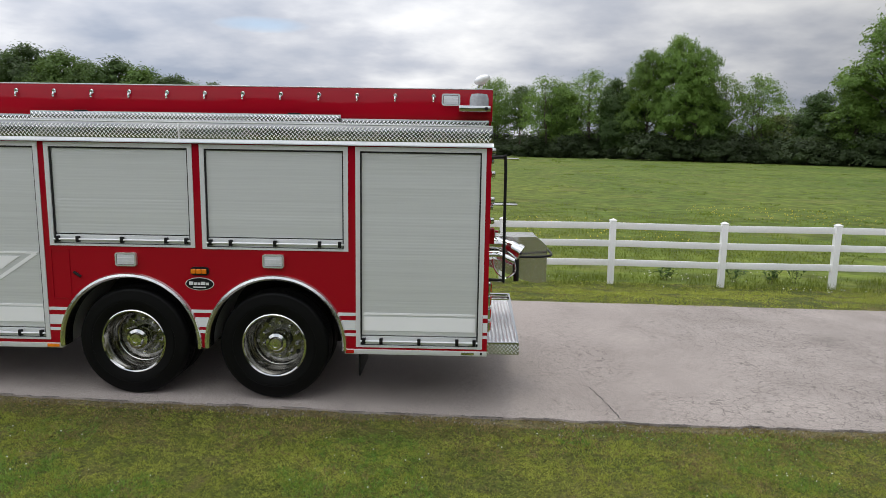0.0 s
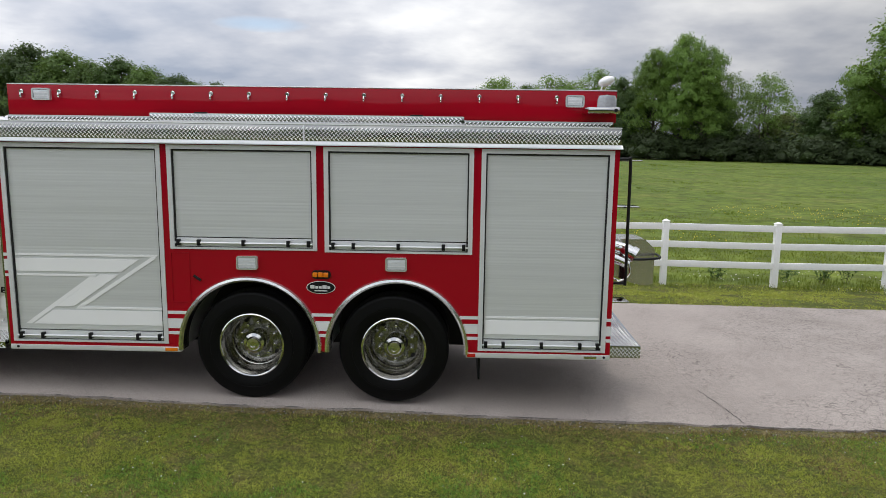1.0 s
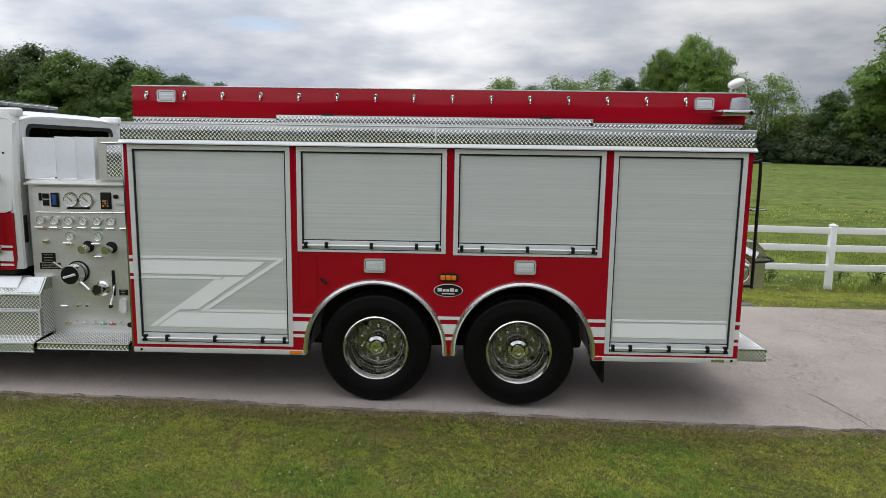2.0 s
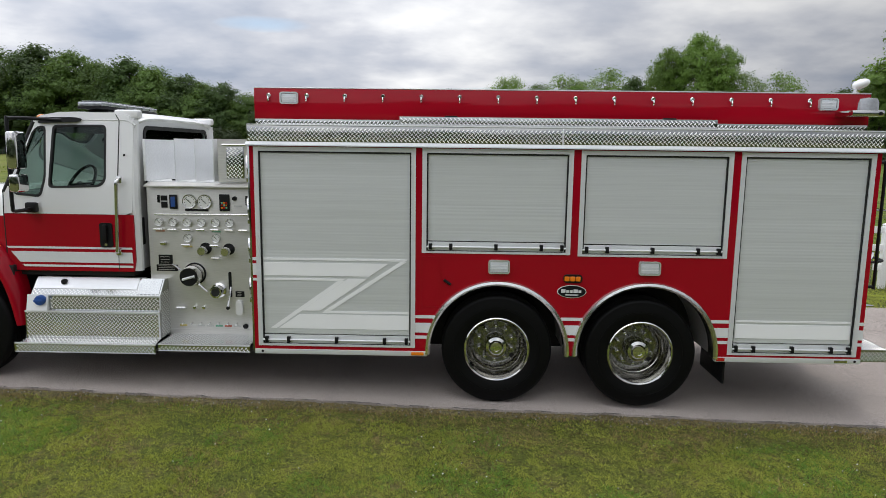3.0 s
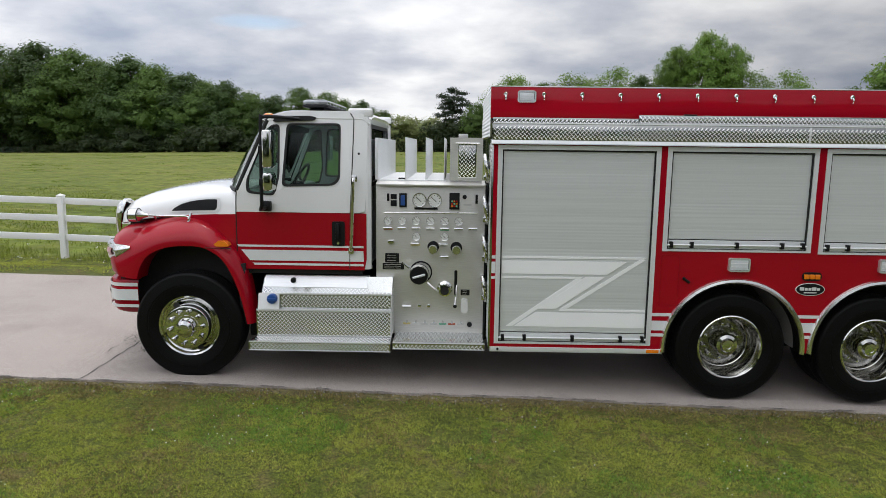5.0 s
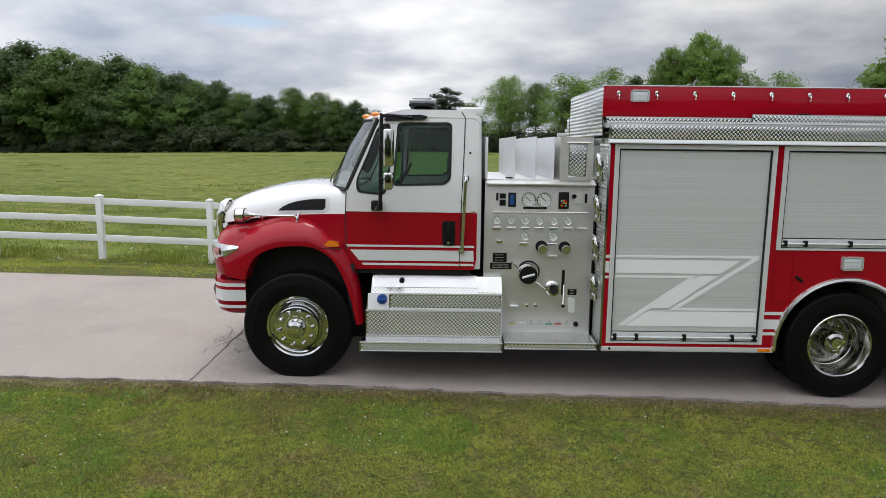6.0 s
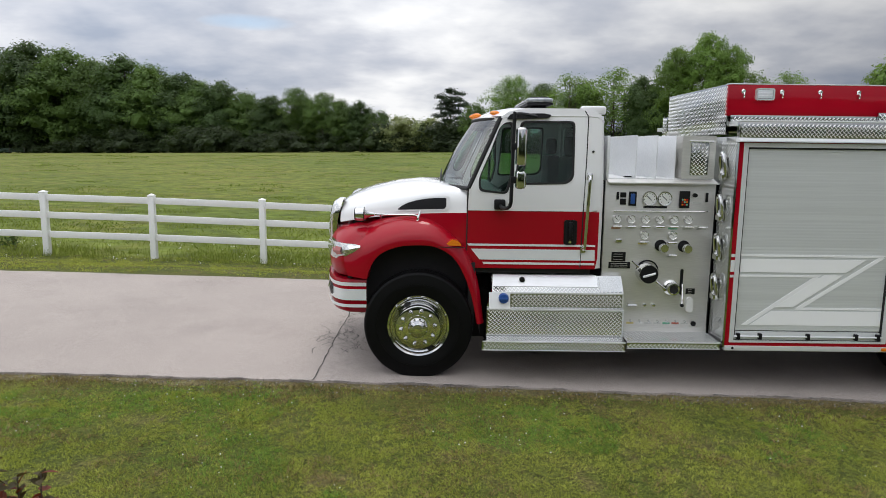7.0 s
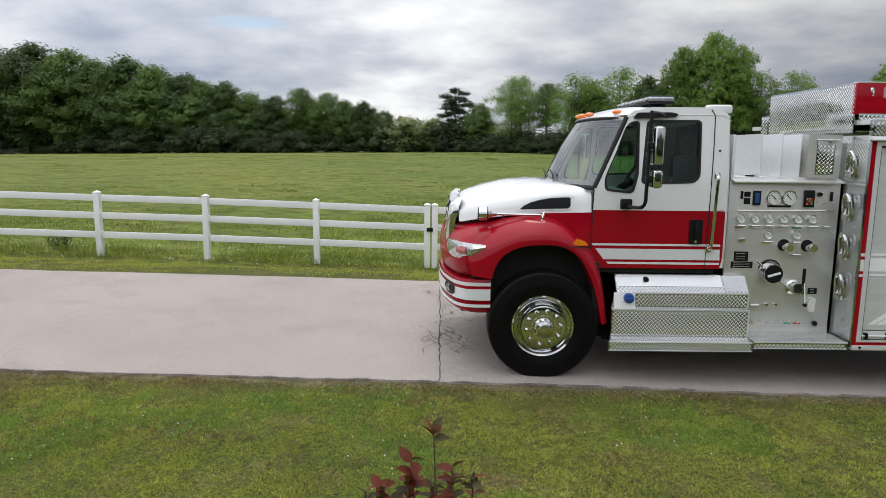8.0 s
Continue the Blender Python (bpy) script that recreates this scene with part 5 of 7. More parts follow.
ws = part("windscreen", facing(sheet(bmesh.new(), rows), (-1, 0, 0.3)), SCREEN, truck, "tinted curved windscreen")
ws.visible_shadow = False
for row, r in ((rows[0], 0.022), (rows[-1], 0.018), ([q[0] for q in rows], 0.024), ([q[-1] for q in rows], 0.024)):
    part("screen_seal", tubed(row, r, 8), SEAM, ws, "black screen seal")
part("screen_band", sheet(bmesh.new(), [[(x + 0.006, y, z) for x, y, z in q] for q in rows[7:]]), SEAM, ws)
for y0 in (7.2, 7.75):
    part("wiper", tubed([(-8.33, y0, 1.97), (-8.325, y0 + 0.1, 2.06), (-8.32, y0 + 0.32, 2.10)], 0.009, 6), BLACK, truck, "black wiper arm")
for y, x in ((6.80, -7.80), (7.35, -7.95), (7.62, -7.97), (far(7.35), -7.95), (far(6.78), -7.80)):
    bm = bmesh.new()
    bmesh.ops.create_uvsphere(bm, u_segments=14, v_segments=8, radius=1)
    for v in bm.verts:
        v.co = Vector((x + v.co.x * 0.05, y + v.co.y * 0.035, 2.695 + v.co.z * 0.024))
    part("roof_marker", bm, AMBER, truck, "amber roof marker lamp")

# light bar
lb = part("light_bar", boxed(-7.475, -7.215, 6.86, 8.10, 2.782, 2.806, 0.010), BLACK, truck, "low clear light bar on the cab roof")
for y in (7.02, 7.48, 7.94):
    part("light_bar_foot", boxed(-7.42, -7.27, y - 0.06, y + 0.06, 2.735, 2.780, 0.01), BLACK, lb)
for k in range(7):
    y0 = 6.865 + 0.177 * k
    part("lens_module", boxed(-7.47, -7.22, y0, y0 + 0.168, 2.808, 2.850, 0.014, 3), LIGHTBAR, lb, "clear ribbed lens module")
    part("reflector", boxed(-7.476, -7.468, y0 + 0.03, y0 + 0.138, 2.816, 2.838, 0.003), CHROME, lb)
part("light_bar_top", boxed(-7.44, -7.25, 6.89, 8.07, 2.851, 2.862, 0.005), SMOKE, lb, "smoked top cover")

# interior: seats, dash, wheel
for y in (7.0, far(7.0)):
    s = part("cab_seat", boxed(-7.45, -6.98, y - 0.25, y + 0.25, 1.42, 1.58, 0.05), SEAT, truck, "dark grey cab seat")
    part("seat_back", boxed(-7.08, -6.92, y - 0.24, y + 0.24, 1.58, 2.28, 0.05), SEAT, s)
    part("head_rest", boxed(-7.05, -6.95, y - 0.13, y + 0.13, 2.29, 2.48, 0.04), SEAT, s)
part("dashboard", boxed(-8.05, -7.72, 6.58, far(6.58), 1.40, 1.96, 0.06), DASH, truck, "grey dashboard")
ring = [(-7.56 + 0.10 * math.sin(a), 7.0 + 0.22 * math.cos(a), 2.02 + 0.19 * math.sin(a)) for a in (2 * math.pi * k / 24 for k in range(25))]
sw = part("steering_wheel", tubed(ring, 0.016, 8), BLACK, truck, "black steering wheel")
part("column", tubed([(-7.56, 7.0, 2.02), (-7.8, 7.0, 1.85)], 0.04, 10), BLACK, sw)
part("spoke", tubed([(-7.56, 6.80, 2.02), (-7.56, 7.2, 2.02)], 0.014, 6), BLACK, sw)

# ---- hood, fenders and nose
HX = [-8.068, -8.18, -8.32, -8.55, -8.80, -9.05, -9.20, -9.28, -9.32, -9.335]
HT = [1.968, 1.982, 2.004, 2.016, 1.990, 1.936, 1.886, 1.850, 1.828, 1.80]
HW = [1.060, 1.045, 1.02, 0.985, 0.95, 0.91, 0.87, 0.83, 0.80, 0.78]
HB = [1.729, 1.725, 1.720, 1.708, 1.688, 1.655, 1.628, 1.610, 1.60, 1.60]


def hood_drop(x, a):
    """How far the hood falls from its crown at a of the half width: square behind, round in front."""
    f = min(1.0, max(0.0, (x + 8.75) / 0.60))
    f = f * f * (3 - 2 * f)
    full = 0.06 * a ** 2 + 0.94 * max(0, (a - 0.80) / 0.20) ** 1.15
    round_ = 0.30 * a ** 2 + 0.70 * max(0, (a - 0.55) / 0.45) ** 2.2
    return full * f + round_ * (1 - f)


rows = []
for x, t, w, b in zip(HX, HT, HW, HB):
    row = []
    for j in range(33):
        q = -1 + 2 * j / 32
        a = abs(q)
        y = YC + math.copysign(w * (1 - (1 - min(1, a / 0.86)) ** 1.0 if a < 0.86 else 1 + (a - 0.86) * 0.25), q)
        z = t - (t - b) * hood_drop(x, a)
        row.append((x, y, z))
    rows.append(row)
part("hood", thicken(sheet(bmesh.new(), rows), 0.02), WHITE, truck, "white sloping engine hood", 60)


def hood_y(x, z):
    """The y of the hood's near flank at (x, z)."""
    X = HX[::-1]
    t, w, b = (float(np.interp(x, X, v[::-1])) for v in (HT, HW, HB))
    best = min((abs(t - (t - b) * hood_drop(x, a) - z), a) for a in (k / 200 for k in range(201)))[1]
    return YC - w * (best / 0.86 if best < 0.86 else 1 + (best - 0.86) * 0.25)


def on_hood(stations, off, flip):
    rows = []
    for x, lo, hi in stations:
        rows.append([(x, hood_y(x, z) - off, z) for z in (lo, lo * 0.67 + hi * 0.33, lo * 0.33 + hi * 0.67, hi)])
    bm = sheet(bmesh.new(), rows)
    if flip:
        for v in bm.verts:
            v.co.y = far(v.co.y)
    bmesh.ops.recalc_face_normals(bm, faces=bm.faces)
    return bm


for f in (False, True):
    st = [(-8.740, 1.744, 1.752), (-8.705, 1.745, 1.780), (-8.645, 1.748, 1.812), (-8.555, 1.752, 1.840), (-8.455, 1.757, 1.858), (-8.375, 1.760, 1.866), (-8.285, 1.764, 1.870), (-8.265, 1.79, 1.866)]
    v = part("hood_vent", on_hood(st, 0.016, f), BLACK, truck, "black air intake grille")
    part("vent_rim", on_hood([(x + s_, lo - 0.016, hi + 0.016) for (x, lo, hi), s_ in zip(st, (-0.03, -0.01, 0, 0, 0, 0, 0.01, 0.03))], 0.011, f), WHITE, v)
    for k in range(4):
        part("vent_bar", on_hood([(x, lo + (hi - lo) * (0.2 + 0.2 * k) - 0.003, lo + (hi - lo) * (0.2 + 0.2 * k) + 0.003) for x, lo, hi in st[2:7]], 0.021, f), BLACK, v)
A = [(-9.02, 1.09), (-9.0, 1.17), (-8.95, 1.27), (-8.87, 1.345), (-8.72, 1.405), (-8.55, 1.422), (-8.40, 1.415), (-8.28, 1.37), (-8.17, 1.28), (-8.08, 1.12), (-8.01, 0.92), (-7.955, 0.66)]
B = [(-9.21, 1.12), (-9.245, 1.28), (-9.225, 1.44), (-9.09, 1.57), (-8.90, 1.645), (-8.70, 1.680), (-8.50, 1.672), (-8.34, 1.615), (-8.20, 1.51), (-8.055, 1.36), (-7.95, 1.08), (-7.885, 0.66)]
DEPTH = [0.03, 0.05, 0.13, 0.26, 0.25, 0.21, 0.18, 0.15, 0.13, 0.10, 0.09, 0.08]
A3 = smooth_path([(a, d, c) for (a, c), d in zip(A, DEPTH)], 4)
B3 = smooth_path([(a, 0, c) for a, c in B], 4)
for flip in (False, True):
    rows = []
    for a, b in zip(A3, B3):
        d = a.y
        row = [(a.x, 6.62, a.z), (a.x, 6.43, a.z), (a.x, 6.392, a.z + 0.004)]
        for k in range(1, 9):
            v = k / 8
            row.append((a.x + (b.x - a.x) * v, 6.385 + d * v ** 2.6, a.z + (b.z - a.z) * v))
        lift = float(np.interp(b.x, (-9.30, -9.0, -8.45, -8.30), (0, 1, 1, 0)))
        for k, q in ((0.35, 0.25), (0.7, 0.75), (1.0, 1.06)):
            row.append((b.x, 6.385 + d + 0.14 * k, b.z - 0.004 + lift * q * max(0.0, float(np.interp(b.x, HX[::-1], HB[::-1])) - b.z)))
        rows.append(row)
    bm = sheet(bmesh.new(), rows)
    if flip:
        mirrored(bm)
    bmesh.ops.recalc_face_normals(bm, faces=bm.faces)
    part("fender", bm, RED, truck, "glossy red flared front fender", 50)
    Y = (lambda y: far(y)) if flip else (lambda y: y)
    rows = []
    for x, lo in ((-8.064, 1.34), (-8.2, 1.45), (-8.32, 1.55), (-8.45, 1.61), (-8.60, 1.65)):
        w, b_ = (float(np.interp(x, HX[::-1], q[::-1])) for q in (HW, HB))
        rows.append([(x, Y(YC - w * 1.035 - 0.004 + s_), z) for s_, z in ((0.06, b_ + 0.012), (0.0, b_ + 0.001), (-0.004, (lo + b_) / 2), (-0.008, lo))])
    bm = sheet(bmesh.new(), rows)
    bmesh.ops.recalc_face_normals(bm, faces=bm.faces)
    part("cowl_side", bm, RED, truck, "red panel below the hood line", 40)
    part("fender_seam", tubed([(-8.34, Y(6.387), 1.413), (-8.2, Y(6.386), 1.412), (-8.085, Y(6.387), 1.410)], 0.004, 6), SEAM, truck)
    part("well", boxed(-9.2, -8.05, Y(6.75), Y(6.78), 0.70, 1.62), DARK, truck)
    part("well_front", boxed(-9.22, -9.18, Y(6.48), Y(6.78), 0.75, 1.10), DARK, truck)
    part("well_rear", boxed(-8.04, -7.98, Y(6.45), Y(7.2), 0.64, 1.25), DARK, truck)
    # front turn lamp on the fender
    part("turn_lamp", plated(soften([(-8.28, 1.425), (-8.11, 1.425), (-8.14, 1.465), (-8.21, 1.485)], 0.015), [], Y(6.40), Y(6.50)), AMBER, truck, "amber turn lamp")

PLAN = smooth_path([(-9.03, 6.425, 0), (-9.20, 6.428, 0), (-9.29, 6.47, 0), (-9.38, 6.60, 0), (-9.46, 6.88, 0), (-9.51, 7.2, 0), (-9.535, 7.62, 0)], 4)
PLAN += [Vector((p.x, far(p.y), 0)) for p in PLAN[-2::-1]]


def wrap(zs, plan, inset):
    return sheet(bmesh.new(), [[(p.x + (0.0 if abs(p.x) < 9.1 else 1) * k, p.y + (1.5 * k if p.y < YC else -1.5 * k), z) for p in plan] for z, k in zip(zs, inset)])


def wrap_part(name, zs, inset, mat, parent, label="", plan=PLAN):
    bm = wrap(zs, plan, inset)
    bmesh.ops.recalc_face_normals(bm, faces=bm.faces)
    return part(name, bm, mat, parent, label, 50)


nose = wrap_part("nose_panel", [1.11, 1.15, 1.28, 1.40, 1.49, 1.555, 1.60, 1.63], [0.03, 0.01, 0.0, 0.012, 0.04, 0.09, 0.16, 0.30], RED, truck, "red nose panel")
bumper = wrap_part("bumper", [0.735, 0.76, 0.90, 1.02, 1.075, 1.085], [0.05, 0.02, 0.0, 0.0, 0.01, 0.06], RED, truck, "red bumper with white stripes")
HALF = PLAN[1:-1]
for z0, z1 in ((1.015, 1.05), (0.875, 0.985), (0.805, 0.835)):
    wrap_part("stripe", [z0, z1], [-0.004, -0.004], TAPE, bumper, "white reflective stripe")
ARC = [0.0]
for p, q in zip(PLAN, PLAN[1:]):
    ARC.append(ARC[-1] + (q - p).length)


def plan_pt(d, off=0.0):
    """The point d metres along the nose's plan, moved outwards by off."""
    i = max(k for k in range(len(ARC) - 1) if ARC[k] <= d)
    p, q = PLAN[i], PLAN[i + 1]
    t = (d - ARC[i]) / (ARC[i + 1] - ARC[i])
    n = Vector((-(q - p).y, (q - p).x, 0)).normalized()
    v = p.lerp(q, t)
    return v + (n if n.x < 0 or n.y < -0.5 else -n) * off


def nose_patch(stations, off, flip, back=0.06):
    """A lens that follows the nose: stations of (distance, low, high)."""
    rows = []
    for d, lo, hi in stations:
        p, q = plan_pt(d, off), plan_pt(d, -back)
        mid = plan_pt(d, off + 0.012)
        rows.append([(q.x, q.y, lo), (p.x, p.y, lo), (mid.x, mid.y, (lo + hi) / 2), (p.x, p.y, hi), (q.x, q.y, hi)])
    bm = sheet(bmesh.new(), rows)
    if flip:
        for v in bm.verts:
            v.co.y = far(v.co.y)
    bmesh.ops.recalc_face_normals(bm, faces=bm.faces)
    return bm


for f in (False, True):
    fl = part("fog_lamp", nose_patch([(0.40, 0.91, 0.98), (0.46, 0.885, 1.0), (0.56, 0.88, 1.005), (0.66, 0.89, 1.0), (0.70, 0.91, 0.98)], 0.006, f), BLACK, bumper, "black fog lamp recess")
    part("fog_lens", nose_patch([(0.52, 0.915, 0.975), (0.57, 0.905, 0.985), (0.62, 0.915, 0.975)], 0.012, f), SMOKE, fl)
    st = [(0.055, 1.395, 1.401), (0.11, 1.362, 1.412), (0.20, 1.318, 1.418), (0.33, 1.287, 1.424), (0.42, 1.283, 1.43), (0.52, 1.29, 1.433), (0.60, 1.31, 1.43)]
    part("lamp_rim", nose_patch([(d, lo - 0.012, hi + 0.012) for d, lo, hi in st], 0.002, f), CHROME, nose, "chrome lamp surround")
    hl = part("headlamp", nose_patch(st, 0.012, f), HEADLAMP, truck, "clear swept headlamp")
    part("reflector", nose_patch([(0.24, 1.325, 1.392), (0.30, 1.315, 1.398), (0.36, 1.325, 1.392)], 0.016, f, 0.0), LAMP_RED, hl, "pale red reflector")
rows = []
for z, xf, xb, w in ((1.14, -9.50, -9.42, 0.66), (1.28, -9.53, -9.43, 0.70), (1.45, -9.535, -9.43, 0.74), (1.58, -9.525, -9.42, 0.775), (1.68, -9.51, -9.395, 0.795), (1.76, -9.495, -9.375, 0.79), (1.815, -9.475, -9.36, 0.77), (1.842, -9.44, -9.35, 0.73), (1.84, -9.38, -9.34, 0.70)):
    xf, xb = xf + 0.055, xb + 0.045
    half = [(xb, w), (xb - 0.045, w - 0.008), (xf + 0.028, w - 0.035), (xf + 0.006, w - 0.075), (xf, w - 0.14), (xf + 0.004, w - 0.17)] + [(xf, (w - 0.17) * k / 5) for k in (4, 3, 2, 1, 0)]
    dip = 0.075 * max(0.0, (z - 1.6) / 0.24)
    rows.append([(x, YC - y, z - dip * (1 - (y / w) ** 3)) for x, y in half] + [(x, YC + y, z - dip * (1 - (y / w) ** 3)) for x, y in half[-2::-1]])
bm = sheet(bmesh.new(), rows)
bmesh.ops.delete(bm, geom=[f for f in bm.faces if abs(f.calc_center_median().y - YC) < 0.55 and 1.2 < f.calc_center_median().z < 1.75], context="FACES")
grille = part("grille", thicken(bm, 0.015), CHROME, truck, "chrome grille surround", 60)
part("grille_mesh", boxed(-9.41, -9.39, 7.12, far(7.12), 1.2, 1.70), BLACK, grille)
for k in range(6):
    z = 1.26 + 0.075 * k
    part("bar", boxed(-9.455, -9.43, 7.05, far(7.05), z, z + 0.03, 0.006), CHROME, grille)
part("front_block", boxed(-9.22, -8.12, 6.86, far(6.86), 0.85, 1.52), DARK, truck)

# mirrors
SHIFT = Vector((0.02, 0.06, 0))
arm = [(-7.45, 6.50, 2.665), (-7.56, 6.28, 2.67), (-7.68, 6.11, 2.665), (-7.695, 6.09, 2.61), (-7.705, 6.09, 2.0), (-7.71, 6.10, 1.87), (-7.735, 6.15, 1.83), (-7.765, 6.32, 1.82), (-7.77, 6.47, 1.825)]
ma = part("mirror_arm", tubed(smooth_path(arm, 4), 0.017, 8), BLACK, truck, "black tubular mirror arm")
part("foot", boxed(-7.83, -7.72, 6.44, 6.498, 1.785, 1.885, 0.02), BLACK, ma)
for z0, z1 in ((2.215, 2.55), (2.01, 2.17)):
    mh = part("mirror_head", boxed(-7.672, -7.592, 6.01, 6.18, z0, z1, 0.025, 3), CHROME, ma, "chrome mirror shell")
    part("mirror_glass", boxed(-7.593, -7.587, 6.025, 6.165, z0 + 0.02, z1 - 0.02, 0.002), CHROME, mh)
    part("mirror_clamp", boxed(-7.72, -7.64, 6.065, 6.115, (z0 + z1) / 2 - 0.03, (z0 + z1) / 2 + 0.03, 0.008), BLACK, mh)
ma2 = part("mirror_arm", mirrored(tubed(smooth_path(arm, 4), 0.017, 8)), BLACK, truck, "black tubular mirror arm")
part("mirror_head", boxed(-7.672, -7.592, far(6.18), far(6.01), 2.215, 2.55, 0.025, 3), CHROME, ma2, "chrome mirror shell")
hm = part("hood_mirror", tubed(smooth_path([(-8.565, 6.54, 1.66), (-8.57, 6.54, 1.71), (-8.70, 6.57, 1.711), (-8.88, 6.59, 1.711), (-8.98, 6.61, 1.712)], 4), 0.010, 8), CHROME, truck, "chrome round hood mirror on a long arm")
bm = lathed([(0.0, -0.125), (0.052, -0.13), (0.062, -0.118), (0.066, -0.06), (0.066, 0.0), (0.046, 0.018), (0.026, 0.07), (0.014, 0.13), (0.0, 0.13)], 0, 0, 24)
for v in bm.verts:
    x, y, z = v.co
    v.co = Vector((-9.085 + y * 0.75, 6.61 + x, 1.713 + z))
bmesh.ops.recalc_face_normals(bm, faces=bm.faces)
part("mirror_shell", bm, CHROME, hm)
for x, r in ((-9.173, 0.060), (-9.085, 0.066)):
    part("mirror_rim", tubed([(x, 6.61 + r * math.cos(a), 1.713 + r * math.sin(a)) for a in (2 * math.pi * k / 24 for k in range(25))], 0.005, 6), BLACK, hm, "dark rubber rim")
for x, z in ((-8.572, 1.665), (-8.557, 1.72)):
    part("clamp", tubed([(x, 6.53, z - 0.03), (x + 0.02, 6.55, z + 0.03)], 0.012, 8), CHROME, hm)
part("bracket", tubed([(-8.93, 6.605, 1.712), (-8.925, 6.645, 1.66)], 0.008, 6), CHROME, hm)
SHIFT = Vector()
# ---------------------------------------------------------------- fence
YF = 15.0


def fence_z(x):
    return float(ground_z(x, YF))


fence = empty("fence", -1.0, YF, fence_z(-1.0), label="white vinyl three-rail pasture fence on square posts", category="fence")
POSTS = [-17.22 - 2.44 * k for k in range(9, 0, -1)] + [-17.22, -14.81, -12.34, -9.86] + [-6.42, -3.98, -1.53, 0.924, 3.373, 5.843, 8.321] + [8.321 + 2.47 * k for k in range(1, 9)]


def post_mesh():
    bm = box(bmesh.new(), -0.064, 0.064, -0.064, 0.064, -0.25, 1.42, 0.006)
    box(bm, -0.073, 0.073, -0.073, 0.073, 1.421, 1.437, 0.004)
    c = bm.verts.new((0, 0, 1.478))
    q = [bm.verts.new(p) for p in ((-0.071, -0.071, 1.438), (0.071, -0.071, 1.438), (0.071, 0.071, 1.438), (-0.071, 0.071, 1.438))]
    for k in range(4):
        bm.faces.new((q[k], q[(k + 1) % 4], c))
    me = bpy.data.meshes.new("post")
    bm.to_mesh(me)
    bm.free()
    return finish(me, VINYL)


POST = post_mesh()


def post(x, parent, rx=0.0):
    o = new("post", POST)
    o.parent, o.matrix_parent_inverse = parent, Matrix.Translation(-parent.location)
    o.matrix_basis = pose(x, YF, fence_z(x), rx, rx * 0.6, 0)
    return o


def rail(x0, x1, h, parent, name="rail"):
    z0, z1 = fence_z(x0) + h, fence_z(x1) + h
    bm = boxed(x0 + 0.055, x1 - 0.055, YF - 0.02, YF + 0.02, -0.072, 0.072, 0.006)
    for v in bm.verts:
        v.co.z += z0 + (z1 - z0) * (v.co.x - x0) / (x1 - x0) - 0.006 * math.sin(math.pi * (v.co.x - x0) / (x1 - x0))
    return part(name, bm, VINYL, parent)


RAILS = (1.315, 0.92, 0.485)
rng = random.Random(5)
for x in POSTS:
    post(x, fence, rng.uniform(-0.5, 0.5))
for a, b in zip(POSTS, POSTS[1:]):
    if abs(b - a) < 3:
        for h in RAILS:
            rail(a, b, h, fence)
gate = empty("fence_gate", -8.1, YF, fence_z(-8.1), label="closed white vinyl gate with a dark latch", category="gate")
post(-9.69, gate), post(-6.60, gate)
for h in RAILS:
    rail(-9.69, -6.60, h, gate, "gate_rail")
part("latch", boxed(-9.87, -9.73, YF - 0.10, YF - 0.066, fence_z(-9.9) + 0.84, fence_z(-9.9) + 0.93, 0.01), BLACK, gate, "dark metal latch")


# ---------------------------------------------------------------- trees
def leaf_cloud(centres, radii, rng, per, spread, size, squash=1.0, flat=False):
    """Small leaf sprays, gathered in clumps round the lobes of a crown."""
    V = []
    nrm = lambda a: a / (np.linalg.norm(a, axis=1, keepdims=True) + 1e-9)
    k = 18
    for c, r, n in zip(centres, radii, per):
        d = nrm(rng.normal(size=(n, 3)))
        d[:, 2] = np.abs(d[:, 2]) * 0.75 + d[:, 2] * 0.35
        rad = r * rng.uniform(0.74, 1.06, (n, 1))
        clump = np.array(c) + d * rad * np.array([1, 1, squash])
        p = np.repeat(clump, k, 0) + rng.normal(size=(n * k, 3)) * spread * np.array([1, 1, 0.35 if flat else 0.7])
        nn = nrm(np.repeat(d, k, 0) * 0.9 + np.array([0, 0, 0.5]) + rng.normal(size=(n * k, 3)) * 0.34)
        u = nrm(np.cross(nn, rng.normal(size=(n * k, 3))))
        w = np.cross(nn, u)
        s = size * rng.uniform(0.55, 1.3, (n * k, 1))
        V.append(np.stack([p + u * s * 0.65, p - u * s * 0.4 + w * s * 0.42, p - u * s * 0.4 - w * s * 0.42], 1).reshape(-1, 3))
    V = np.concatenate(V)
    return V, np.arange(len(V)).reshape(-1, 3)


def crumpled_heart(centres, radii, rng, fill, squash):
    """Stand-in for a crown's leafy inside: a ragged solid in each lobe, blocking light."""
    bm = bmesh.new()
    bmesh.ops.create_icosphere(bm, subdivisions=1, radius=1)
    v0 = np.array([v.co[:] for v in bm.verts])
    f0 = np.array([[v.index for v in f.verts] for f in bm.faces])
    bm.free()
    V, F = [], []
    for k, (c, r) in enumerate(zip(centres, radii)):
        V.append(np.array(c) + v0 * r * fill * rng.uniform(0.72, 1.18, (len(v0), 1)) * np.array([1, 1, squash]))
        F.append(f0 + k * len(v0))
    return np.concatenate(V), np.concatenate(F)


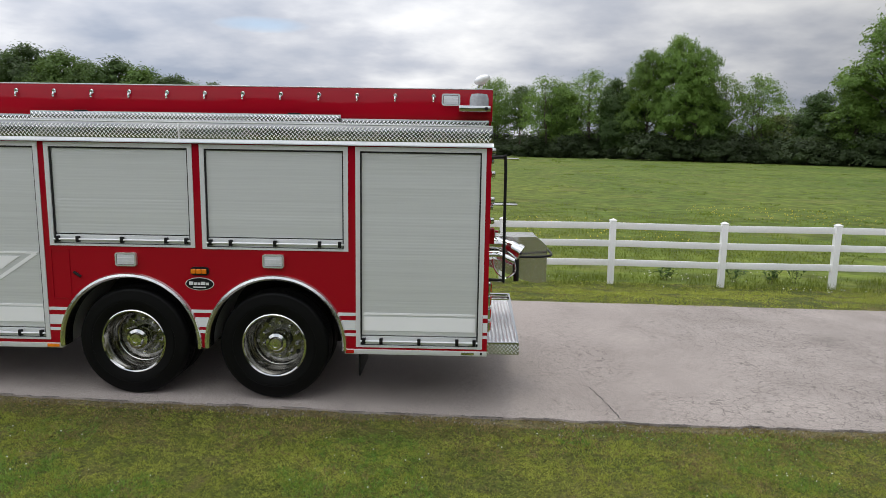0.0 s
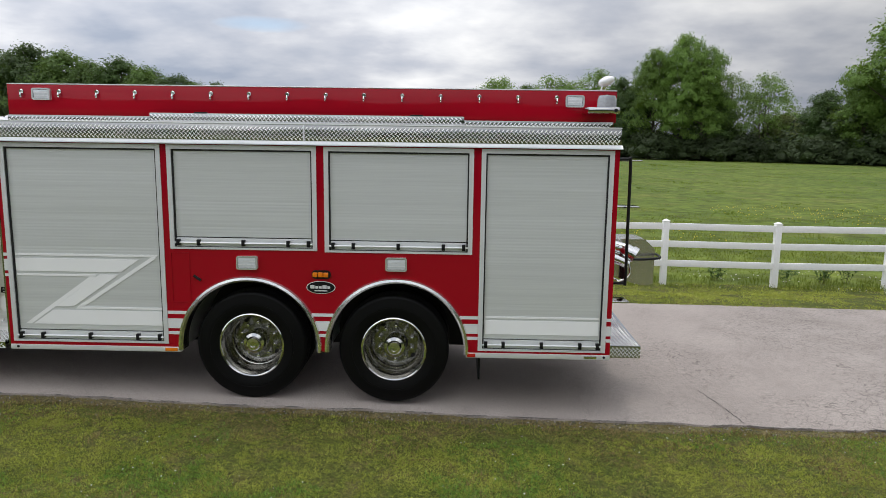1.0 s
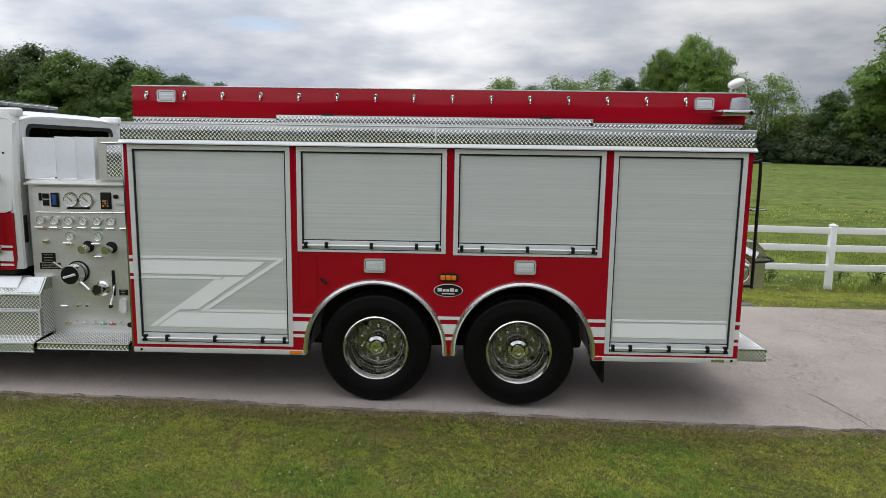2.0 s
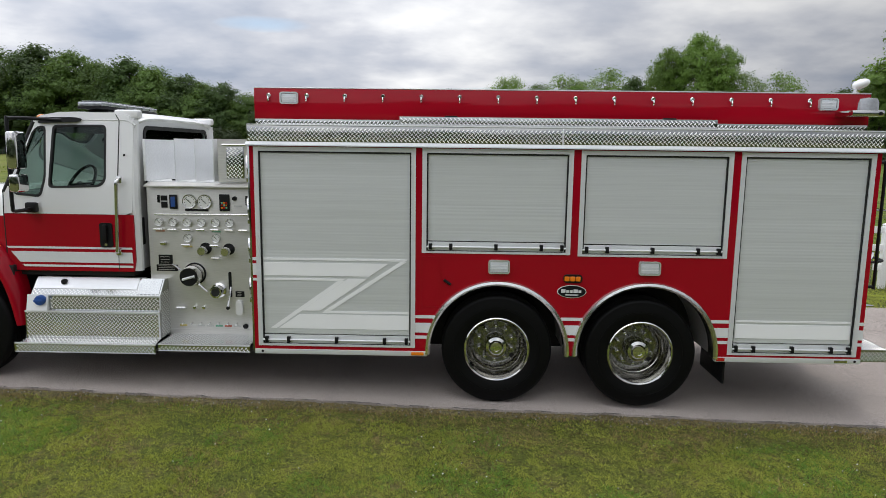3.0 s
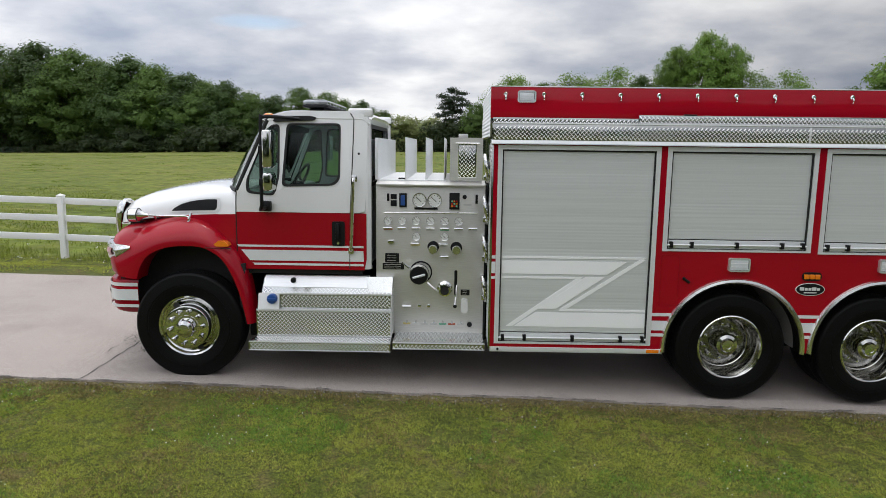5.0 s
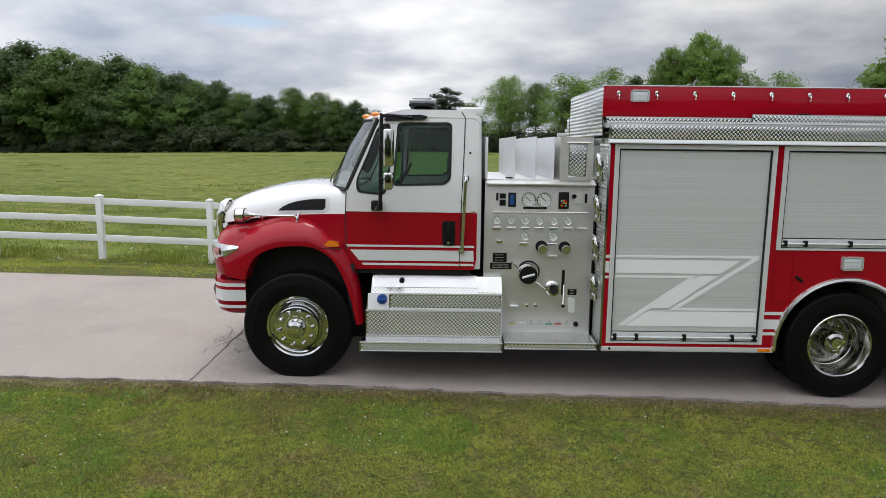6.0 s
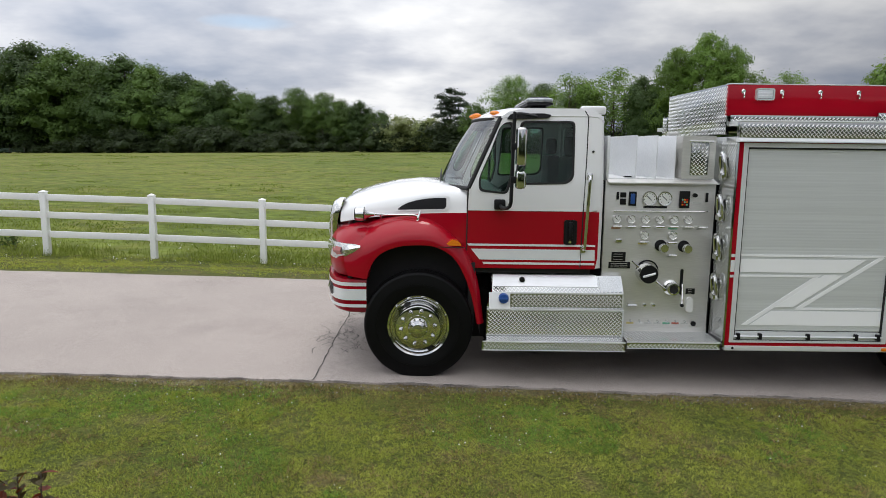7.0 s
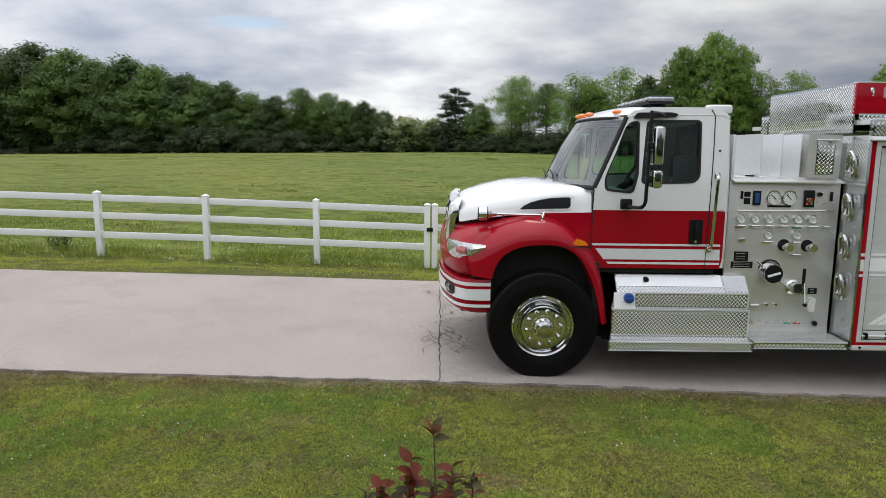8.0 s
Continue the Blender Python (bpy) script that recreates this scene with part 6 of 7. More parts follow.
def make_tree(name, label, cat, seed, h, crown_w, crown_lo, leaf, lobes=13, clumps=42, size=0.55, spread=0.55, slim=1.0, flat=False, trunks=1, heart=0.0, lobe=1.0):
    rng = np.random.default_rng(seed)
    root = empty(name, 0, 0, 0, label=label, category=cat)
    bm = bmesh.new()
    centres, radii = [], []
    for k in range(lobes):
        t = (k + 0.5) / lobes
        z = h * (crown_lo + (0.93 - crown_lo) * t)
        env = crown_w * math.sin(math.pi * min(1, 0.18 + 0.74 * t)) ** 0.8 * slim
        a = k * 2.4 + rng.uniform(-0.5, 0.5)
        q = env * rng.uniform(0.25, 0.72)
        centres.append((q * math.cos(a), q * math.sin(a), z - crown_w * 0.12))
        radii.append(max(0.6, env * lobe * rng.uniform(0.42, 0.62)))
    for tr in range(trunks):
        ox, oy = (rng.uniform(-1, 1, 2) * crown_w * 0.25) if trunks > 1 else (0, 0)
        path, x, y = [], ox, oy
        for i in range(7):
            path.append((x, y, -0.4 + h * 0.86 * i / 6))
            x += rng.uniform(-0.025, 0.025) * h * 0.6
            y += rng.uniform(-0.025, 0.025) * h * 0.6
        r0 = h * 0.016 / math.sqrt(trunks)
        tube(bm, smooth_path(path, 2), [r0 * (1.25 - 1.1 * i / 12) for i in range(13)], 7)
        for k, c in enumerate(centres):
            if k % trunks != tr:
                continue
            f = min(0.8, max(0.18, (c[2] / h) * 0.75))
            i = f / 0.86 * 6
            a, b = Vector(path[int(i)]), Vector(path[min(6, int(i) + 1)])
            s = a.lerp(b, i - int(i))
            e = Vector(c)
            tube(bm, smooth_path([s, s.lerp(e, 0.5) + Vector((0, 0, -0.06 * h * 0.3)), e], 2), [r0 * 0.45 * (1 - 0.8 * j / 4) for j in range(5)], 4)
    part("trunk", bm, BARK, root)
    per = [max(8, int(clumps * (r / (crown_w * 0.5)) ** 1.4)) for r in radii]
    V, F = leaf_cloud(centres, radii, rng, per, spread, size, 0.5 if flat else 0.85, flat)
    if heart:
        hv, hf = crumpled_heart(centres, radii, rng, heart, 0.85)
        V, F = np.concatenate([V, hv]), np.concatenate([F, hf + len(V)])
    V[:, 2] = np.maximum(V[:, 2], 0.15)
    root["top"] = float(np.percentile(V[:, 2], 99.7))
    me = raw_mesh("crown", V.tolist(), F.tolist(), leaf)
    cr = new("crown", me)
    cr.parent = root
    return root


PROTO = {
    "broad": make_tree("broadleaf_tree", "tall dense green broadleaf tree at the pasture edge", "tree", 11, 20, 7.5, 0.14, LEAF, 26, 62, 0.42, 0.50, heart=0.5),
    "near": make_tree("broadleaf_tree", "tall bright green tree with a lobed leafy crown", "tree", 29, 20, 7.4, 0.20, LEAF_BRIGHT, 40, 92, 0.31, 0.36, lobe=0.68),
    "wide": make_tree("broadleaf_tree", "broad green tree with a rounded leafy crown", "tree", 23, 20, 8.5, 0.16, LEAF_LIGHT, 26, 60, 0.42, 0.52, heart=0.5),
    "tall": make_tree("broadleaf_tree", "tall green tree with an uneven open crown and bare lower trunk", "tree", 31, 20, 6.2, 0.38, LEAF_LIGHT, 18, 60, 0.34, 0.50),
    "airy": make_tree("young_tree", "slender light green tree with a thin airy crown", "tree", 47, 16, 5.2, 0.24, LEAF_BRIGHT, 18, 34, 0.28, 0.50, trunks=3),
    "pine": make_tree("pine_tree", "dark pine with flat layered needle tufts", "tree", 59, 18, 5.0, 0.42, LEAF_DARK, 15, 44, 0.36, 0.50, flat=True),
    "bush": make_tree("undergrowth_bush", "dense green undergrowth, shade below the trees put into its colour", "bush", 61, 6, 5.2, 0.10, LEAF_UNDER, 10, 26, 0.36, 0.44, trunks=2, heart=0.5),
    "pale": make_tree("flowering_bush", "pale flowering bush at the wood's edge", "bush", 73, 7, 3.6, 0.10, LEAF_PALE, 11, 38, 0.34, 0.42, trunks=3, heart=0.45),
}
NOMINAL = {k: o["top"] for k, o in PROTO.items()}
GROUPS = {"bush": "undergrowth along the wood", "pale": "flowering bushes"}
used = set()
trng = random.Random(17)


def plant(kind, x, y, top, wide=1.0):
    z = float(ground_z(x, y))
    s = (top - z) / NOMINAL[kind]
    m = pose(x, y, z, 0, 0, trng.uniform(0, 360)) @ Matrix.Diagonal((s * wide, s * wide, s, 1))
    root = PROTO[kind]
    if kind in used:
        return copy_thing(root, m @ Matrix.Diagonal((*(1 / c for c in root.scale), 1)))
    used.add(kind)
    root.matrix_basis = m
    tagged(root, group=GROUPS.get(kind, "trees of the wood"))
    return root


# the wood to the left, seen across the pasture
for x, y, top, kind in ((-231.0, 275, 35.0, "broad"), (-212.8, 270, 37.9, "wide"), (-198.7, 268, 37.9, "broad"), (-184.6, 265, 38.6, "wide"), (-167.3, 262, 39.9, "broad"), (-152.1, 258, 37.0, "wide"), (-140.9, 256, 33.0, "tall"),
                        (-125.7, 250, 33.6, "broad"), (-115.5, 248, 30.6, "wide"), (-104.2, 245, 27.2, "broad"), (-96.0, 243, 24.6, "wide"), (-87.8, 240, 24.1, "broad"), (-77.5, 236, 20.5, "wide"), (-68.3, 232, 18.9, "broad"),
                        (-57.1, 225, 21.3, "tall"), (-55.0, 228, 17.8, "wide"), (-47.9, 220, 19.5, "tall"), (-41.7, 218, 17.2, "wide"), (-35.1, 215, 16.5, "broad"), (-28.5, 212, 13.5, "wide")):
    plant(kind, x, y, top, 1.05 if x < -60 else 0.85)
for k in range(20):
    x = -228 + k * 10.2 + trng.uniform(-3, 3)
    plant("broad" if k % 2 else "wide", x, 262 - max(0, (x + 190)) * 0.29 + 14, 11 + 0.095 * max(0, -x - 30), 1.25)
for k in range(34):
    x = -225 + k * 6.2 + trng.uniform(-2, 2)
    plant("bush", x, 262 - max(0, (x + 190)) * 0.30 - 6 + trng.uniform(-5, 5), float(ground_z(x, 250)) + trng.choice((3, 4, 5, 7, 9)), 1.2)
# wide dark bushes added behind the trunks, closing the sky gaps below the crowns
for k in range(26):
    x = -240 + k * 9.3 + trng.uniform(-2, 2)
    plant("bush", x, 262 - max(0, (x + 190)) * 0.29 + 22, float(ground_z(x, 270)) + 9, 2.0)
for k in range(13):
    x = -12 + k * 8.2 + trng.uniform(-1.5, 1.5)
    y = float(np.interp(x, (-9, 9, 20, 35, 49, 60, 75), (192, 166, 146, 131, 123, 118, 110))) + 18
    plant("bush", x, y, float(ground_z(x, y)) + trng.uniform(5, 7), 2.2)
# the middle: pale bushes, the pine and the thin trees behind the cab
for x, y, top, kind, w in ((-21.3, 205, 11.6, "pale", 1.2), (-16.2, 203, 8.9, "pale", 1.3), (-26.4, 208, 10.5, "bush", 1.1), (-12.6, 199, 10.9, "pale", 1.0), (-6.6, 195, 19.2, "pine", 0.95), (-9.1, 196, 10.4, "bush", 1.2), (-1.9, 192, 11.4, "bush", 1.2),
                            (0.1, 186, 14.4, "wide", 0.8), (7.5, 170, 19.9, "airy", 0.95), (10.3, 172, 20.4, "airy", 0.8), (14.9, 162, 17.7, "tall", 0.8), (19.5, 150, 18.7, "airy", 1.0), (23.1, 152, 17.3, "wide", 0.75),
                            (28.5, 146, 19.5, "airy", 1.1), (32.3, 140, 17.2, "broad", 0.75), (36.9, 134, 22.1, "near", 0.72), (41.8, 131, 24.4, "near", 0.66), (44.6, 128, 21.5, "near", 0.7), (49.3, 128, 17.2, "airy", 0.85), (55.1, 126, 17.0, "airy", 0.85),
                            (33.8, 136, 14.2, "broad", 0.9), (47.2, 130, 14.1, "broad", 1.0)):
    plant(kind, x, y, top, w)
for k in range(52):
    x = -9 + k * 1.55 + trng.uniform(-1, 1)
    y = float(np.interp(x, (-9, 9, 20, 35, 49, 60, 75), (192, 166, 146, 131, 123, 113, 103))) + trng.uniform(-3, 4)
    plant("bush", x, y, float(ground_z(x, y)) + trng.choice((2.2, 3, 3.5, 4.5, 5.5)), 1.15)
for x, y, top, kind, w in ((58.7, 126, 9.5, "pale", 0.9), (62.9, 120, 13.3, "broad", 0.9), (61.8, 128, 9.9, "bush", 1.2), (67.0, 118, 11.4, "bush", 1.2), (65.0, 112, 16.4, "near", 0.85), (69.6, 108, 27.5, "near", 0.9), (76.3, 106, 25.9, "near", 0.95), (67.0, 107, 7.0, "bush", 1.2), (73.2, 104, 7.0, "bush", 1.2),
                            (71.2, 150, 11.4, "near", 1.3), (78.4, 165, 11.4, "broad", 1.5), (85.7, 103, 21.9, "near", 0.9), (96.0, 105, 23.9, "broad", 1.0)):
    plant(kind, x, y, top, w)

# the trees across the lawn behind, which the polished metal mirrors
for k in range(7):
    plant("broad" if k % 2 else "wide", -60 + k * 17 + trng.uniform(-2, 2), -34 + trng.uniform(-4, 4), trng.uniform(6.5, 8.5), 2.4)
for k in range(9):
    plant("bush", -60 + k * 13 + trng.uniform(-1, 1), -28 + trng.uniform(-2, 2), trng.uniform(4, 5.5), 3.2)
for k in range(13):
    plant("bush", -62 + k * 9 + trng.uniform(-1, 1), -35 + trng.uniform(-2, 2), trng.uniform(6, 7.5), 2.0)

# far field gates by the wood
GATE_GREEN = material("faded_green_paint", (0.05, 0.095, 0.07), 0.6, 0, 0.2, 3)
fg = empty("field_gate", -170, 246, float(ground_z(-170, 246)), label="row of faded green tubular field gates", category="gate")
for i, x in enumerate((-184, -178.5, -173, -167.5, -162)):
    gz = float(ground_z(x, 246))
    part("gate_post", tubed([(x, 246, gz - 0.3), (x, 246, gz + 2.0)], 0.09, 6), BARK, fg)
    if i:
        for h in (0.5, 0.9, 1.3, 1.7):
            part("bar", tubed([(x - 5.4, 246, gz + h), (x - 0.1, 246, gz + h)], 0.05, 5), GATE_GREEN, fg)


# ---------------------------------------------------------------- grass
def patches(x, y, cell, seed):
    """Smooth random patches between 0 and 1, of about that many metres."""
    g = np.random.default_rng(seed).uniform(size=(256, 256))
    u, v = x / cell + 900, y / cell + 900
    i, j = np.floor(u).astype(int), np.floor(v).astype(int)
    a, b = u - i, v - j
    a, b = a * a * (3 - 2 * a), b * b * (3 - 2 * b)
    G = lambda p, q: g[p % 256, q % 256]
    return (G(i, j) * (1 - a) + G(i + 1, j) * a) * (1 - b) + (G(i, j + 1) * (1 - a) + G(i + 1, j + 1) * a) * b


def blades(name, label, mat, x0, x1, y0, y1, count, h0, h1, w, seed, keep=None, lean_=0.5, cell=0.12):
    rng = np.random.default_rng(seed)
    x, y = rng.uniform(x0, x1, count), rng.uniform(y0, y1, count)
    lump = 0.55 * patches(x, y, cell, seed) + 0.45 * patches(x, y, cell * 4.3, seed + 50)
    ok = rng.uniform(size=count) < np.clip((lump - 0.25) * 2.6, 0.08, 1)
    if keep is not None:
        ok &= keep(x, y, rng)
    x, y, lump = x[ok], y[ok], lump[ok]
    n = len(x)
    z = ground_z(x, y)
    h = rng.uniform(h0, h1, n) * (0.55 + 0.8 * lump)
    a, b = rng.uniform(0, 2 * np.pi, n), rng.uniform(0, 2 * np.pi, n)
    ww = w * rng.uniform(0.6, 1.4, n)
    dx, dy = np.cos(a) * ww / 2, np.sin(a) * ww / 2
    l = h * lean_ * rng.uniform(0.1, 1.2, n)
    P = np.stack([np.stack([x - dx, y - dy, z - 0.01], 1), np.stack([x + dx, y + dy, z - 0.01], 1), np.stack([x + np.cos(b) * l, y + np.sin(b) * l, z + h], 1)], 1).reshape(-1, 3)
    me = bpy.data.meshes.new(name)
    me.vertices.add(3 * n), me.loops.add(3 * n), me.polygons.add(n)
    me.vertices.foreach_set("co", P.astype(np.float32).ravel())
    me.loops.foreach_set("vertex_index", np.arange(3 * n, dtype=np.int32))
    me.polygons.foreach_set("loop_start", np.arange(0, 3 * n, 3, dtype=np.int32))
    me.update(), me.validate()
    me.materials.append(mat)
    return tagged(new(name, me), label, "grass", kind="stuff")


def off_road(x, y, rng):
    near = 6.265 + 0.045 * np.tanh(x / 6)
    w = 0.28 + 0.60 * patches(x, y, 0.45, 77)
    p = np.clip((near - 0.02 - y) / w, 0.14, 1) * (0.35 + 0.65 * (patches(x, y, 0.22, 78) > 0.35 * np.exp(-(near - y) / 0.5) * 1.6))
    return (y < near + 0.03) & (rng.uniform(size=len(x)) < p)


def by_road(x, y, rng):
    near = 6.265 + 0.045 * np.tanh(x / 6)
    d = near + 0.05 - y
    wav = 0.38 + 0.12 * np.sin(x * 1.3) + 0.08 * np.sin(x * 3.7 + 1)
    return (d > 0) & (rng.uniform(size=len(x)) < np.exp(-d / wav))


blades("lawn_grass", "short mown green lawn grass beside the lane", GRASS, -20, 9, 4.1, 6.4, 1150000, 0.006, 0.016, 0.0085, 1, off_road, 2.3, 0.040)
blades("clover_patches", "low dark green clover patches in the lawn", CLOVER, -20, 9, 4.1, 6.25, 420000, 0.012, 0.024, 0.012, 8, lambda x, y, r: (patches(x, y, 0.9, 93) * (0.5 + 0.5 * patches(x, y, 0.25, 94)) > 0.45) & off_road(x, y, r), 2.2, 0.06)
blades("dry_lawn_grass", "dry straw-coloured grass along the asphalt edge", GRASS_DRY, -20, 9, 4.2, 6.4, 1000000, 0.008, 0.024, 0.008, 2, by_road, 1.7, 0.05)
blades("dry_lawn_grass", "dry straw-coloured tufts in the lawn", GRASS_DRY, -20, 9, 4.2, 6.0, 260000, 0.010, 0.028, 0.008, 3, lambda x, y, r: patches(x, y, 0.5, 91) * (0.5 + 0.5 * patches(x, y, 0.1, 92)) > 0.50, 2.0, 0.06)
blades("verge_grass", "mown green verge in front of the fence", GRASS, -30, 22, 11.4, 15.2, 190000, 0.014, 0.034, 0.018, 4, None, 1.5, 0.25)
blades("dry_verge_grass", "dry grass on the far verge", GRASS_DRY, -30, 22, 11.4, 14.0, 26000, 0.014, 0.03, 0.014, 5, None, 1.2, 0.3)
blades("fence_line_grass", "longer grass left standing under the fence", TALL, -34, 26, 14.6, 16.0, 30000, 0.06, 0.20, 0.014, 6, None, 0.6, 0.3)
blades("pasture_grass", "rough green pasture grass", TALL, -32, 28, 15.6, 38, 200000, 0.03, 0.11, 0.025, 7, lambda x, y, r: r.uniform(size=len(x)) < np.clip((38 - y) / 18, 0, 1), 1.2, 0.9)


def tussocks(name, label, mat, x0, x1, y0, y1, count, seed):
    rng = np.random.default_rng(seed)
    cy = y0 + (y1 - y0) * rng.uniform(size=count) ** 1.5
    cx = (x0 + x1) / 2 + (x1 - x0) * rng.uniform(-0.5, 0.5, count) * (0.35 + 0.65 * (cy - y0) / (y1 - y0))
    n = 22
    s = np.repeat(rng.uniform(0.5, 1.5, count) * (0.6 + cy / 90), n)
    x = np.repeat(cx, n) + rng.normal(size=count * n) * 0.34 * s
    y = np.repeat(cy, n) + rng.normal(size=count * n) * 0.30 * s
    z, h, w = ground_z(x, y), 0.055 * s * rng.uniform(0.4, 1.2, count * n), 0.035 * s
    a, b = rng.uniform(-0.5, 0.5, count * n), rng.uniform(0, 6.28, count * n)
    V = np.stack([np.stack([x - w * np.cos(a), y - w * np.sin(a), z - 0.02], 1), np.stack([x + w * np.cos(a), y + w * np.sin(a), z - 0.02], 1), np.stack([x + h * np.cos(b), y + h * np.sin(b), z + h], 1)], 1).reshape(-1, 3)
    F = np.arange(3 * count * n).reshape(-1, 3)
    return tagged(new(name, raw_mesh(name, V.tolist(), F.tolist(), mat)), label, "grass", kind="stuff")


tussocks("tussock_grass", "darker green grass tussocks scattered over the pasture", TUSSOCK, -150, 110, 20, 150, 1500, 33)


def specks(name, label, mat, x0, x1, y0, y1, count, size, h, seed, keep=None):
    rng = np.random.default_rng(seed)
    x, y = rng.uniform(x0, x1, count), rng.uniform(y0, y1, count)
    if keep is not None:
        k = keep(x, y, rng)
        x, y = x[k], y[k]
    z = ground_z(x, y) + h * rng.uniform(0.6, 1.2, len(x))
    V, F = [], []
    for i, (a, b, c) in enumerate(zip(x, y, z)):
        s = size * rng.uniform(0.6, 1.3)
        V += [(a - s, b, c), (a, b - s, c), (a + s, b, c), (a, b + s, c), (a, b, c + s), (a, b, c - s)]
        k = 6 * i
        F += [(k, k + 1, k + 4), (k + 1, k + 2, k + 4), (k + 2, k + 3, k + 4), (k + 3, k, k + 4), (k + 1, k, k + 5), (k + 2, k + 1, k + 5), (k + 3, k + 2, k + 5), (k, k + 3, k + 5)]
    return tagged(new(name, raw_mesh(name, V, F, mat)), label, "flowers", kind="stuff")


clumpy = lambda x, y, r: np.sin(x * 1.1 + 2) * np.sin(y * 2.7 + x * 0.6) > 0.15
specks("clover_flowers", "tiny white clover heads in the lawn", PETAL, -20, 9, 4.3, 6.0, 700, 0.006, 0.025, 21, lambda x, y, r: patches(x, y, 0.9, 93) * (0.5 + 0.5 * patches(x, y, 0.25, 94)) > 0.40)
specks("clover_flowers", "white clover heads below the fence", PETAL, -30, 20, 14.0, 17.0, 1500, 0.014, 0.10, 22, clumpy)
specks("buttercups", "drifts of yellow buttercups in the pasture", PETAL_Y, -10, 30, 17.5, 40, 2600, 0.022, 0.24, 23, lambda x, y, r: np.sin(x * 0.23 + 1) * np.sin(y * 0.31 + x * 0.1) > 0.35)


# ---------------------------------------------------------------- weeds and the red-leaved shrub
def leaf_mesh(name, l, w, mat, fold=0.25):
    V, F = [], []
    for i in range(7):
        t = i / 6
        b = w * math.sin(math.pi * t ** 0.8) ** 0.9 * 0.5 + 0.0008
        z = -0.18 * l * t * t
        V += [(l * t, -b, z + fold * b), (l * t, 0, z), (l * t, b, z + fold * b)]
    for i in range(6):
        k = 3 * i
        F += [(k, k + 3, k + 4, k + 1), (k + 1, k + 4, k + 5, k + 2)]
    return raw_mesh(name, V, F, mat, True)


def shrub(name, label, cat, x, y, height, leaves, stems, spread, mat, seed, l=0.055, w=0.026, top_only=0.45, low=0.25, tips=None):
    rng = random.Random(seed)
    gz = float(ground_z(x, y))
    root = empty(name, x, y, gz, label=label, category=cat)
    meshes = [leaf_mesh("leaf", l * f, w * f, LEAF_DULL if tips and fo in (0.35, 0.5) else mat, fo) for f, fo in ((1, 0.25), (0.8, 0.5), (1.15, 0.15), (0.9, 0.35))]
    n = 0
    for k in range(stems):
        a = k * 2.4 + rng.uniform(-0.4, 0.4)
        r = spread * math.sqrt((k + 0.6) / stems)
        tip = Vector((x + r * math.cos(a), y + r * math.sin(a) * 0.7, gz + height * (1 - low * (r / spread) * rng.uniform(0.5, 1.0))))
        if tips:
            tip = Vector((x + tips[k][0], y + rng.uniform(-0.07, 0.07), tips[k][1] - 0.02))
        mid = Vector((x, y, gz)).lerp(tip, 0.55) + Vector((rng.uniform(-1, 1), rng.uniform(-1, 1), 0)) * 0.05 * height * 0.4
        path = smooth_path([(x + 0.02 * math.cos(a), y + 0.02 * math.sin(a), gz - 0.05), mid, tip], 8)
        part("stem", tubed(path, [(0.005 if tips else 0.009) * height * (1 - 0.75 * i / (len(path) - 1)) for i in range(len(path))], 6), BARK, root, "thin woody stem")
        per = leaves // stems if not tips or k else 6
        for i in range(per):
            t = 1 - (1 - top_only) * (0.15 if tips and not k else 1) * (i / per) ** 1.1
            j = t * (len(path) - 1)
            p = path[int(j)].lerp(path[min(len(path) - 1, int(j) + 1)], j - int(j))
            o = new("leaf", meshes[rng.randrange(4)])
            o.parent, o.matrix_parent_inverse = root, Matrix.Translation(-root.location)
            o.matrix_basis = pose(p.x, p.y, p.z, rng.uniform(-40, 40), rng.uniform(-65, 5), i * 137.5 + rng.uniform(-25, 25))
            n += 1
    return root


TIPS = ((-0.017, 1.656), (0.032, 1.56), (-0.075, 1.565), (-0.082, 1.52), (-0.158, 1.487), (-0.2, 1.45), (0.093, 1.48), (-0.02, 1.465), (-0.128, 1.46), (0.03, 1.47))
shrub("red_leaved_shrub", "young shrub with glossy dark red leaves on the lawn", "shrub", -9.490, 1.87, 1.42, 170, 10, 0.22, LEAF_RED, 9, 0.046, 0.025, 0.86, 0.10, TIPS)
for x, y, h in ((-18.3, 15.5, 0.45), (-18.6, 15.6, 0.35), (7.2, 15.5, 0.4), (6.4, 15.6, 0.35), (7.8, 15.6, 0.42), (4.8, 15.6, 0.3)):
    shrub("weed", "leafy green weed clump behind the fence", "weed", x, y, h, 60, 6, 0.25, LEAF, int(x * 10) + 500, 0.12, 0.04, 0.2)

# ---------------------------------------------------------------- bare edge of the lawn and loose gravel
rows = []
for x in np.arange(-22, 12, 0.15):
    e = near_edge(x) + 0.03
    w = 0.15 + 0.12 * noise.noise((x * 0.9, 5, 0)) + 0.12 * noise.noise((x * 3.3, 9, 0))
    rows.append([(x, e - w * k / 4, float(ground_z(x, e - w * k / 4)) + (0.004 if k < 4 else -0.01)) for k in range(5)])
bm = sheet(bmesh.new(), rows)
bmesh.ops.recalc_face_normals(bm, faces=bm.faces)
tagged(part("dirt_edge", bm, DIRT), "bare brown soil along the broken asphalt edge", "soil", kind="structure")
near_band = lambda x, y, r: (y < 6.265 + 0.045 * np.tanh(x / 6) + 0.12) & (r.uniform(size=len(x)) < np.exp(-np.abs(6.265 + 0.045 * np.tanh(x / 6) + 0.02 - y) / 0.09))
STONE = material("gravel", (0.24, 0.22, 0.20), 0.9, 0, 0.2, 20, 0, 1, 0, 1, 0, 0.6)
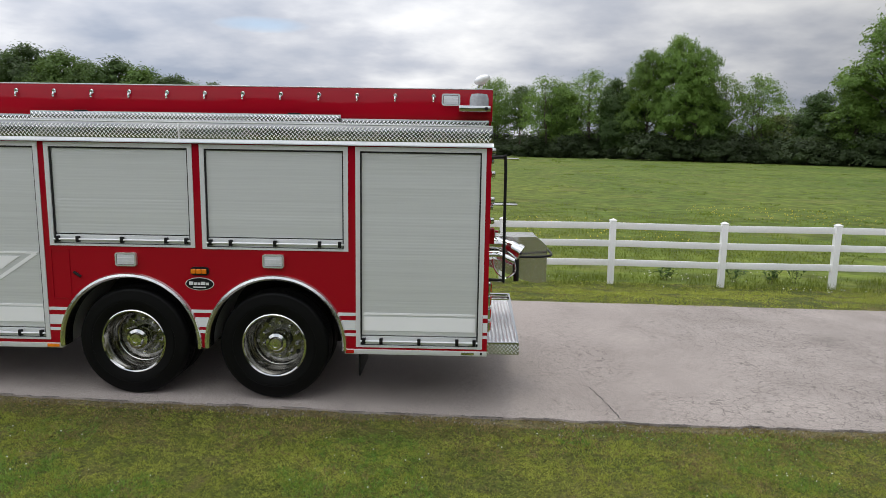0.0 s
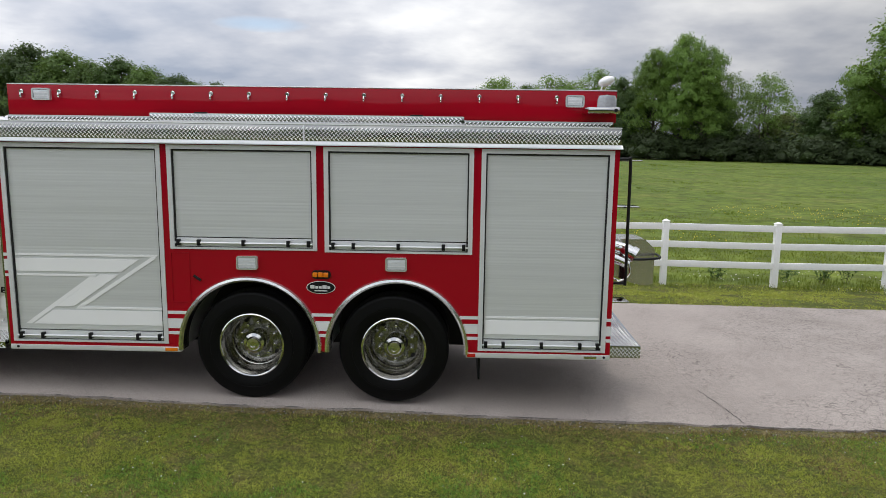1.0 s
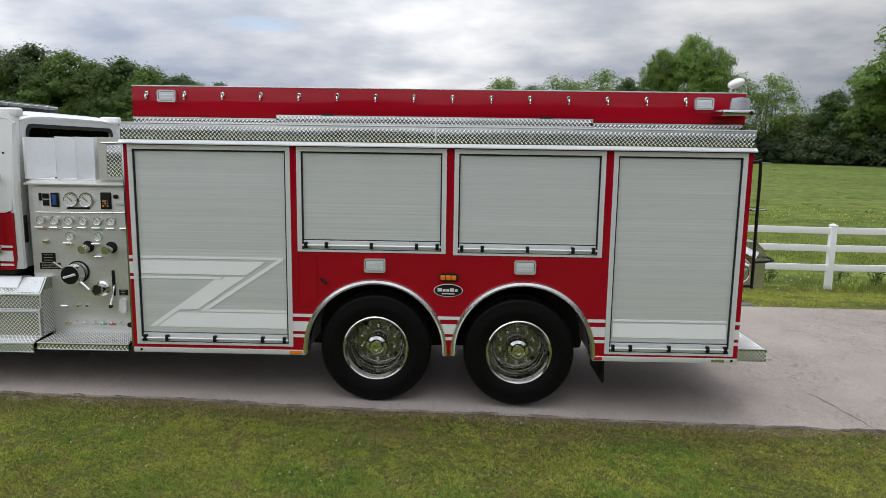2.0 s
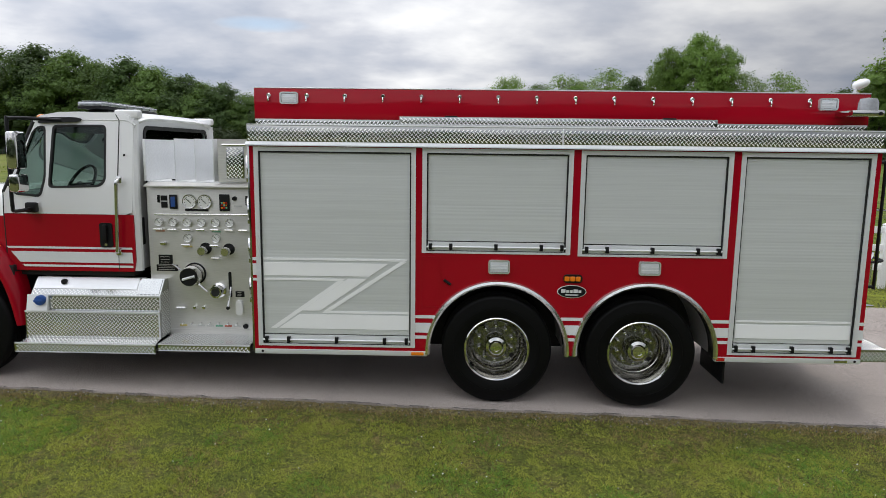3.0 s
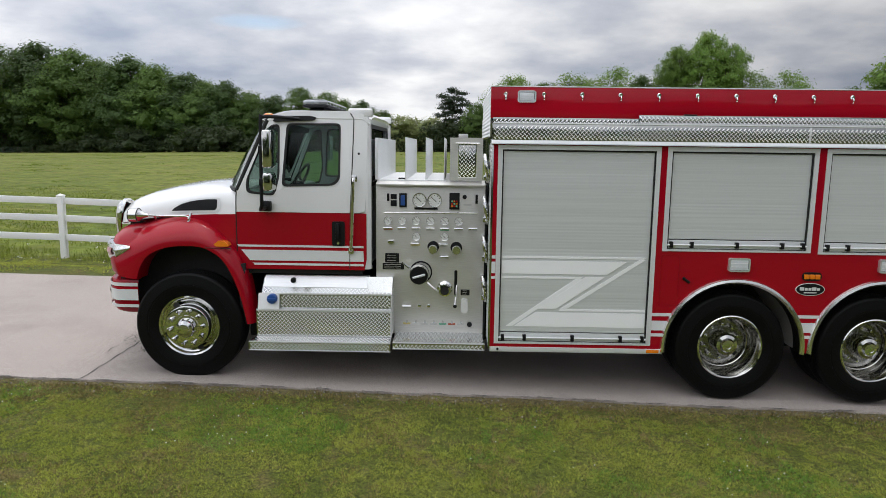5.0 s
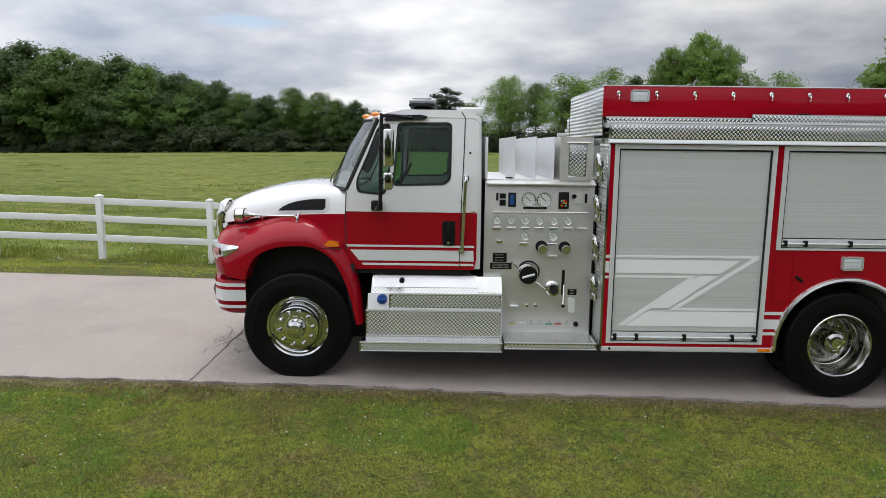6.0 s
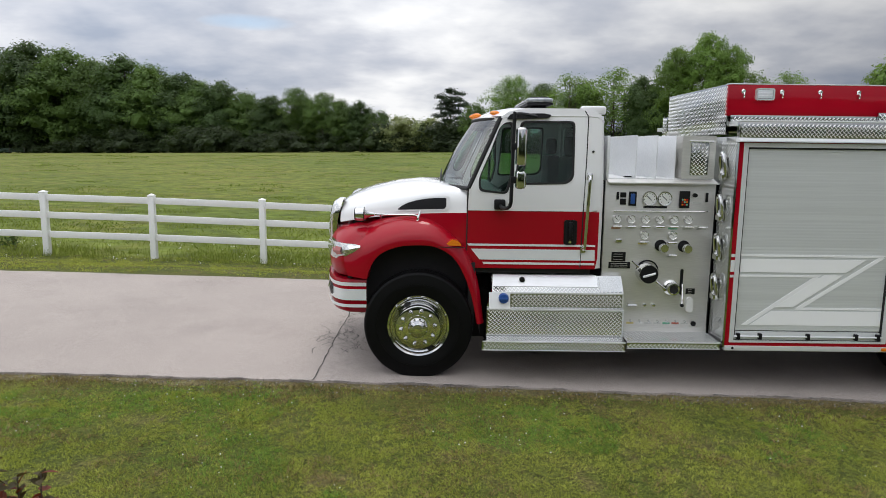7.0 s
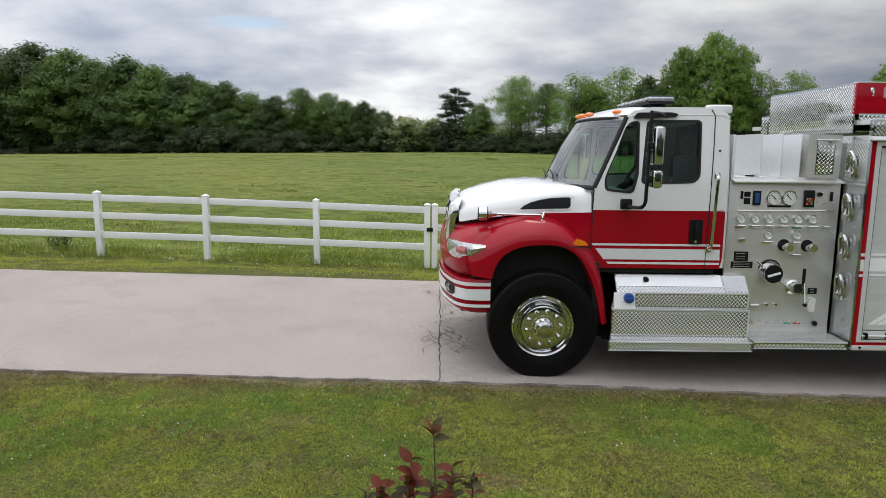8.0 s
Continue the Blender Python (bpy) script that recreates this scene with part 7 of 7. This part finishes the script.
specks("gravel", "loose grey gravel along the asphalt edge", STONE, -20, 9, 5.8, 6.45, 16000, 0.0075, 0.012, 31, near_band)
ob = bpy.data.objects["gravel"]
tagged(ob, category="gravel")

# ---------------------------------------------------------------- cracks in the asphalt
def crack(pts, w, seed):
    rng = random.Random(seed)
    path = smooth_path([(x, y, 0) for x, y in pts], 10)
    L_, R_ = [], []
    for i, p in enumerate(path):
        j = rng.uniform(-1, 1) * 0.011
        k = w * rng.uniform(0.4, 1.3)
        z = float(road_z(p.x)) - float(far_fall(p.x, p.y)) + 0.004
        L_.append((p.x + j - k, p.y, z)), R_.append((p.x + j + k, p.y, z))
    return sheet(bmesh.new(), [L_, R_])


part("crack", crack([(-9.51, 6.24), (-9.518, 7.2), (-9.529, 8.7), (-9.547, 10.9), (-9.55, 11.3)], 0.0065, 1), CRACK, road, "dark transverse crack")
for k in range(64):
    r = random.Random(40 + k)
    x, y = -9.5 + r.uniform(-0.30, 0.85) * r.uniform(0.3, 1), r.uniform(7.0, 10.2)
    part("crack", crack([(x, y), (x + r.uniform(-0.2, 0.2), y + 0.2), (x + r.uniform(-0.35, 0.35), y + 0.4)], 0.0042, 60 + k), CRACK, road)
part("crack", crack([(1.50, 6.33), (1.47, 6.55), (1.42, 6.85), (1.36, 7.2)], 0.005, 140), CRACK, road)

# the broken dark lip of the asphalt
LIP = material("broken_asphalt_lip", (0.060, 0.055, 0.050), 0.95, 0, 0.5, 30)
lip_rng = random.Random(77)
x = -22.0
while x < 11.5:
    xs = np.arange(x, x + lip_rng.uniform(0.10, 0.55), 0.025)
    L_, R_ = [], []
    for i, q in enumerate(xs):
        e, k = near_edge(q), 0.0055 * lip_rng.uniform(0.1, 1.6) * (0.2 if i in (0, len(xs) - 1) else 1)
        j, z = lip_rng.uniform(-0.008, 0.008), float(road_z(q)) + 0.004
        L_.append((q, e - 0.006 + j - k, z)), R_.append((q, e - 0.002 + j + k, z))
    if len(xs) > 2:
        part("broken_lip", sheet(bmesh.new(), [L_, R_]), LIP, road, "dark broken lip of the asphalt")
    x = xs[-1] + lip_rng.uniform(0.02, 0.30)
